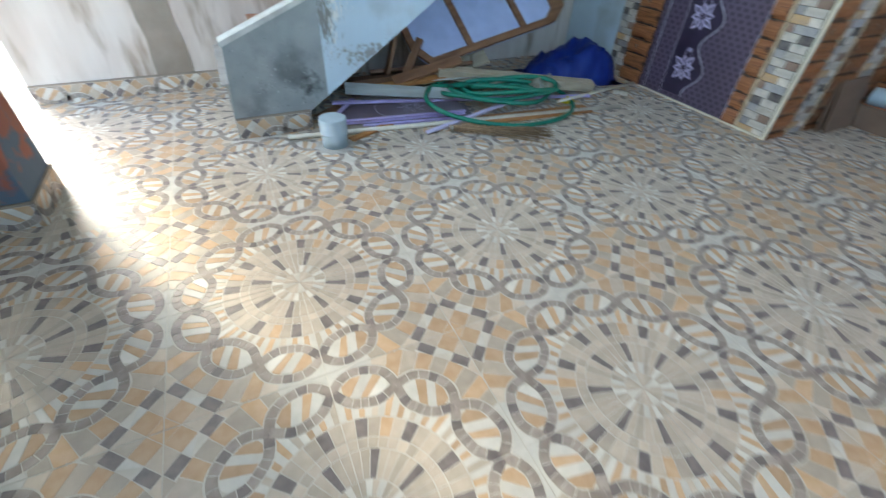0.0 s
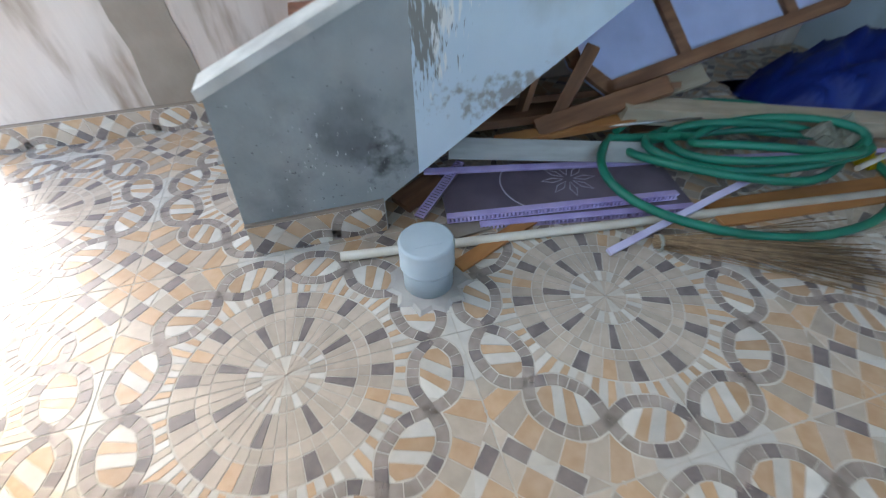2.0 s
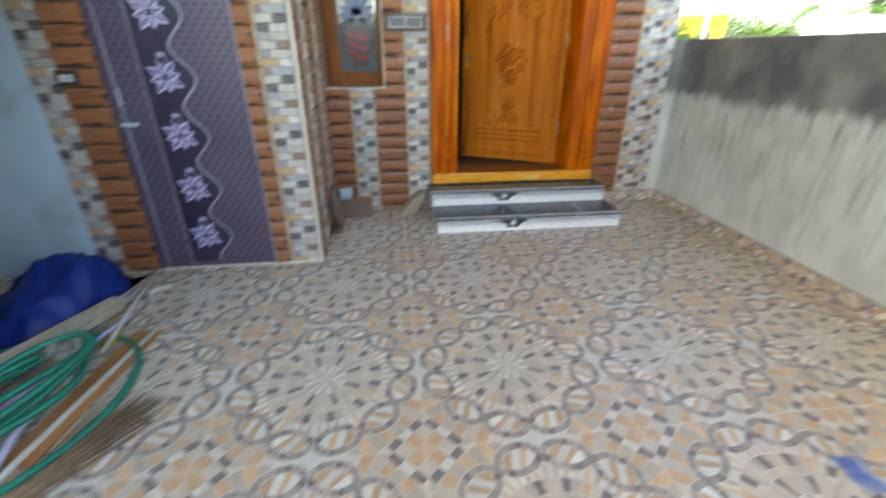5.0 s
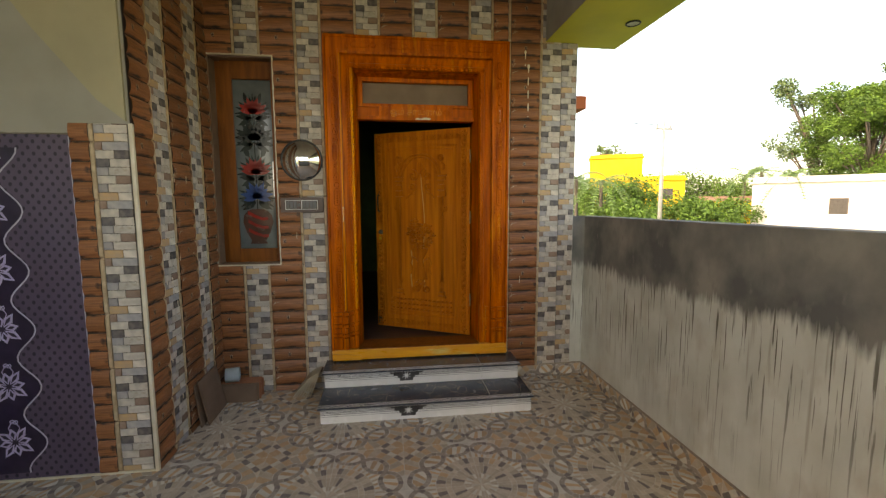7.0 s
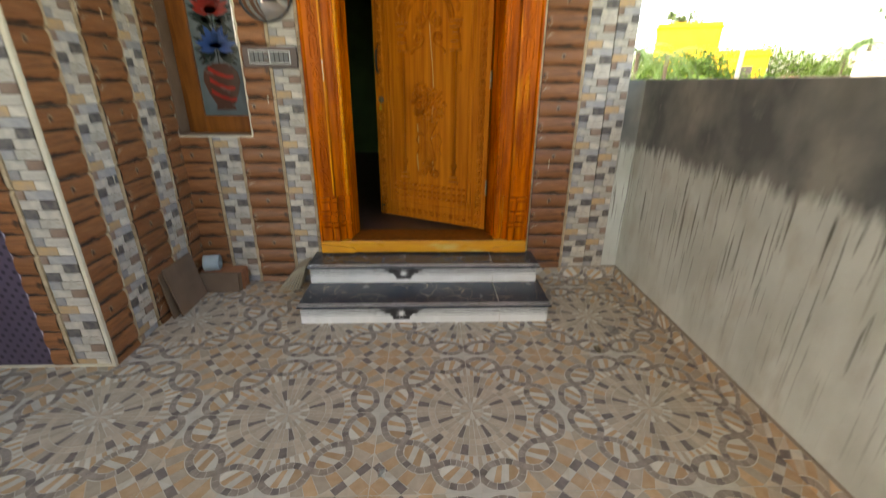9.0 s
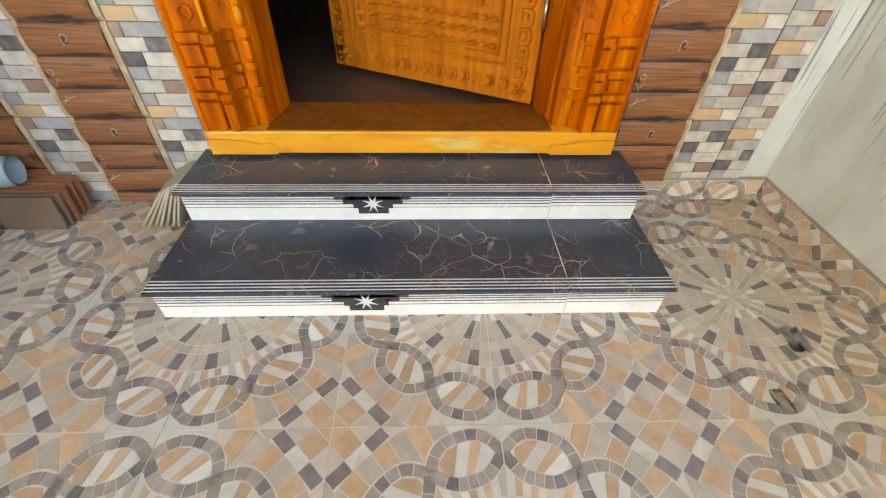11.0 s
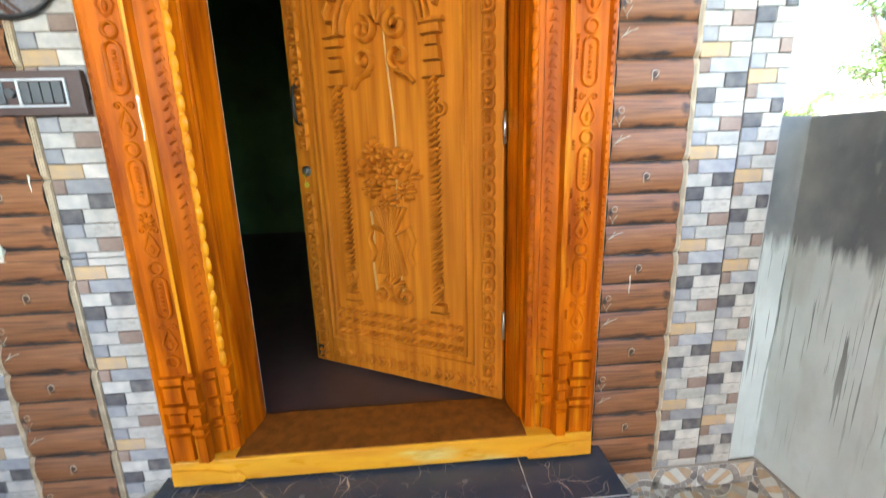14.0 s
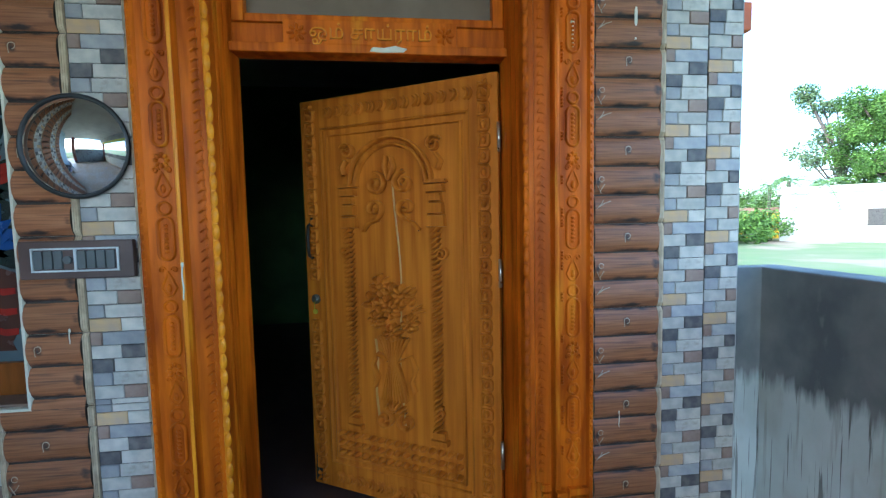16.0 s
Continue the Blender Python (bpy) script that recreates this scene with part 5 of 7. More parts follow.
def step(x0, x1, yl, yr, z0, z1):
    bm = bmesh.new()
    box(bm, x0, x1, yr, yl, z0, z1 - 0.013, m=STEPS_M)
    MRZ = STEPS_M @ Matrix(((0, 0, -1, x0), (-1, 0, 0, 0), (0, 1, 0, z0), (0, 0, 0, 1)))
    riser = part("riser", bm, m_riser, STEPS, "white glazed riser with fine grey stripes")
    h = z1 - z0
    bm = bmesh.new()
    split = -0.60
    for a, b, dv in ((-yl + 0.001, -split - 0.002, 0.0), (-split + 0.002, -yr - 0.001, 0.004)):
        for v in (h - 0.024, h - 0.034, h - 0.044, h - 0.056):
            prism(bm, [(a, v + dv), (b, v + dv), (b, v + dv + 0.0045), (a, v + dv + 0.0045)], 0, 0.0012, 0, MRZ)
        v = h - 0.070
        prism(bm, [(a, v + dv), (b, v + dv), (b, v + dv + 0.002), (a, v + dv + 0.002)], 0, 0.0012, 0, MRZ)
    part("stripes", bm, m_line, riser)
    bm = bmesh.new()
    prism(bm, [(-split - 0.0015, 0), (-split + 0.0015, 0), (-split + 0.0015, h - 0.014), (-split - 0.0015, h - 0.014)], 0, 0.0015, 0, MRZ)
    part("joint", bm, m_joint, riser)
    c = -0.055
    bm = bmesh.new()
    vm = h - 0.055
    for hw, v0, v1 in ((0.138, vm + 0.020, vm + 0.034), (0.100, vm + 0.020, vm + 0.036), (0.108, vm + 0.002, vm + 0.0199), (0.072, vm - 0.018, vm + 0.0019), (0.056, vm - 0.042, vm - 0.0181)):
        prism(bm, [(c - hw, v0), (c + hw, v0), (c + hw, v1), (c - hw, v1)], 0, 0.002, 0, MRZ)
    orn = part("ornament", bm, m_blackglaze, riser, "black stepped ornament")
    bm = bmesh.new()
    for j in range(8):
        a = tau * j / 8 + tau / 16
        prism(bm, [(c + 0.012 * cos(a - 0.4), vm + 0.002 + 0.012 * sin(a - 0.4)), (c + 0.040 * cos(a), vm + 0.002 + 0.040 * sin(a)), (c + 0.012 * cos(a + 0.4), vm + 0.002 + 0.012 * sin(a + 0.4))], 0.002, 0.0032, 0, MRZ)
    prism(bm, arc((c, vm + 0.002), 0.013, 0, 330, 11), 0.002, 0.0033, 0, MRZ)
    part("star", bm, m_riser, orn, "white eight-pointed star")
    for a, b in ((-yl - 0.022, -split - 0.0015), (-split + 0.0015, -yr + 0.022)):
        bm = bmesh.new()
        box(bm, x0 - 0.011, x1, -b, -a, z1 - 0.013, z1, bevel=0.003, m=STEPS_M)
        for j in range(4):
            x = x0 - 0.002 + 0.014 * j
            box(bm, x, x + 0.0045, -b + 0.001, -a - 0.001, z1, z1 + 0.0012, 1, m=STEPS_M)
        part("tread", bm, [m_marble, m_treadline], STEPS, "black marble-look tread with gold veins")
    bm = bmesh.new()
    for k in range(9):
        xa, xb = x0 + (x1 - x0) * k / 9, x0 + (x1 - x0) * (k + 1) / 9
        w = 0.0006 + 0.0012 * (k * 7 % 4) / 3
        box(bm, xa, xb, split - w, split + w, z1 - 0.003, z1 + 0.0013, m=STEPS_M)
    part("tread_joint", bm, m_joint, STEPS, "ragged pale filler in the tread joint")


step(3.82, XW, 0.716, -0.922, 0.0, 0.125)
step(4.178, XW - 0.001, 0.732, -0.922, 0.125, 0.252)

# ---------- window ----------
WIN = empty("window_1", "tall narrow window with flower-pot painted glass in a teak frame", "window", Matrix.Translation((0, 0, 0)), kind="structure")
WY0, WY1, WZ0, WZ1 = 1.115, 1.628, 1.135, 2.865
bm = bmesh.new()
for y0, y1, z0, z1 in ((WY0, WY0 + 0.05, WZ0, WZ1), (WY1 - 0.15, WY1 - 0.06, WZ0, WZ1), (WY0 + 0.05, WY1 - 0.15, WZ0, WZ0 + 0.13), (WY0 + 0.05, WY1 - 0.15, WZ1 - 0.16, WZ1)):
    box(bm, XW + 0.10, XW + 0.16, y0, y1, z0, z1, bevel=0.004)
box(bm, XW + 0.13, XW + 0.16, WY1 - 0.06, WY1, WZ0, WZ1)
part("window_frame", bm, m_windowwood, WIN, "orange-brown teak window frame")
bm = bmesh.new()
box(bm, XW + 0.004, XW + 0.10, WY0 + 0.001, WY0 + 0.012, WZ0, WZ1)
box(bm, XW + 0.004, XW + 0.13, WY0 + 0.012, WY1, WZ0 + 0.001, WZ0 + 0.012)
box(bm, XW + 0.004, XW + 0.13, WY0 + 0.012, WY1, WZ1 - 0.012, WZ1 - 0.001)
box(bm, XW + 0.004, XW + 0.129, WY1 - 0.012, WY1 - 0.0005, WZ0 + 0.012, WZ1 - 0.012)
part("reveal", bm, m_browntile, WIN, "brown tiled window reveal")
bm = bmesh.new()
for y0, y1, z0, z1 in ((WY0 - 0.008, WY0 + 0.002, WZ0 - 0.008, WZ1 + 0.008), (WY0 + 0.002, WY1, WZ0 - 0.008, WZ0 + 0.002), (WY0 + 0.002, WY1, WZ1 - 0.002, WZ1 + 0.008)):
    box(bm, XW - 0.018, XW + 0.004, y0, y1, z0, z1, bevel=0.002)
part("edge_trim", bm, m_trim, WIN, "thin cream edge trim")
bm = bmesh.new()
GY0, GY1, GZ0, GZ1 = WY0 + 0.045, WY1 - 0.145, WZ0 + 0.125, WZ1 - 0.155
box(bm, XW + 0.122, XW + 0.130, GY0, GY1, GZ0, GZ1)
pane = part("pane", bm, m_glasspane, WIN, "frosted grey-blue glass pane")
GM = Matrix(((0, 0, -1, XW + 0.122), (-1, 0, 0, (GY0 + GY1) / 2), (0, 1, 0, GZ0), (0, 0, 0, 1)))


def leaf_shape(bm, c, ln, wd, ang, w, mi=0):
    ca, sa = cos(ang), sin(ang)
    pts = [(0, 0), (ln * 0.3, wd * 0.5), (ln * 0.65, wd * 0.42), (ln, 0), (ln * 0.65, -wd * 0.42), (ln * 0.3, -wd * 0.5)]
    prism(bm, [(c[0] + x * ca - y * sa, c[1] + x * sa + y * ca) for x, y in pts], w, w + 0.001, mi, GM)


bm = bmesh.new()
pot = [(0.072, 0.045), (0.060, 0.075), (0.100, 0.15), (0.126, 0.235), (0.118, 0.295), (0.085, 0.335), (0.045, 0.35)]
prism(bm, [(u, v) for u, v in pot] + [(-u, v) for u, v in pot[::-1]], 0, 0.0015, 0, GM)
for k in range(3):
    v = 0.10 + 0.075 * k
    prism(bm, [(-0.085, v + 0.055), (-0.02, v + 0.02), (0.045, v + 0.0), (0.085, v + 0.005), (0.085, v + 0.028), (0.04, v + 0.026), (-0.02, v + 0.048), (-0.08, v + 0.085)], 0.0015, 0.0025, 1, GM)
part("painted_pot", bm, [m_potbrown, m_petalred], pane)


def painted_flower(v, mt, r, n, spread, wide):
    """Pointed petals fanned upwards in two tiers over dark outlining leaves."""
    bm = bmesh.new()
    for j in range(n):
        a = radians(90 - spread + 2 * spread * j / (n - 1))
        leaf_shape(bm, (0, v), r * (0.82 + 0.18 * (j % 2)), r * wide, a, 0.0022)
    for j in range(n - 2):
        a = radians(90 - spread * 0.75 + 1.5 * spread * j / (n - 3))
        leaf_shape(bm, (0, v - 0.012), r * 0.6, r * wide * 0.8, a, 0.0031)
    part("painted_flower", bm, mt, pane)
    bm = bmesh.new()
    for j in range(n + 1):
        a = radians(90 - spread * 1.15 + 2.3 * spread * j / n)
        leaf_shape(bm, (0, v - 0.004), r * 1.12, r * wide * 0.75, a, 0.0009)
    for sg in (-1, 1):
        for a, ln in ((-28, 0.13), (8, 0.135), (30, 0.10)):
            leaf_shape(bm, (0.01 * sg, v - 0.05), ln, 0.045, radians(a if sg > 0 else 180 - a), 0.0012)
    part("painted_leaves", bm, m_leafdark, pane)


for v, mt, r, n, spread, wide in ((0.455, m_petalblue, 0.145, 9, 105, 0.34), (0.660, m_petalred, 0.150, 9, 80, 0.30), (0.955, m_leafdark, 0.150, 9, 95, 0.42), (1.175, m_petalred, 0.135, 9, 80, 0.32)):
    painted_flower(v, mt, r, n, spread, wide)
bm = bmesh.new()
for sg in (-1, 1):
    ridge(bm, [(0.0, 0.70), (sg * 0.05, 0.80), (sg * 0.055, 0.86), (0.0, 0.93)], 0.008, 0.001, 0.0004, 0, False, GM)
    leaf_shape(bm, (sg * 0.05, 0.80), 0.085, 0.04, radians(60 if sg > 0 else 120), 0.001)
    leaf_shape(bm, (sg * 0.05, 1.27), 0.075, 0.03, radians(75 if sg > 0 else 105), 0.001)
prism(bm, [(-0.004, 0.33), (0.004, 0.33), (0.004, 1.33), (-0.004, 1.33)], 0, 0.0011, 0, GM)
part("painted_stems", bm, m_leafdark, pane)
bm = bmesh.new()
box(bm, XW + 0.092, XW + 0.10, WY0 + 0.05, WY0 + 0.058, 1.72, 2.02)
part("window_handle", bm, m_steel, WIN, "slim steel handle")

# ---------- closet door ----------
CD = empty("door_2", "closed purple printed plastic door with lilac flowers", "door", Matrix.Translation((XP, 0, 0)), kind="structure")
CDM = Matrix(((0, 0, -1, 0), (-1, 0, 0, 0), (0, 1, 0, 0), (0, 0, 0, 1)))
bm = bmesh.new()
U0, U1, DH = -2.752, -1.962, 2.045
prism(bm, [(U0 + 0.045, 0.012), (U1, 0.012), (U1, DH), (U0 + 0.045, DH)], -0.03, 0.004, 0, CDM)
panel = part("leaf", bm, m_purple, CD)
bm = bmesh.new()
prism(bm, [(U0, 0.0), (U0 + 0.043, 0.0), (U0 + 0.043, DH), (U0, DH)], -0.03, 0.010, 0, CDM)
part("side_frame", bm, m_purple, CD)
bm = bmesh.new()
ws = [(U0 + 0.46 + 0.055 * sin(tau * (v - 0.12) / 0.345 - 0.6), v) for v in [0.05 + 0.03 * k for k in range(65)]]
prism(bm, [(U0 + 0.215, 0.05), (U0 + 0.215, 1.97)] + ws[::-1], 0.004, 0.0055, 0, CDM)
dark = part("dark_band", bm, m_purpledark, panel)
bm = bmesh.new()
ridge(bm, ws, 0.009, 0.003, 0.005, 0, False, CDM)
for u in (U0 + 0.215, U0 + 0.048, U1 - 0.004):
    ridge(bm, [(u, 0.02), (u, DH - 0.01)], 0.006, 0.003, 0.004, 0, False, CDM)
part("silver_lines", bm, m_silver, panel)
for k in range(6):
    bm = bmesh.new()
    c = (U0 + 0.345, 0.245 + 0.345 * k)
    for j in range(8):
        a = tau * j / 8 + 0.2
        ln = 0.112 if j % 2 else 0.088
        ca, sa = cos(a), sin(a)
        for x0, x1, wd in ((0.014, ln, 0.050),):
            prism(bm, [(c[0] + x * ca - y * sa, c[1] + x * sa + y * ca) for x, y in ((x0, 0), ((x0 + x1) / 2, wd / 2), (x1, 0), ((x0 + x1) / 2, -wd / 2))], 0.0055, 0.0068, 0, CDM)
            prism(bm, [(c[0] + x * ca - y * sa, c[1] + x * sa + y * ca) for x, y in ((x0 + 0.01, 0), ((x0 + x1) / 2, wd / 5), (x1 - 0.02, 0), ((x0 + x1) / 2, -wd / 5))], 0.0068, 0.0076, 1, CDM)
    for s, a0 in ((1, 1.2), (-1, 2.0), (1, 1.7)):
        ridge(bm, [(c[0] + s * 0.01, c[1] + 0.04), (c[0] + s * 0.03, c[1] + 0.09), (c[0] + 0.01 * s, c[1] + 0.125)] + spiral((c[0] - 0.008 * s, c[1] + 0.125), 0.016, 0.004, a0 - 1.2, 0.9 * s, 8), 0.006, 0.002, 0.0055, 0, False, CDM)
    part("flower_print", bm, [m_flower, m_purpledark], panel)
bm = bmesh.new()
box(bm, U0 + 0.030, U0 + 0.125, 1.00, 1.022, 0.018, 0.032, bevel=0.003, m=CDM)
cyl(bm, CDM @ Vector((U0 + 0.052, 1.011, 0.0)), CDM @ Vector((U0 + 0.052, 1.011, 0.025)), 0.012)
box(bm, U0 + 0.045, U0 + 0.060, 1.12, 1.22, 0.004, 0.010, bevel=0.002, m=CDM)
part("lever_handle", bm, m_pvc, panel, "grey lever handle")
bm = bmesh.new()
prism(bm, [(U0, -0.0), (-YS - 0.0, -0.0), (-YS, 0.012), (U0, 0.012)], 0.004, 0.016, 0, CDM)
part("sill_strip", bm, m_trim, CD, "cream strip along the floor")
bm = bmesh.new()
box(bm, XP - 0.016, XP + 0.006, YS - 0.016, YS + 0.004, 0.0, 2.11, bevel=0.003)
structure("trim_closet_corner", bm, m_trim, "cream corner trim of the tiled closet wall", "trim")

# ---------- wall fittings ----------
mir = empty("convex_mirror", "round convex mirror with thin black rim on the wall", "mirror", Matrix(((0, 0, -1, XW - 0.018), (-1, 0, 0, 0.905), (0, 1, 0, 2.022), (0, 0, 0, 1))))
bm = bmesh.new()
R, H = 0.166, 0.066
SR = (R * R + H * H) / (2 * H)
rings = []
for i in range(17):
    r = R * i / 16
    h = sqrt(SR * SR - r * r) - (SR - H)
    rings.append([bm.verts.new((r * cos(tau * k / 40), r * sin(tau * k / 40), h)) for k in range(40)] if i else [bm.verts.new((0, 0, h))])
for k in range(40):
    bm.faces.new((rings[0][0], rings[1][k], rings[1][(k + 1) % 40]))
    for i in range(1, 16):
        bm.faces.new((rings[i][k], rings[i + 1][k], rings[i + 1][(k + 1) % 40], rings[i][(k + 1) % 40]))
smooth(part("glass", bm, m_mirror, mir, "bulging mirror glass"))
bm = bmesh.new()
tube(bm, [(0.168 * cos(tau * k / 40), 0.168 * sin(tau * k / 40), 0.002) for k in range(40)], 0.0065, 6, closed=True)
part("rim", bm, m_black, mir)

sw = empty("switch_board", "brown wall switch board with two rows of grey switches", "switch", Matrix(((0, 0, -1, XW - 0.016), (-1, 0, 0, 0.915), (0, 1, 0, 1.645), (0, 0, 0, 1))))
bm = bmesh.new()
box(bm, -0.175, 0.178, -0.064, 0.064, 0, 0.022, bevel=0.004)
part("board", bm, m_switchwood, sw)
bm = bmesh.new()
for u0, u1, v0, v1 in ((-0.135, 0.135, -0.040, -0.034), (-0.135, 0.135, 0.034, 0.040), (-0.135, -0.129, -0.034, 0.034), (0.129, 0.135, -0.034, 0.034), (-0.004, 0.004, -0.034, 0.034)):
    box(bm, u0, u1, v0, v1, 0.0221, 0.028, bevel=0.001)
part("frame", bm, m_switchframe, sw, "pale switch frame")
for k in range(8):
    u = -0.112 + 0.030 * (k % 4) + (0.132 if k > 3 else 0)
    bm = bmesh.new()
    if k == 3:
        cyl(bm, (u, 0, 0.0221), (u, 0, 0.034), 0.013, seg=14)
        part("regulator_knob", bm, m_switch, sw)
    else:
        box(bm, u - 0.013, u + 0.013, -0.030, 0.030, 0.0221, 0.030, bevel=0.002)
        part("switch", bm, m_switch, sw)

tl = empty("tube_light", "white tube light fitting, unlit, above the door", "lamp", Matrix.Translation((XW - 0.016, 0.06, 3.405)))
bm = bmesh.new()
box(bm, -0.03, 0, -0.66, 0.66, 0.0, 0.03, bevel=0.004)
part("batten", bm, m_tube, tl)
bm = bmesh.new()
cyl(bm, (-0.048, -0.63, 0.008), (-0.048, 0.63, 0.008), 0.013)
part("tube", bm, m_tube, tl)
for s in (-0.645, 0.645):
    bm = bmesh.new()
    box(bm, -0.062, -0.03, s - 0.012, s + 0.012, -0.008, 0.026, bevel=0.003)
    part("holder", bm, m_tube, tl)
bm = bmesh.new()
box(bm, -0.035, 0, 0.0, 0.085, 0.031, 0.12, bevel=0.004)
part("junction_box", bm, m_tube, tl)


# ---------- clutter under the stairs ----------
cap = empty("pipe_offcut", "grey plastic drain pipe stub with a round cap", "pipe", Matrix.Translation((0.742, 2.535, 0)))
bm = bmesh.new()
cyl(bm, (0, 0, 0.0), (0, 0, 0.13), 0.073, seg=32)
part("pipe", bm, m_pvc, cap)
bm = bmesh.new()
turned = []
for r, z in ((0.074, 0.085), (0.0785, 0.085), (0.0790, 0.092), (0.0775, 0.094), (0.0785, 0.165), (0.0755, 0.172), (0.070, 0.174)):
    turned.append([bm.verts.new((r * cos(tau * k / 36), r * sin(tau * k / 36), z)) for k in range(36)])
for a, b in zip(turned, turned[1:]):
    for k in range(36):
        bm.faces.new((a[k], a[(k + 1) % 36], b[(k + 1) % 36], b[k])).smooth = True
bm.faces.new(turned[-1])
lid = part("lid", bm, m_pvc, cap)
bm = bmesh.new()
for k in range(7):
    box(bm, -0.036 + 0.011 * k, -0.029 + 0.011 * k, -0.030, -0.019 + 0.003 * (k % 2), 0.174, 0.1752)
part("embossed_mark", bm, m_pvc, lid)
bm = bmesh.new()
pts = [(r * cos(a), r * sin(a)) for a, r in [(tau * k / 22, 0.115 + 0.022 * sin(3.1 * k) + 0.012 * rnd.random()) for k in range(22)]]
prism(bm, pts, 0.0, 0.007, 0, None, 0.15)
part("cement_ring", bm, m_cement, cap, "rough cement ring round the pipe")


def rod(name, a, b, r, mat, label, category, seg=10):
    bm = bmesh.new()
    a, b = Vector(a), Vector(b)
    c = (a + b) / 2
    cyl(bm, a - c, b - c, r, seg=seg)
    ob = part(name, bm, mat)
    ob.location = c
    return tagged(ob, label, category)


def plank(name, a, b, w, t, mat, label, category, roll=0.0, taper=1.0):
    """A board from a to b, w wide and t thick."""
    bm = bmesh.new()
    a, b = Vector(a), Vector(b)
    L = (b - a).length
    box(bm, -L / 2, L / 2, -w / 2, w / 2, -t / 2, t / 2, bevel=min(0.003, t * 0.2))
    for v in bm.verts:
        v.co.y += 0.012 * w * sin(7 * v.co.x)
        if v.co.x > 0:
            v.co.y *= taper
    ob = part(name, bm, mat)
    q = (b - a).to_track_quat("X", "Z").to_matrix().to_4x4()
    ob.matrix_world = Matrix.Translation((a + b) / 2) @ q @ pose(0, 0, 0, roll)
    return tagged(ob, label, category)


rod("white_pipe", (0.50, 2.70, 0.016), (2.853, 2.405, 0.016), 0.0155, m_whitepvc, "long dirty white plastic pipe lying on the floor", "pipe", 14)
rod("thin_pipe", (2.40, 2.58, 0.045), (3.37, 2.79, 0.013), 0.011, m_whitepvc, "thin grey-white pipe running to the closet door", "pipe")
bm = bmesh.new()
cyl(bm, (0, 0, 0), (0.06, -0.03, 0), 0.018, seg=12)
cyl(bm, (0.05, -0.03, 0), (0.075, -0.085, 0), 0.017, seg=12)
ob = tagged(part("pipe_elbow", bm, m_whitepvc), "white plastic pipe elbow on the floor by the closet", "pipe")
ob.location = (3.02, 2.66, 0.018)
plank("lilac_strip", (0.84, 2.98, 0.085), (2.75, 2.63, 0.030), 0.024, 0.014, m_lilac, "long lilac plastic strip lying over the panels", "strip", 20)
plank("lilac_stick", (1.305, 2.475, 0.018), (2.12, 2.66, 0.075), 0.024, 0.014, m_palelilac, "pale lilac plastic strip lying across the pipe", "strip", 15)
plank("dark_offcut", (0.73, 2.90, 0.02), (0.90, 2.99, 0.04), 0.10, 0.024, m_plank, "dark brown board offcut behind the wing wall", "board")
plank("tile_offcut", (0.80, 2.715, 0.006), (1.02, 2.745, 0.006), 0.085, 0.010, m_cementpatch, "grey-brown tile offcut lying beside the pipe stub", "tile")


def cell_strip(a, b, w, label):
    """A hollow plastic strip with open cells along its face."""
    a, b = Vector(a), Vector(b)
    L = (b - a).length
    q = (b - a).to_track_quat("X", "Z").to_matrix().to_4x4()
    th = empty("lilac_offcut", label, "strip", Matrix.Translation((a + b) / 2) @ q)
    bm = bmesh.new()
    box(bm, -L / 2, L / 2, -w / 2, w / 2, -0.006, 0.004, bevel=0.001)
    part("core", bm, m_purplepanel, th, "dark hollow core")
    bm = bmesh.new()
    for y in (-w / 2, w / 2 - 0.004):
        box(bm, -L / 2, L / 2, y, y + 0.004, 0.004, 0.008)
    k = -L / 2
    while k < L / 2:
        box(bm, k, k + 0.007, -w / 2 + 0.004, w / 2 - 0.004, 0.004, 0.0075)
        k += 0.013
    part("ribs", bm, m_lilac, th, "lilac ribs between the cells")
    return th


cell_strip((0.775, 2.79, 0.036), (0.985, 3.0, 0.080), 0.036, "short lilac hollow plastic strip leaning on the panels")


def cell_panel(c, rz, L, Wd, z, lilac_side, flower):
    th = empty("pvc_panel", "grey-purple printed plastic door panel with hollow lilac edge", "panel", Matrix.Translation((c[0], c[1], z)) @ pose(0, 0, 0, 1.0, -0.6, rz), "offcut door panels")
    bm = bmesh.new()
    box(bm, -L / 2, L / 2, -Wd / 2, Wd / 2, 0, 0.022, bevel=0.001)
    sheet = part("sheet", bm, m_purplepanel, th)
    bm = bmesh.new()
    s = lilac_side
    for v0, v1 in ((0.0, 0.004), (0.020, 0.024)):
        box(bm, -L / 2, L / 2, s * Wd / 2, s * (Wd / 2 + 0.026), v0, v1)
    k = -L / 2
    while k < L / 2:
        box(bm, k, k + 0.006, s * Wd / 2, s * (Wd / 2 + 0.024), 0.004, 0.020)
        k += 0.014
    part("hollow_edge", bm, m_lilac, th, "lilac hollow-core edge")
    if flower:
        bm = bmesh.new()
        for j in range(8):
            a = tau * j / 8
            ridge(bm, [(0.06 + 0.02 * cos(a), 0.02 * sin(a)), (0.06 + 0.06 * cos(a + 0.22), 0.06 * sin(a + 0.22)), (0.06 + 0.10 * cos(a), 0.10 * sin(a)), (0.06 + 0.06 * cos(a - 0.22), 0.06 * sin(a - 0.22))], 0.005, 0.0015, 0.022, 0, True)
        ridge(bm, arc((-0.02, 0.0), 0.17, 120, 240, 14), 0.006, 0.0015, 0.022)
        part("flower_print", bm, m_silver, th)
    return th


cell_panel((1.285, 2.835), -8.5, 0.81, 0.25, 0.030, -1, True)
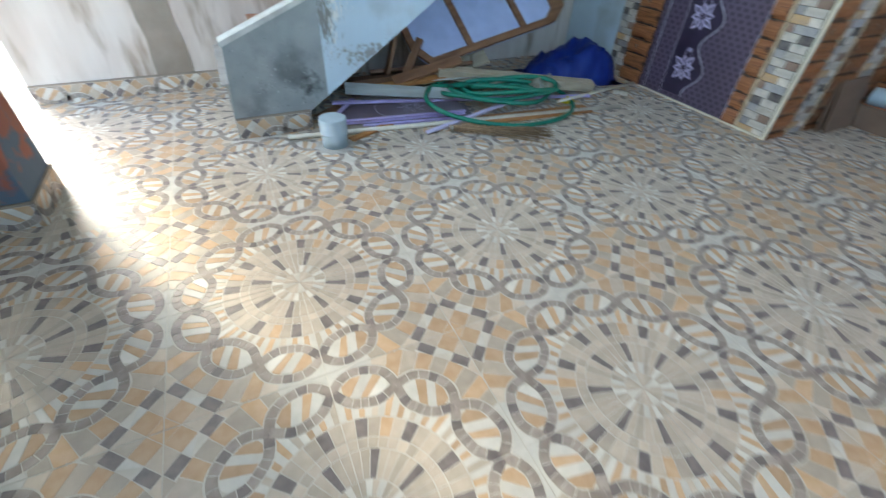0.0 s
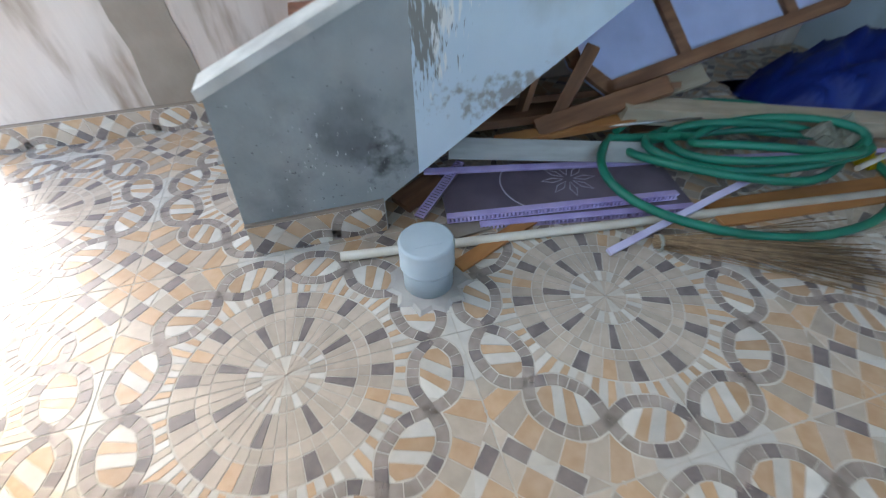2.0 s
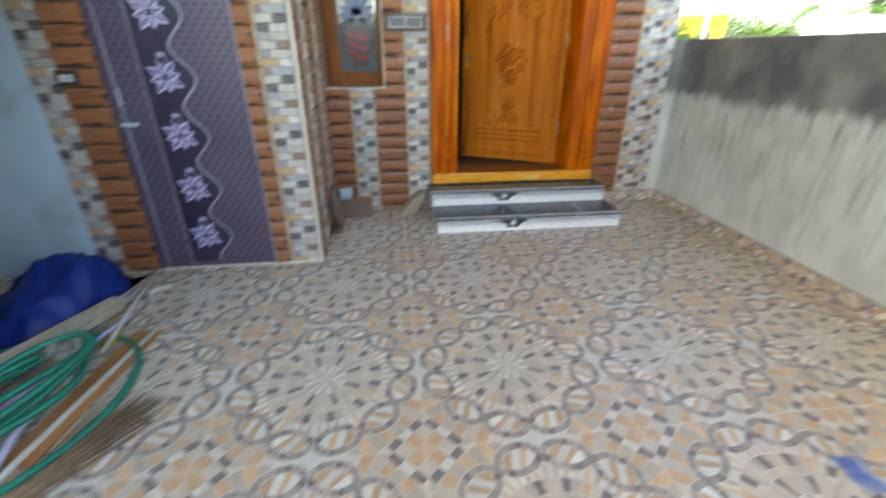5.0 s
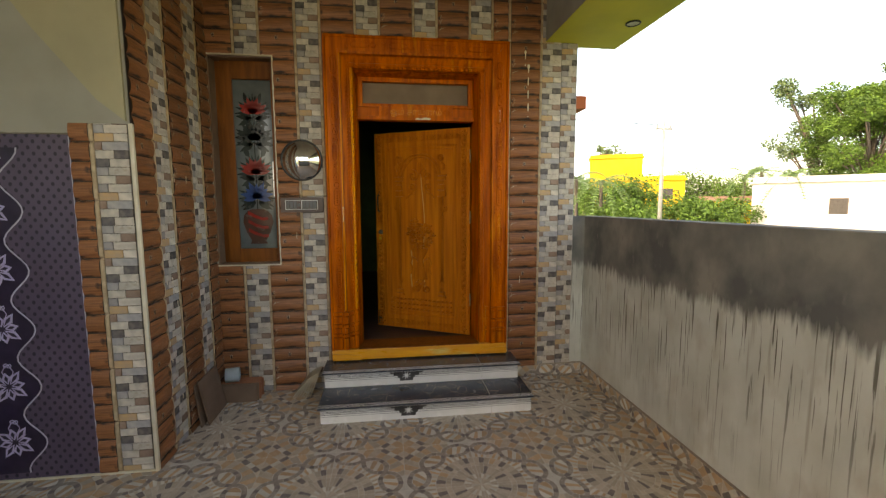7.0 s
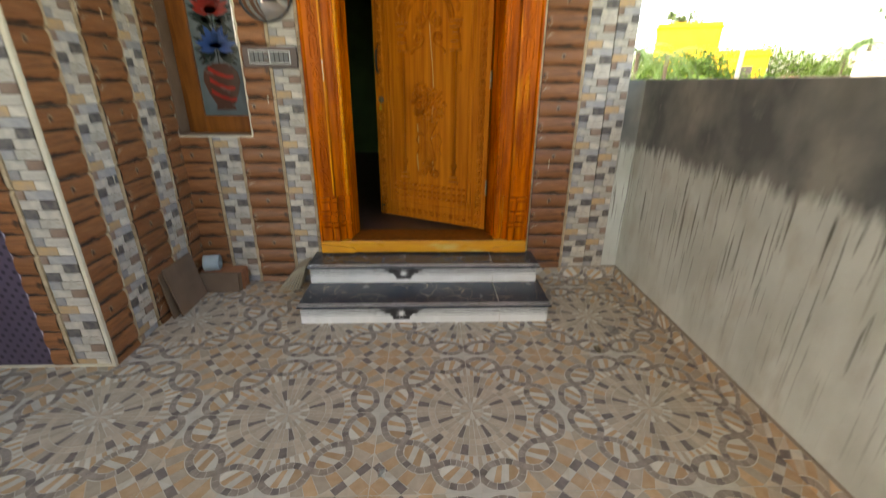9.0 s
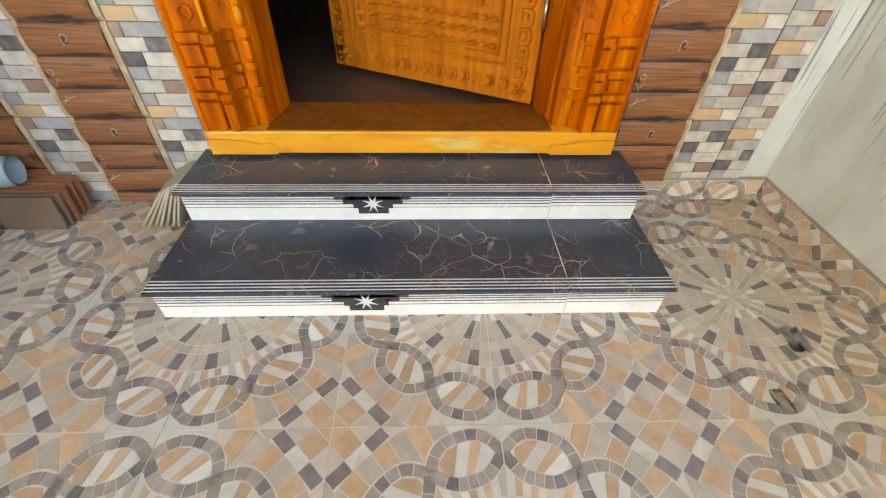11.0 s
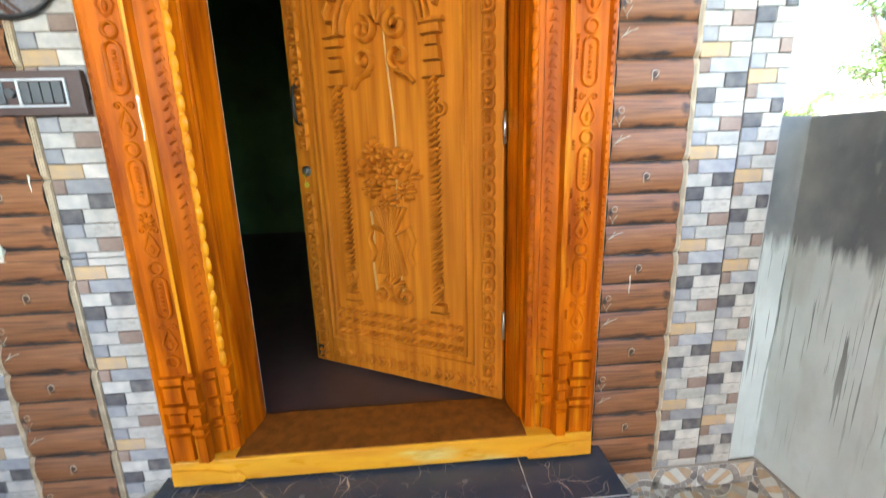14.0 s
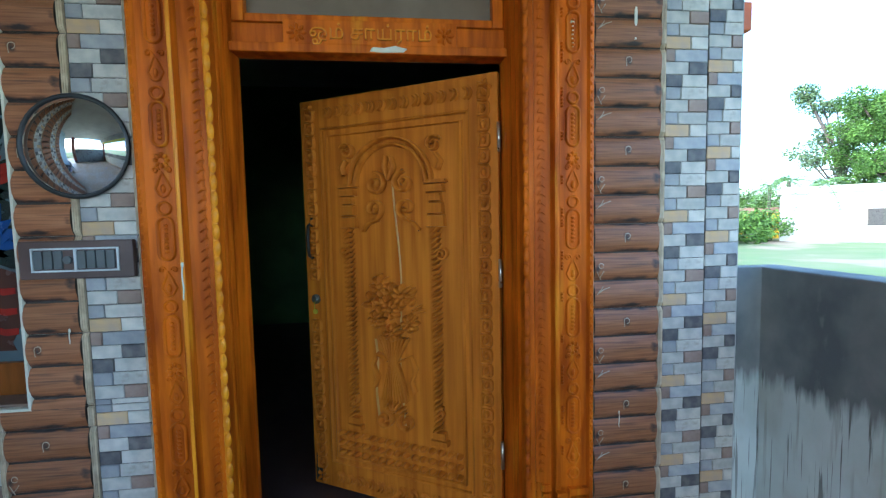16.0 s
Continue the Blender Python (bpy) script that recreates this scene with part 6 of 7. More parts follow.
cell_panel((1.36, 2.775), -10, 0.75, 0.22, 0.002, -1, False)
plank("grey_plank", (0.93, 2.965, 0.175), (1.66, 2.83, 0.100), 0.075, 0.022, m_greyboard, "grey-white painted board lying in the pile", "board", 55)
plank("orange_board", (0.84, 2.56, 0.008), (1.15, 2.70, 0.012), 0.05, 0.012, m_orangeply, "short orange plywood strip on the floor", "board")
plank("orange_board", (1.75, 2.545, 0.009), (2.60, 2.47, 0.009), 0.13, 0.012, m_orangeply, "wider orange plywood board under the hose", "board")
plank("brown_board", (1.20, 3.28, 0.155), (1.95, 3.12, 0.20), 0.12, 0.025, m_plank, "old brown board in the pile", "board", -25)
plank("brown_board", (1.00, 3.40, 0.06), (1.60, 3.30, 0.10), 0.14, 0.03, m_plank, "old brown board deep under the stairs", "board")
plank("brown_board", (1.05, 3.18, 0.13), (1.62, 3.02, 0.20), 0.05, 0.035, m_plank, "narrow brown batten on the pile", "board")
plank("brown_batten", (1.28, 3.16, 0.13), (1.36, 3.17, 0.42), 0.045, 0.03, m_plank, "short upright brown batten", "batten")
plank("brown_batten", (1.70, 2.98, 0.10), (2.45, 2.86, 0.09), 0.06, 0.03, m_plank, "reddish brown batten under the hose", "batten")
plank("brown_board", (1.28, 3.00, 0.17), (1.78, 2.965, 0.285), 0.07, 0.03, m_plank, "old brown frame piece leaning on the pile", "board", 35)
plank("brown_batten", (1.36, 3.03, 0.15), (1.53, 3.12, 0.40), 0.05, 0.03, m_plank, "brown batten leaning on the framed board", "batten", 20)
plank("brown_board", (1.12, 3.00, 0.145), (1.72, 2.945, 0.185), 0.05, 0.028, m_orangeply, "reddish brown strip lying on the pile", "board", 10)
plank("tan_board", (1.55, 3.22, 0.10), (2.10, 3.16, 0.24), 0.16, 0.02, m_paleplank, "pale tan board offcut", "board", 30)
plank("rough_log", (1.60, 2.97, 0.215), (2.86, 2.75, 0.055), 0.080, 0.07, m_paleplank, "pale rough wooden beam lying on the pile", "beam", 12)
rod("steel_rod", (1.50, 2.95, 0.17), (1.90, 2.88, 0.18), 0.006, m_steel, "short bright steel rod", "rod")


def shutter(m, label):
    """A pale laminate board with clipped corners in a batten frame. u along, v across."""
    th = empty("framed_board", label, "board", m, "framed boards under the stairs")
    out = [(0.0, 0.16), (0.10, 0.0), (1.12, 0.0), (1.24, 0.10), (1.24, 0.50), (1.10, 0.62), (0.28, 0.62), (0.0, 0.38)]
    bm = bmesh.new()
    prism(bm, out, -0.006, 0.006)
    part("sheet", bm, m_board, th, "pale blue laminate sheet")
    for i in range(len(out)):
        a, b = Vector(out[i - 1]), Vector(out[i])
        bm = bmesh.new()
        d = (b - a).normalized()
        s = Vector((-d.y, d.x)) * 0.05
        prism(bm, [a, b, b + s, a + s], 0.006, 0.030)
        part("batten", bm, m_plank, th)
    for u in (0.42, 0.88):
        bm = bmesh.new()
        prism(bm, [(u, 0.04), (u + 0.045, 0.04), (u + 0.02, 0.58), (u - 0.025, 0.58)], 0.006, 0.028)
        part("batten", bm, m_plank, th)
    return th


u_ax = Vector((1.10, 0.02, 0.24)).normalized()
v_ax = Vector((-0.02, 0.62, 0.60))
v_ax = (v_ax - v_ax.dot(u_ax) * u_ax).normalized()
w_ax = u_ax.cross(v_ax)
SH = Matrix(((u_ax.x, v_ax.x, w_ax.x, 1.50), (u_ax.y, v_ax.y, w_ax.y, 3.06), (u_ax.z, v_ax.z, w_ax.z, 0.20), (0, 0, 0, 1)))
shutter(SH, "pale blue board with clipped corners in an old brown batten frame")
shutter(SH @ pose(0.10, 0.07, -0.06, 0, 0, -2), "second framed pale blue board behind the first")

# tarpaulin heap
bm = bmesh.new()
NX, NY = 30, 22
grid = []
for i in range(NX + 1):
    row = []
    for j in range(NY + 1):
        x, y = i / NX * 2 - 1, j / NY * 2 - 1
        e = max(0.0, 1 - (abs(x) ** 2.6 + abs(y) ** 2.6))
        n1 = noise.noise(Vector((x * 2.2, y * 2.2, 3.1)))
        n2 = abs(noise.noise(Vector((x * 5 + 9, y * 3.5, 1.7))))
        z = 0.33 * e ** 0.55 * (0.85 + 0.25 * x) + 0.09 * n1 * (e > 0.02) - 0.09 * n2 * (e > 0.02)
        row.append(bm.verts.new((x * 0.40 + 0.05 * n1, y * 0.27 + 0.03 * n2, max(0.004, z))))
    grid.append(row)
for i in range(NX):
    for j in range(NY):
        bm.faces.new((grid[i][j], grid[i + 1][j], grid[i + 1][j + 1], grid[i][j + 1]))
bmesh.ops.solidify(bm, geom=bm.faces[:], thickness=0.002)
ob = tagged(smooth(part("tarpaulin", bm, m_tarp)), "crumpled blue tarpaulin heaped against the wall", "tarpaulin")
ob.matrix_world = Matrix.Translation((2.92, 3.13, 0.0)) @ pose(0, 0, 0, 0, 0, -8)

# hose
hose = []
for k in range(4):
    cx, cy, rx, ry = 1.97 + 0.035 * k, 2.735 - 0.012 * k, 0.40 - 0.03 * k, 0.165 - 0.018 * k
    for j in range(30):
        a = tau * j / 30 + 2.9
        px, py = rx * cos(a) + 0.02 * sin(3 * a + 2 * k), ry * sin(a) + 0.02 * cos(2 * a + 3 * k)
        hose.append((cx + px * 0.95 + py * 0.30, cy - px * 0.30 + py * 0.95, 0.105 + 0.020 * k + 0.022 * sin(2 * a + 2 * k)))
for j in range(44):
    a = tau * j / 44 + 2.5
    hose.append((1.99 + 0.575 * cos(a), 2.71 + 0.365 * sin(a) + 0.03 * sin(2 * a), max(0.02, 0.075 + 0.075 * cos(a - 2.2))))
bm = bmesh.new()
tube(bm, hose, 0.0155, 8)
tagged(part("garden_hose", bm, m_hose), "green rubber garden hose coiled over the pile", "hose")

# broom
broom = empty("broom", "dry coconut-rib broom lying on the floor", "broom", Matrix.Translation((1.46, 2.47, 0.012)) @ pose(0, 0, 0, 0, 0, -24))
bm = bmesh.new()
rb = random.Random(11)
for k in range(120):
    a = rb.gauss(0, 0.13)
    L = rb.uniform(0.42, 0.68)
    z = rb.uniform(0.002, 0.03)
    b = rb.uniform(-0.05, 0.05)
    tube(bm, [(0.0, rb.uniform(-0.02, 0.02), z), (L * 0.5, L * 0.5 * a, z * 0.8 + 0.004), (L, L * a + b * 0.5, max(0.0, z - 0.02) + 0.002)], 0.0018, 3)
part("bristles", bm, m_straw, broom)
bm = bmesh.new()
tube(bm, [(0.02, 0.028 * cos(tau * k / 12), 0.012 + 0.020 * sin(tau * k / 12)) for k in range(12)], 0.006, 6, closed=True)
part("binding", bm, m_cloth, broom)


def crumpled(name, loc, sx, sy, h, mat, label, category, seed):
    bm = bmesh.new()
    g = []
    for i in range(11):
        row = []
        for j in range(11):
            x, y = i / 5 - 1, j / 5 - 1
            n = noise.noise(Vector((x * 2.1 + seed, y * 2.3, seed * 0.7)))
            e = max(0.0, 1 - max(abs(x), abs(y)) ** 2)
            row.append(bm.verts.new((x * sx * (1 + 0.25 * n), y * sy * (1 - 0.25 * n), max(0.002, h * e * (0.7 + 1.2 * n)))))
        g.append(row)
    for i in range(10):
        for j in range(10):
            bm.faces.new((g[i][j], g[i + 1][j], g[i + 1][j + 1], g[i][j + 1]))
    bmesh.ops.solidify(bm, geom=bm.faces[:], thickness=0.0015)
    ob = tagged(part(name, bm, mat), label, category)
    ob.location = loc
    return ob


crumpled("rag", (2.33, 2.67, 0.14), 0.10, 0.07, 0.07, m_cloth, "crumpled pale rag lying on the hose", "rag", 1.0)
crumpled("yellow_wrapper", (2.53, 2.62, 0.012), 0.05, 0.035, 0.05, m_yellowpl, "small crumpled yellow plastic wrapper", "wrapper", 4.0)
crumpled("blue_packet", (1.36, -0.60, 0.003), 0.075, 0.05, 0.02, mat_simple("blue_white_foil", (0.10, 0.20, 0.62), 0.35, color2=(0.62, 0.66, 0.72), scale=9), "blue and white plastic packet on the floor", "packet", 7.0)
crumpled("dry_leaf", (3.49, -1.15, 0.002), 0.035, 0.022, 0.012, m_creamtile, "small curled dry leaf on the floor", "leaf", 9.0)
crumpled("dust_clump", (3.70, -1.33, 0.002), 0.05, 0.035, 0.010, mat_simple("grey_lint", (0.40, 0.37, 0.34), 0.95), "grey dusty lint clump near the steps", "dirt", 12.0)
crumpled("white_crumb", (2.65, 0.067, 0.002), 0.020, 0.015, 0.012, m_riser, "white plaster crumb on the floor", "crumb", 15.0)
bm = bmesh.new()
tube(bm, [(0, 0, 0.004), (0.05, -0.045, 0.008), (0.10, -0.05, 0.005), (0.14, -0.11, 0.003)], 0.003, 5)
ob = tagged(part("straw", bm, m_creamtile), "thin bent straw lying on the floor", "straw")
ob.matrix_world = Matrix.Translation((3.66, -0.56, 0.001)) @ pose(0, 0, 0, 0, 0, 200)

# ---------- loose tiles by the door ----------
bm = bmesh.new()
box(bm, 0, 0.335, -0.005, 0.005, 0, 0.345, bevel=0.002)
ob = tagged(part("leaning_tile", bm, m_browntile), "brown ceramic tile leaning against the side wall", "tile")
ob.matrix_world = Matrix.Translation((3.925, 1.545, 0.002)) @ pose(0, 0, 0, -11, 0, 0)
bm = bmesh.new()
box(bm, 0, 0.34, -0.005, 0.005, 0, 0.33, bevel=0.002)
ob = tagged(part("leaning_tile", bm, m_browntile), "dark brown ceramic tile behind the other one", "tile")
ob.matrix_world = Matrix.Translation((3.89, 1.585, 0.002)) @ pose(0, 0, 0, -7, 0, 0)
for k in range(7):
    bm = bmesh.new()
    box(bm, -0.006, 0.006, -0.16, 0.15, 0, 0.145, bevel=0.002)
    ob = tagged(part("stacked_tile", bm, m_redtile if k > 1 else m_browntile), "red-brown tile standing on edge in a row by the wall", "tile", "tiles standing by the wall")
    ob.matrix_world = Matrix.Translation((4.285 + 0.026 * k, 1.47 - 0.010 * (k % 3), 0.001)) @ pose(0, 0, 0, 0, 6, 0)
for k in range(7):
    bm = bmesh.new()
    box(bm, 0, 0.17, -0.005, 0.005, 0, 0.225, bevel=0.002)
    ob = tagged(part("leaning_offcut", bm, m_creamtile), "cream tile offcut leaning beside the steps", "tile", "tile offcuts beside the steps")
    ob.matrix_world = Matrix.Translation((4.29 + 0.004 * (k % 3), 1.02 - 0.024 * k, 0.003)) @ pose(0, 0, 0, 40 - 3.2 * k, 0, 0)
bm = bmesh.new()
cyl(bm, (-0.0, 0.045, 0.0), (0.0, -0.045, 0.0), 0.05, seg=24, caps=False)
cyl(bm, (-0.0, 0.045, 0.0), (0.0, -0.045, 0.0), 0.044, seg=24, caps=False)
cyl(bm, (0, 0.045, 0), (0, 0.040, 0), 0.050, seg=24)
ob = tagged(part("plastic_cup", bm, m_pvc), "pale grey plastic pipe end lying on the stacked tiles", "pipe")
ob.matrix_world = Matrix.Translation((4.39, 1.53, 0.2)) @ pose(0, 0, 0, 0, 0, 12) @ Matrix.Scale(1.2, 4)

# paint drips on the tiles
def drip(u, v0, v1, r, m, label="dried white paint drip on the wall tiles"):
    bm = bmesh.new()
    n = 12
    ridge(bm, [(u + 0.0012 * sin(9 * k / n + u * 30), v1 + (v0 - v1) * k / n) for k in range(n + 1)], r * 2, 0.003, 0.0, 0, False, m)
    dome(bm, (u + 0.0012 * sin(u * 30), v1), r * 2.2, r * 4, 0.004, 0, 8, 0, m)
    tagged(part("paint_drip", bm, m_trim), label, "paint", "paint drips")


DW = wall_plane(x=XW - 0.0160)
drip(1.075, 2.42, 2.86, 0.006, DW)
drip(1.045, 2.86, 2.98, 0.005, DW)
drip(1.02, 0.88, 0.97, 0.002, DW)
drip(-0.97, 1.32, 1.40, 0.002, DW)
drip(-0.568, 1.50, 1.62, 0.0025, wall_plane(x=4.4185), "thin white paint drip on the carved door frame")
drip(0.81, 2.37, 2.46, 0.0035, wall_plane(x=4.4365), "thin white paint drip on the carved door frame")
for k in range(22):
    drip(rnd.uniform(3.5, 4.4), (v := rnd.uniform(0.3, 2.0)), v + rnd.uniform(0.01, 0.05), 0.0025, wall_plane(y=YS - 0.0160), "small dried paint spot on the wall tiles")

# ---------- outdoors ----------
def house(name, c, rz, sx, sy, h, mat, label, windows, roof):
    th = empty(name, label, "house", Matrix.Translation((c[0], c[1], -0.45)) @ pose(0, 0, 0, 0, 0, rz))
    bm = bmesh.new()
    box(bm, -sx / 2, sx / 2, -sy / 2, sy / 2, 0, h)
    part("wall", bm, mat, th)
    bm = bmesh.new()
    box(bm, -sx / 2 - 0.2, sx / 2 + 0.2, -sy / 2 - 0.2, sy / 2 + 0.2, h, h + 0.15)
    box(bm, -sx / 2, sx / 2, -sy / 2, -sy / 2 + 0.12, h + 0.15, h + 0.5)
    part("roof", bm, roof, th)
    for u, v, w, hh in windows:
        bm = bmesh.new()
        box(bm, u - w / 2, u + w / 2, -sy / 2 - 0.03, -sy / 2 + 0.02, v, v + hh)
        wd = part("window", bm, m_darkglass, th)
        bm = bmesh.new()
        for a, b, d, e in ((u - w / 2 - 0.06, u - w / 2, v, v + hh), (u + w / 2, u + w / 2 + 0.06, v, v + hh), (u - w / 2 - 0.06, u + w / 2 + 0.06, v + hh, v + hh + 0.06)):
            box(bm, a, b, -sy / 2 - 0.07, -sy / 2 - 0.03, d, e)
        part("frame", bm, m_bark, wd)
    return th


def dirpos(az_x, az_y, d):
    v = Vector((az_x, az_y)).normalized() * d
    return (0.74 + v.x, 0.05 + v.y)


house("white_house", (30.3, -37.5), -134.4, 14.0, 5.0, 3.75, m_whitehouse, "low white plastered house among trees", ((-1.5, 1.2, 1.0, 1.2), (4.4, 0.0, 1.0, 2.2)), m_whitehouse)
house("yellow_house", dirpos(0.872, -0.487, 63), -118, 6.4, 6.0, 8.0, m_yellowhouse, "tall bright yellow house behind trees", (), m_yellowhouse)
house("yellow_house", dirpos(0.838, -0.546, 56), -122, 7.0, 5.0, 4.7, m_yellowhouse, "lower bright yellow house behind bushes", ((1.8, 2.6, 1.0, 1.1), (-1.6, 2.6, 1.0, 1.1)), m_yellowhouse)
house("yellow_house", dirpos(0.745, -0.665, 52), -135, 6.0, 4.0, 2.3, m_yellowhouse, "small low yellow house with clay roof", ((0.5, 0.9, 0.8, 0.8),), m_roofred)
house("small_white_house", dirpos(0.915, -0.404, 50), -112, 4.0, 4.0, 2.7, m_whitehouse, "small white house with two dark windows", ((-0.8, 1.3, 0.6, 0.8), (0.9, 1.3, 0.6, 0.8)), m_whitehouse)

pole = empty("electric_pole", "concrete electric pole with cross arm and wires", "pole", Matrix.Translation((*dirpos(0.825, -0.5625, 27), -0.45)))
bm = bmesh.new()
cyl(bm, (0, 0, 0), (0, 0, 6.7), 0.13, 0.08, 10)
part("shaft", bm, m_pole, pole)
bm = bmesh.new()
box(bm, -0.05, 0.05, -0.5, 0.5, 6.2, 6.3)
cyl(bm, (0, -0.4, 6.3), (0, -0.4, 6.5), 0.05)
cyl(bm, (0, 0.4, 6.3), (0, 0.4, 6.5), 0.05)
part("cross_arm", bm, m_pole, pole)
for s in (-0.4, 0.4):
    bm = bmesh.new()
    tube(bm, [(k * -1.2, s + k * 3.0, 6.45 - 0.5 * sin(pi * k / 10)) for k in range(11)], 0.012, 4)
    part("wire", bm, m_wire, pole)


def leaf_cloud(bm, blobs, count, size, r, squash=0.8):
    for _ in range(count):
        c, rad = r.choice(blobs)
        d = Vector((r.gauss(0, 1), r.gauss(0, 1), r.gauss(0, 1))).normalized()
        p = Vector(c) + d * rad * (r.random() ** 0.35)
        p.z = c[2] + (p.z - c[2]) * squash
        a = Vector((r.gauss(0, 1), r.gauss(0, 1), r.gauss(0, 0.6))).normalized()
        b = a.cross(Vector((r.gauss(0, 1), r.gauss(0, 1), r.gauss(0, 1)))).normalized()
        s = size * r.uniform(0.6, 1.4)
        vs = [bm.verts.new(p + a * s), bm.verts.new(p + b * s * 0.55), bm.verts.new(p - a * s), bm.verts.new(p - b * s * 0.55)]
        bm.faces.new(vs)


def tree(x, y, h, spread, mat, label, seed, count=2600, size=0.22, open_crown=False, trunk_part=0.3):
    r = random.Random(seed)
    th = empty("tree", label, "tree", Matrix.Translation((x, y, -0.45)), "trees beyond the parapet")
    bm = bmesh.new()
    tube(bm, [(0, 0, -0.1), (0.1, 0.05, h * 0.2), (-0.1, 0.1, h * 0.45), (0.05, 0, h * 0.7)], 0.028 * h * 0.6, 7)
    blobs = []
    for k in range(24 if open_crown else 46):
        a = r.uniform(0, tau)
        q = r.uniform(0.15, 1.0) * spread
        z = h * r.uniform(trunk_part + 0.12, 0.95)
        q *= 1.15 - 0.7 * max(0, z / h - 0.5)
        c = (q * cos(a), q * sin(a), z)
        tube(bm, [(0, 0, h * r.uniform(0.25, 0.5)), (c[0] * 0.5, c[1] * 0.5, z * 0.75), c], 0.006 * h, 5)
        blobs.append((c, spread * r.uniform(0.26, 0.44) * (0.8 if open_crown else 1.0)))
    part("trunk", bm, m_bark, th)
    bm = bmesh.new()
    leaf_cloud(bm, blobs, count, size, r)
    part("crown", bm, mat, th)


def palm(x, y, h, seed):
    r = random.Random(seed)
    th = empty("palm_tree", "coconut palm with drooping green fronds", "tree", Matrix.Translation((x, y, -0.45)), "palms beyond the parapet")
    bm = bmesh.new()
    tube(bm, [(0, 0, 0), (0.15, 0, h * 0.4), (0.05, 0.1, h * 0.8), (0, 0.1, h)], 0.14, 7)
    part("trunk", bm, m_bark, th)
    for k in range(13):
        bm = bmesh.new()
        a = tau * k / 13 + r.uniform(-0.2, 0.2)
        up = r.uniform(-0.2, 1.0)
        L = r.uniform(2.2, 3.0)
        spine = [Vector((cos(a) * L * s, sin(a) * L * s + 0.1, h + L * (up * s - 1.0 * s * s))) for s in [j / 9 for j in range(10)]]
        tube(bm, spine, 0.02, 4)
        side = Vector((-sin(a), cos(a), 0))
        for j in range(1, 10):
            for sg in (-1, 1):
                for o in (0, 0.5):
                    p = spine[j] if o == 0 or j == 9 else (spine[j] + spine[j + 1]) / 2
                    ln = 0.75 * (1 - 0.06 * j)
                    d = (side * sg + Vector((cos(a), sin(a), -0.55)) * 0.7).normalized() * ln
                    w = (spine[j] - spine[j - 1]).normalized() * 0.05
                    bm.faces.new([bm.verts.new(q) for q in (p - w, p + w, p + d)])
        part("frond", bm, m_palmgreen, th)


tree(*dirpos(0.610, -0.79, 56), 13.0, 4.6, m_leafgreen, "large leafy green tree behind the white house", 1, 60000, 0.11, False, 0.02)
tree(*dirpos(0.54, -0.84, 58), 15.0, 4.8, m_leafgreen, "tall dense green tree", 2, 60000, 0.11, False, 0.02)
tree(*dirpos(0.665, -0.747, 62), 16.0, 4.4, m_leafgrey, "tall airy grey-green tree", 3, 14000, 0.13, True, 0.1)
tree(*dirpos(0.58, -0.814, 66), 18.0, 4.8, m_leafgrey, "tall airy grey-green tree", 4, 14000, 0.13, True, 0.1)
tree(*dirpos(0.875, -0.478, 75), 12.0, 2.6, m_leafgrey, "thin airy tree behind the yellow house", 5, 1200, 0.25, True)
for k, (ax, ay, d, h, sp) in enumerate(((0.895, -0.445, 44, 4.2, 3.0), (0.872, -0.49, 40, 4.0, 3.2), (0.845, -0.535, 42, 3.3, 2.6), (0.80, -0.60, 62, 6.0, 4.0), (0.775, -0.63, 64, 5.8, 4.2), (0.745, -0.667, 66, 4.6, 4.0), (0.72, -0.694, 64, 4.6, 4.0), (0.69, -0.722, 62, 4.2, 4.2), (0.83, -0.558, 70, 6.0, 4.0), (0.79, -0.612, 40, 2.2, 2.4), (0.76, -0.65, 44, 2.4, 2.6), (0.86, -0.51, 33, 2.2, 2.2))):
    tree(*dirpos(ax, ay, d), h, sp, m_leafgreen, "bushy green tree in the distance", 20 + k, 5000, 0.12, False, 0.05)
palm(*dirpos(0.908, -0.418, 34), 4.0, 41)
palm(*dirpos(0.885, -0.465, 33), 3.7, 42)
palm(*dirpos(0.718, -0.696, 48), 4.9, 43)
palm(*dirpos(0.735, -0.678, 50), 4.8, 44)
palm(*dirpos(0.69, -0.724, 46), 4.4, 45)
bm = bmesh.new()
box(bm, XW + 0.14, XW + 0.9, HOUSE_EDGE - 0.17, HOUSE_EDGE - 0.002, 2.54, 2.66, bevel=0.006)
structure("trim_sunshade", bm, m_orangepaint, "small orange concrete sunshade on the house side", "sunshade")
bm = bmesh.new()
r3 = random.Random(5)
for _ in range(5000):
    x, y = r3.uniform(-9, -3.5), r3.uniform(3, 14)
    s = r3.uniform(0.05, 0.14)
    a = r3.uniform(0, tau)
    bm.faces.new([bm.verts.new((x - 0.02 * cos(a), y - 0.02 * sin(a), -0.45)), bm.verts.new((x + 0.02 * cos(a), y + 0.02 * sin(a), -0.45)), bm.verts.new((x + 0.05 * sin(a), y, -0.45 + s))])
tagged(part("grass", bm, m_palmgreen), "short green grass beyond the apron", "grass", kind="stuff")
rod("iron_rod", (-1.75, 3.30, 0.0), (-2.9, 4.4, -0.02), 0.012, m_iron, "thin dark iron rod lying on the apron", "rod")


# ---------- facade tiles ----------
TW, TH = 0.49, 0.335
BRICKS = []
layout = random.Random(21)
# courses from the bottom: width of the first brick, its kind, the second one's kind
COURSES = ((0.58, 5, 3), (0.30, 4, 3), (0.55, 3, 7), (0.36, 4, 3), (0.40, 6, 3), (0.55, 3, 6), (0.22, 7, 4))
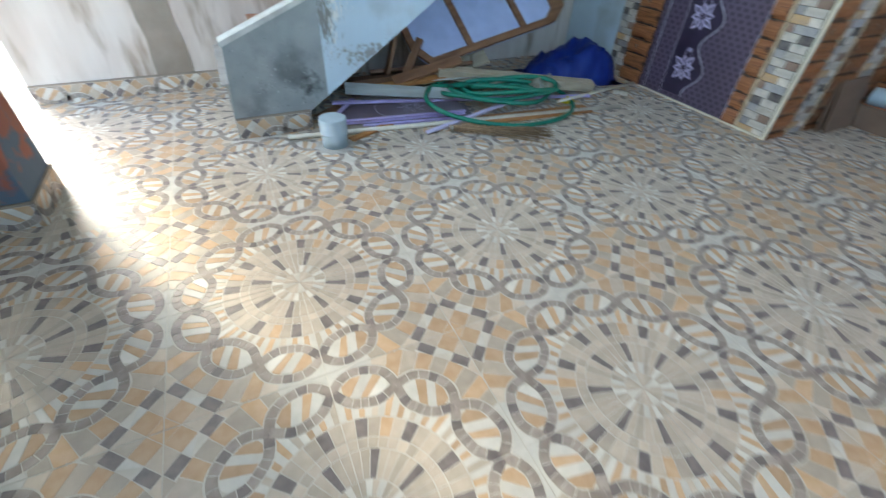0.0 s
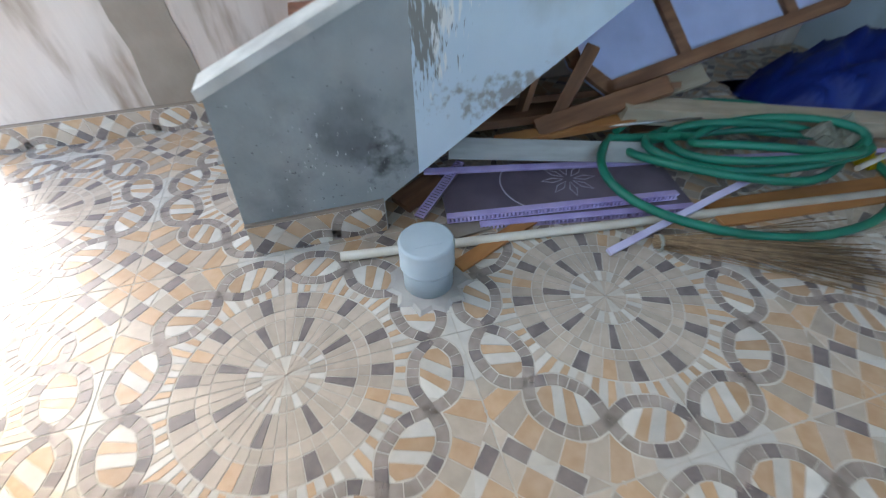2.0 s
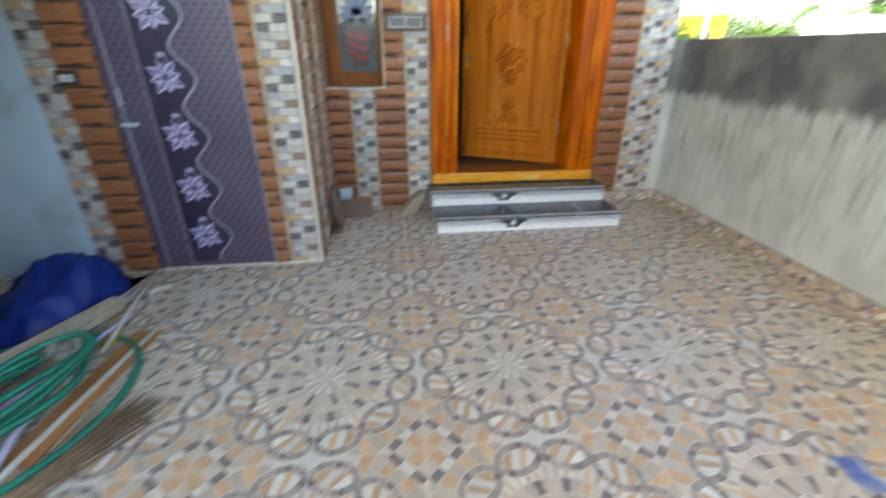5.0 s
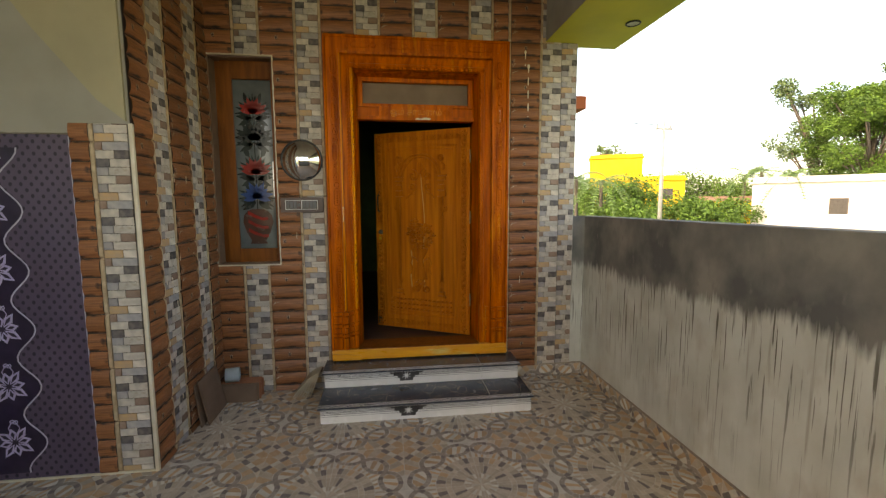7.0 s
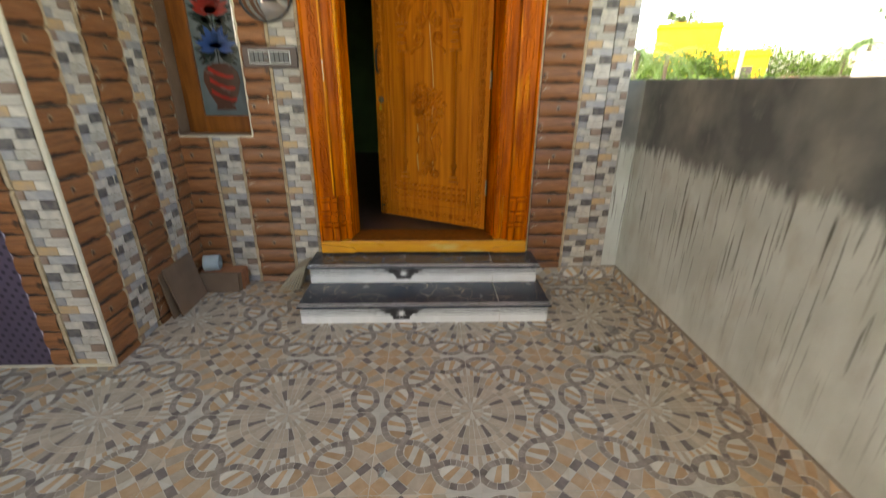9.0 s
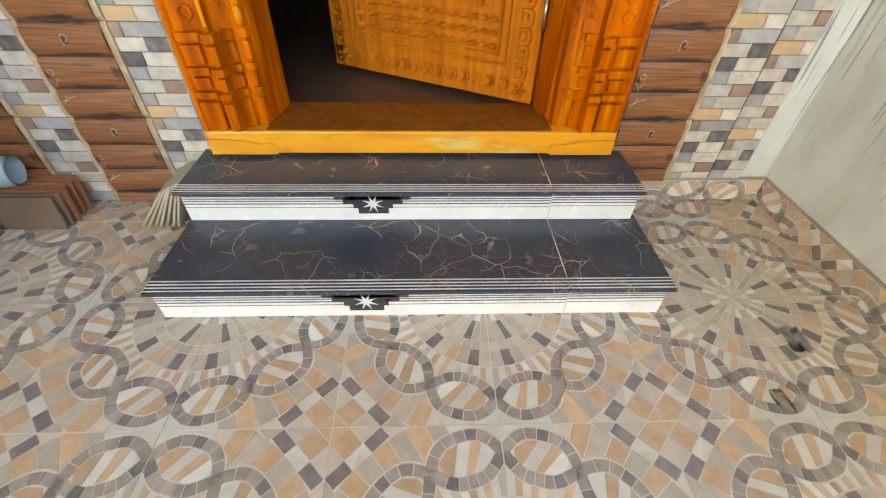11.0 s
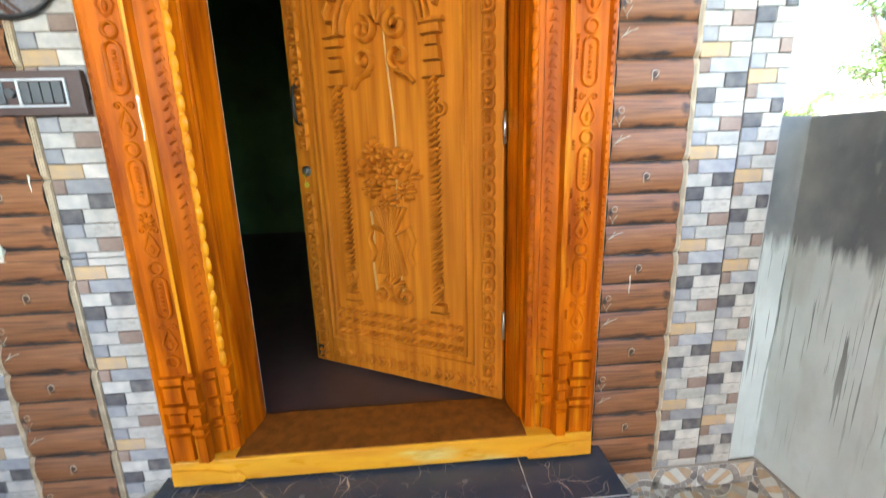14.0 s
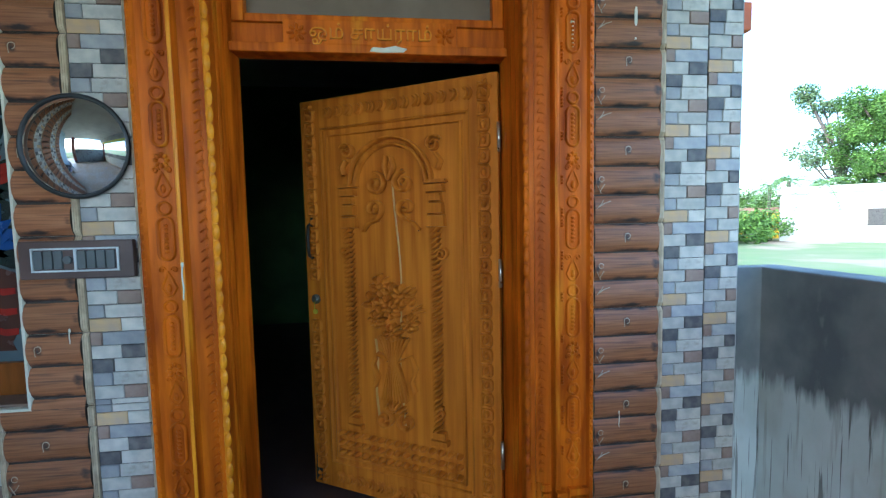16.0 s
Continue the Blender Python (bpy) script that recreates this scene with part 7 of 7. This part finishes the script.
for r_, (split_, left_, right_) in enumerate(COURSES):
    v0 = TH * r_ / 7
    for a, b, mi in ((0.0, split_, left_), (split_, 1.0, right_)):
        BRICKS.append((0.312 + 0.178 * a, 0.312 + 0.178 * b, v0, v0 + TH / 7, mi, layout.uniform(0.006, 0.0095)))
facade_cache = {}


def facade_mesh(c0, c1, d0, d1):
    """One wall tile, cut to the part c0..c1 across and d0..d1 up."""
    key = tuple(round(q, 3) for q in (c0, c1, d0, d1))
    if key in facade_cache:
        return facade_cache[key]
    bm = bmesh.new()
    g = 0.0008

    def cut(u0, u1, v0, v1):
        q = max(u0, c0 + g), min(u1, c1 - g), max(v0, d0 + g), min(v1, d1 - g)
        return q if q[1] - q[0] > 0.003 and q[3] - q[2] > 0.003 else None
    box(bm, c0 + g, c1 - g, d0 + g, d1 - g, 0.0, 0.003)
    for s in (0.0, 0.290):
        for k in range(3):
            q = cut(s + 0.007 * k, s + 0.007 * k + 0.0062, 0, TH)
            if q:
                prism(bm, [(q[0], q[2]), (q[1], q[2]), (q[1], q[3]), (q[0], q[3])], 0.003, 0.0135, 2, None, 0.0 + 0.10)
    for k in range(3):
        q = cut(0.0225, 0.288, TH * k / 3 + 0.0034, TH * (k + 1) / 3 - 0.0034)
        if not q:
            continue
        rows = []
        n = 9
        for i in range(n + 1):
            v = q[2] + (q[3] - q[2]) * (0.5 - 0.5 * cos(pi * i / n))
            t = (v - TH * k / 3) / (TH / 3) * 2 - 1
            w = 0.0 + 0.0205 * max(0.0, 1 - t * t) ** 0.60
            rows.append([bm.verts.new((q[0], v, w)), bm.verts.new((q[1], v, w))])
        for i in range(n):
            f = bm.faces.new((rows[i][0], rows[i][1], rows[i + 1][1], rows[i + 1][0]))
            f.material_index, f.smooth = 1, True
    for u0, u1, v0, v1, mi, h in BRICKS:
        q = cut(u0 + 0.0007, u1 - 0.0007, v0 + 0.0007, v1 - 0.0007)
        if q:
            e = 0.0022
            lo = [(q[0], q[2]), (q[1], q[2]), (q[1], q[3]), (q[0], q[3])]
            hi = [(q[0] + e, q[2] + e), (q[1] - e, q[2] + e), (q[1] - e, q[3] - e), (q[0] + e, q[3] - e)]
            L_ = [bm.verts.new((*p, 0.004)) for p in lo]
            H_ = [bm.verts.new((*p, h + layout.uniform(-0.001, 0.001))) for p in hi]
            bm.faces.new(H_).material_index = mi
            for i in range(4):
                bm.faces.new((L_[i - 1], L_[i], H_[i], H_[i - 1])).material_index = mi
    # printed marks: a ring on the upper log, a forked twig on the middle one, strokes on the lower one
    marks = ((0.155, 0.279, [arc((0.155, 0.286), 0.011, -90, 180, 9), [(0.144, 0.286), (0.146, 0.262)]]),
             (0.042, 0.150, [arc((0.048, 0.172), 0.010, 0, 340, 10), [(0.030, 0.150), (0.042, 0.126), (0.060, 0.152)], [(0.042, 0.126), (0.046, 0.118)]]),
             (0.060, 0.075, [[(0.030, 0.060), (0.048, 0.078), (0.056, 0.092)], [(0.038, 0.066), (0.060, 0.080), (0.085, 0.088)]]))
    for mu, mv, lines in marks:
        if c0 + 0.035 < mu < c1 - 0.035 and d0 + 0.03 < mv < d1 - 0.03:
            for pts in lines:
                ridge(bm, pts, 0.0034, 0.0022, 0.0190, 8)
    me = bpy.data.meshes.new("facade_tile")
    bm.to_mesh(me)
    bm.free()
    for m in FACADE_MATS:
        me.materials.append(m)
    facade_cache[key] = me
    return me


def facade(parent, m, u0, u1, v0, v1, us, vs, keep=lambda a, b, c, d: [(a, b, c, d)]):
    """Covers u0..u1, v0..v1 of a wall with tiles whose grid starts at us, vs; keep() cuts a tile round openings."""
    i = math.floor((u0 - us) / TW)
    while us + i * TW < u1 - 0.003:
        j = math.floor((v0 - vs) / TH)
        while vs + j * TH < v1 - 0.003:
            a, b = max(u0, us + i * TW), min(u1, us + (i + 1) * TW)
            c, d = max(v0, vs + j * TH), min(v1, vs + (j + 1) * TH)
            for a2, b2, c2, d2 in keep(a, b, c, d):
                if b2 - a2 > 0.006 and d2 - c2 > 0.006:
                    ob = new("wall_tile", facade_mesh(a2 - us - i * TW, b2 - us - i * TW, c2 - vs - j * TH, d2 - vs - j * TH))
                    ob.parent = parent
                    ob.matrix_basis = m @ Matrix.Translation((us + i * TW, vs + j * TH, 0))
            j += 1
        i += 1


def minus(hu0, hu1, hv0, hv1):
    def cut(a, b, c, d):
        out = []
        if a >= hu1 or b <= hu0 or c >= hv1 or d <= hv0:
            return [(a, b, c, d)]
        if c < hv0:
            out.append((a, b, c, hv0))
            c = hv0
        if d > hv1:
            out.append((a, b, hv1, d))
            d = hv1
        if a < hu0:
            out.append((a, hu0, c, d))
        if b > hu1:
            out.append((hu1, b, c, d))
        return out
    return cut


fac = empty("wall_facade_front", "house front clad in log and brick patterned tiles", "wall", kind="structure")
MW = wall_plane(x=XW)
CV = 0.0483
win_cut = minus(-WY1 - 0.02, -WY0 + 0.006, WZ0 - 0.006, WZ1 + 0.006)
facade(fac, MW, -YS, -FRAME_L, 0.0, CEIL - 0.002, -0.735 - TW * 2, CV, win_cut)
facade(fac, MW, -FRAME_L, -FRAME_R, FRAME_T, CEIL - 0.002, -0.735, CV)
facade(fac, MW, -FRAME_R, 1.205, 0.106, CEIL - 0.002, 0.893, CV)
facade(fac, MW, 1.205, 1.385, 0.106, CEIL - 0.002, 1.205 - 0.312, CV)
facade(fac, MW, 1.385, -HOUSE_EDGE, 0.106, CEIL - 0.002, 1.385 - 0.312, CV - 0.085)
fac2 = empty("wall_facade_side", "closet side clad in log and brick patterned tiles", "wall", kind="structure")
facade(fac2, wall_plane(y=YS), XP, XW, 0.0, CEIL - 0.002, XP - 0.09, 0.04)
fac3 = empty("wall_facade_closet", "closet front clad in log and brick tiles beside the purple door", "wall", kind="structure")
MC = wall_plane(x=XP)
facade(fac3, MC, -1.958, -1.656, 0.012, 2.11, -1.656 - TW, -0.002)
facade(fac3, MC, -2.985, -2.758, 0.0, 2.11, -2.985 - 0.06, -0.002)
facade(fac3, MC, -3.148, -2.985, 0.0, 2.11, -3.148 - 0.318, -0.05)
bm = bmesh.new()
box(bm, 0, 0.012, -0.062, 0.062, -0.045, 0.045, bevel=0.003)
for k in range(2):
    box(bm, -0.006, 0.0, -0.036 + 0.04 * k, -0.004 + 0.04 * k, -0.02, 0.02, 1, 0.002)
ob = tagged(part("switch_plate", bm, [m_switchwood, m_switchframe]), "small dark switch plate on the closet tiles", "switch")
ob.location = (XP - 0.034, 2.935, 1.28)

# ---------- floor tiles ----------
bm = bmesh.new()
box(bm, 0.0004, TILE - 0.0004, 0.0004, TILE - 0.0004, -0.001, 0.0)
for pts, mi in MOSAIC:
    prism(bm, pts, 0.0, 0.0012, mi)
tile_mesh = bpy.data.meshes.new("floor_tile")
bm.to_mesh(tile_mesh)
bm.free()
for m in FLOOR_MATS:
    tile_mesh.materials.append(m)
floor_ob = bpy.data.objects["floor"]
for i in range(-2, 6):
    for j in range(-2, 6):
        for q, (sx, sy) in enumerate(((1, 1), (-1, 1), (-1, -1), (1, -1))):
            x, y = CX + CELL * i, CY + CELL * j
            if not (-1.02 < x + sx * TILE / 2 < 4.75 and -1.70 < y + sy * TILE / 2 < 3.95):
                continue
            ob = new("floor_tile", tile_mesh)
            ob.parent = floor_ob
            ob.matrix_basis = Matrix.Translation((x, y, 0)) @ pose(0, 0, 0, 0, 0, 90 * q)
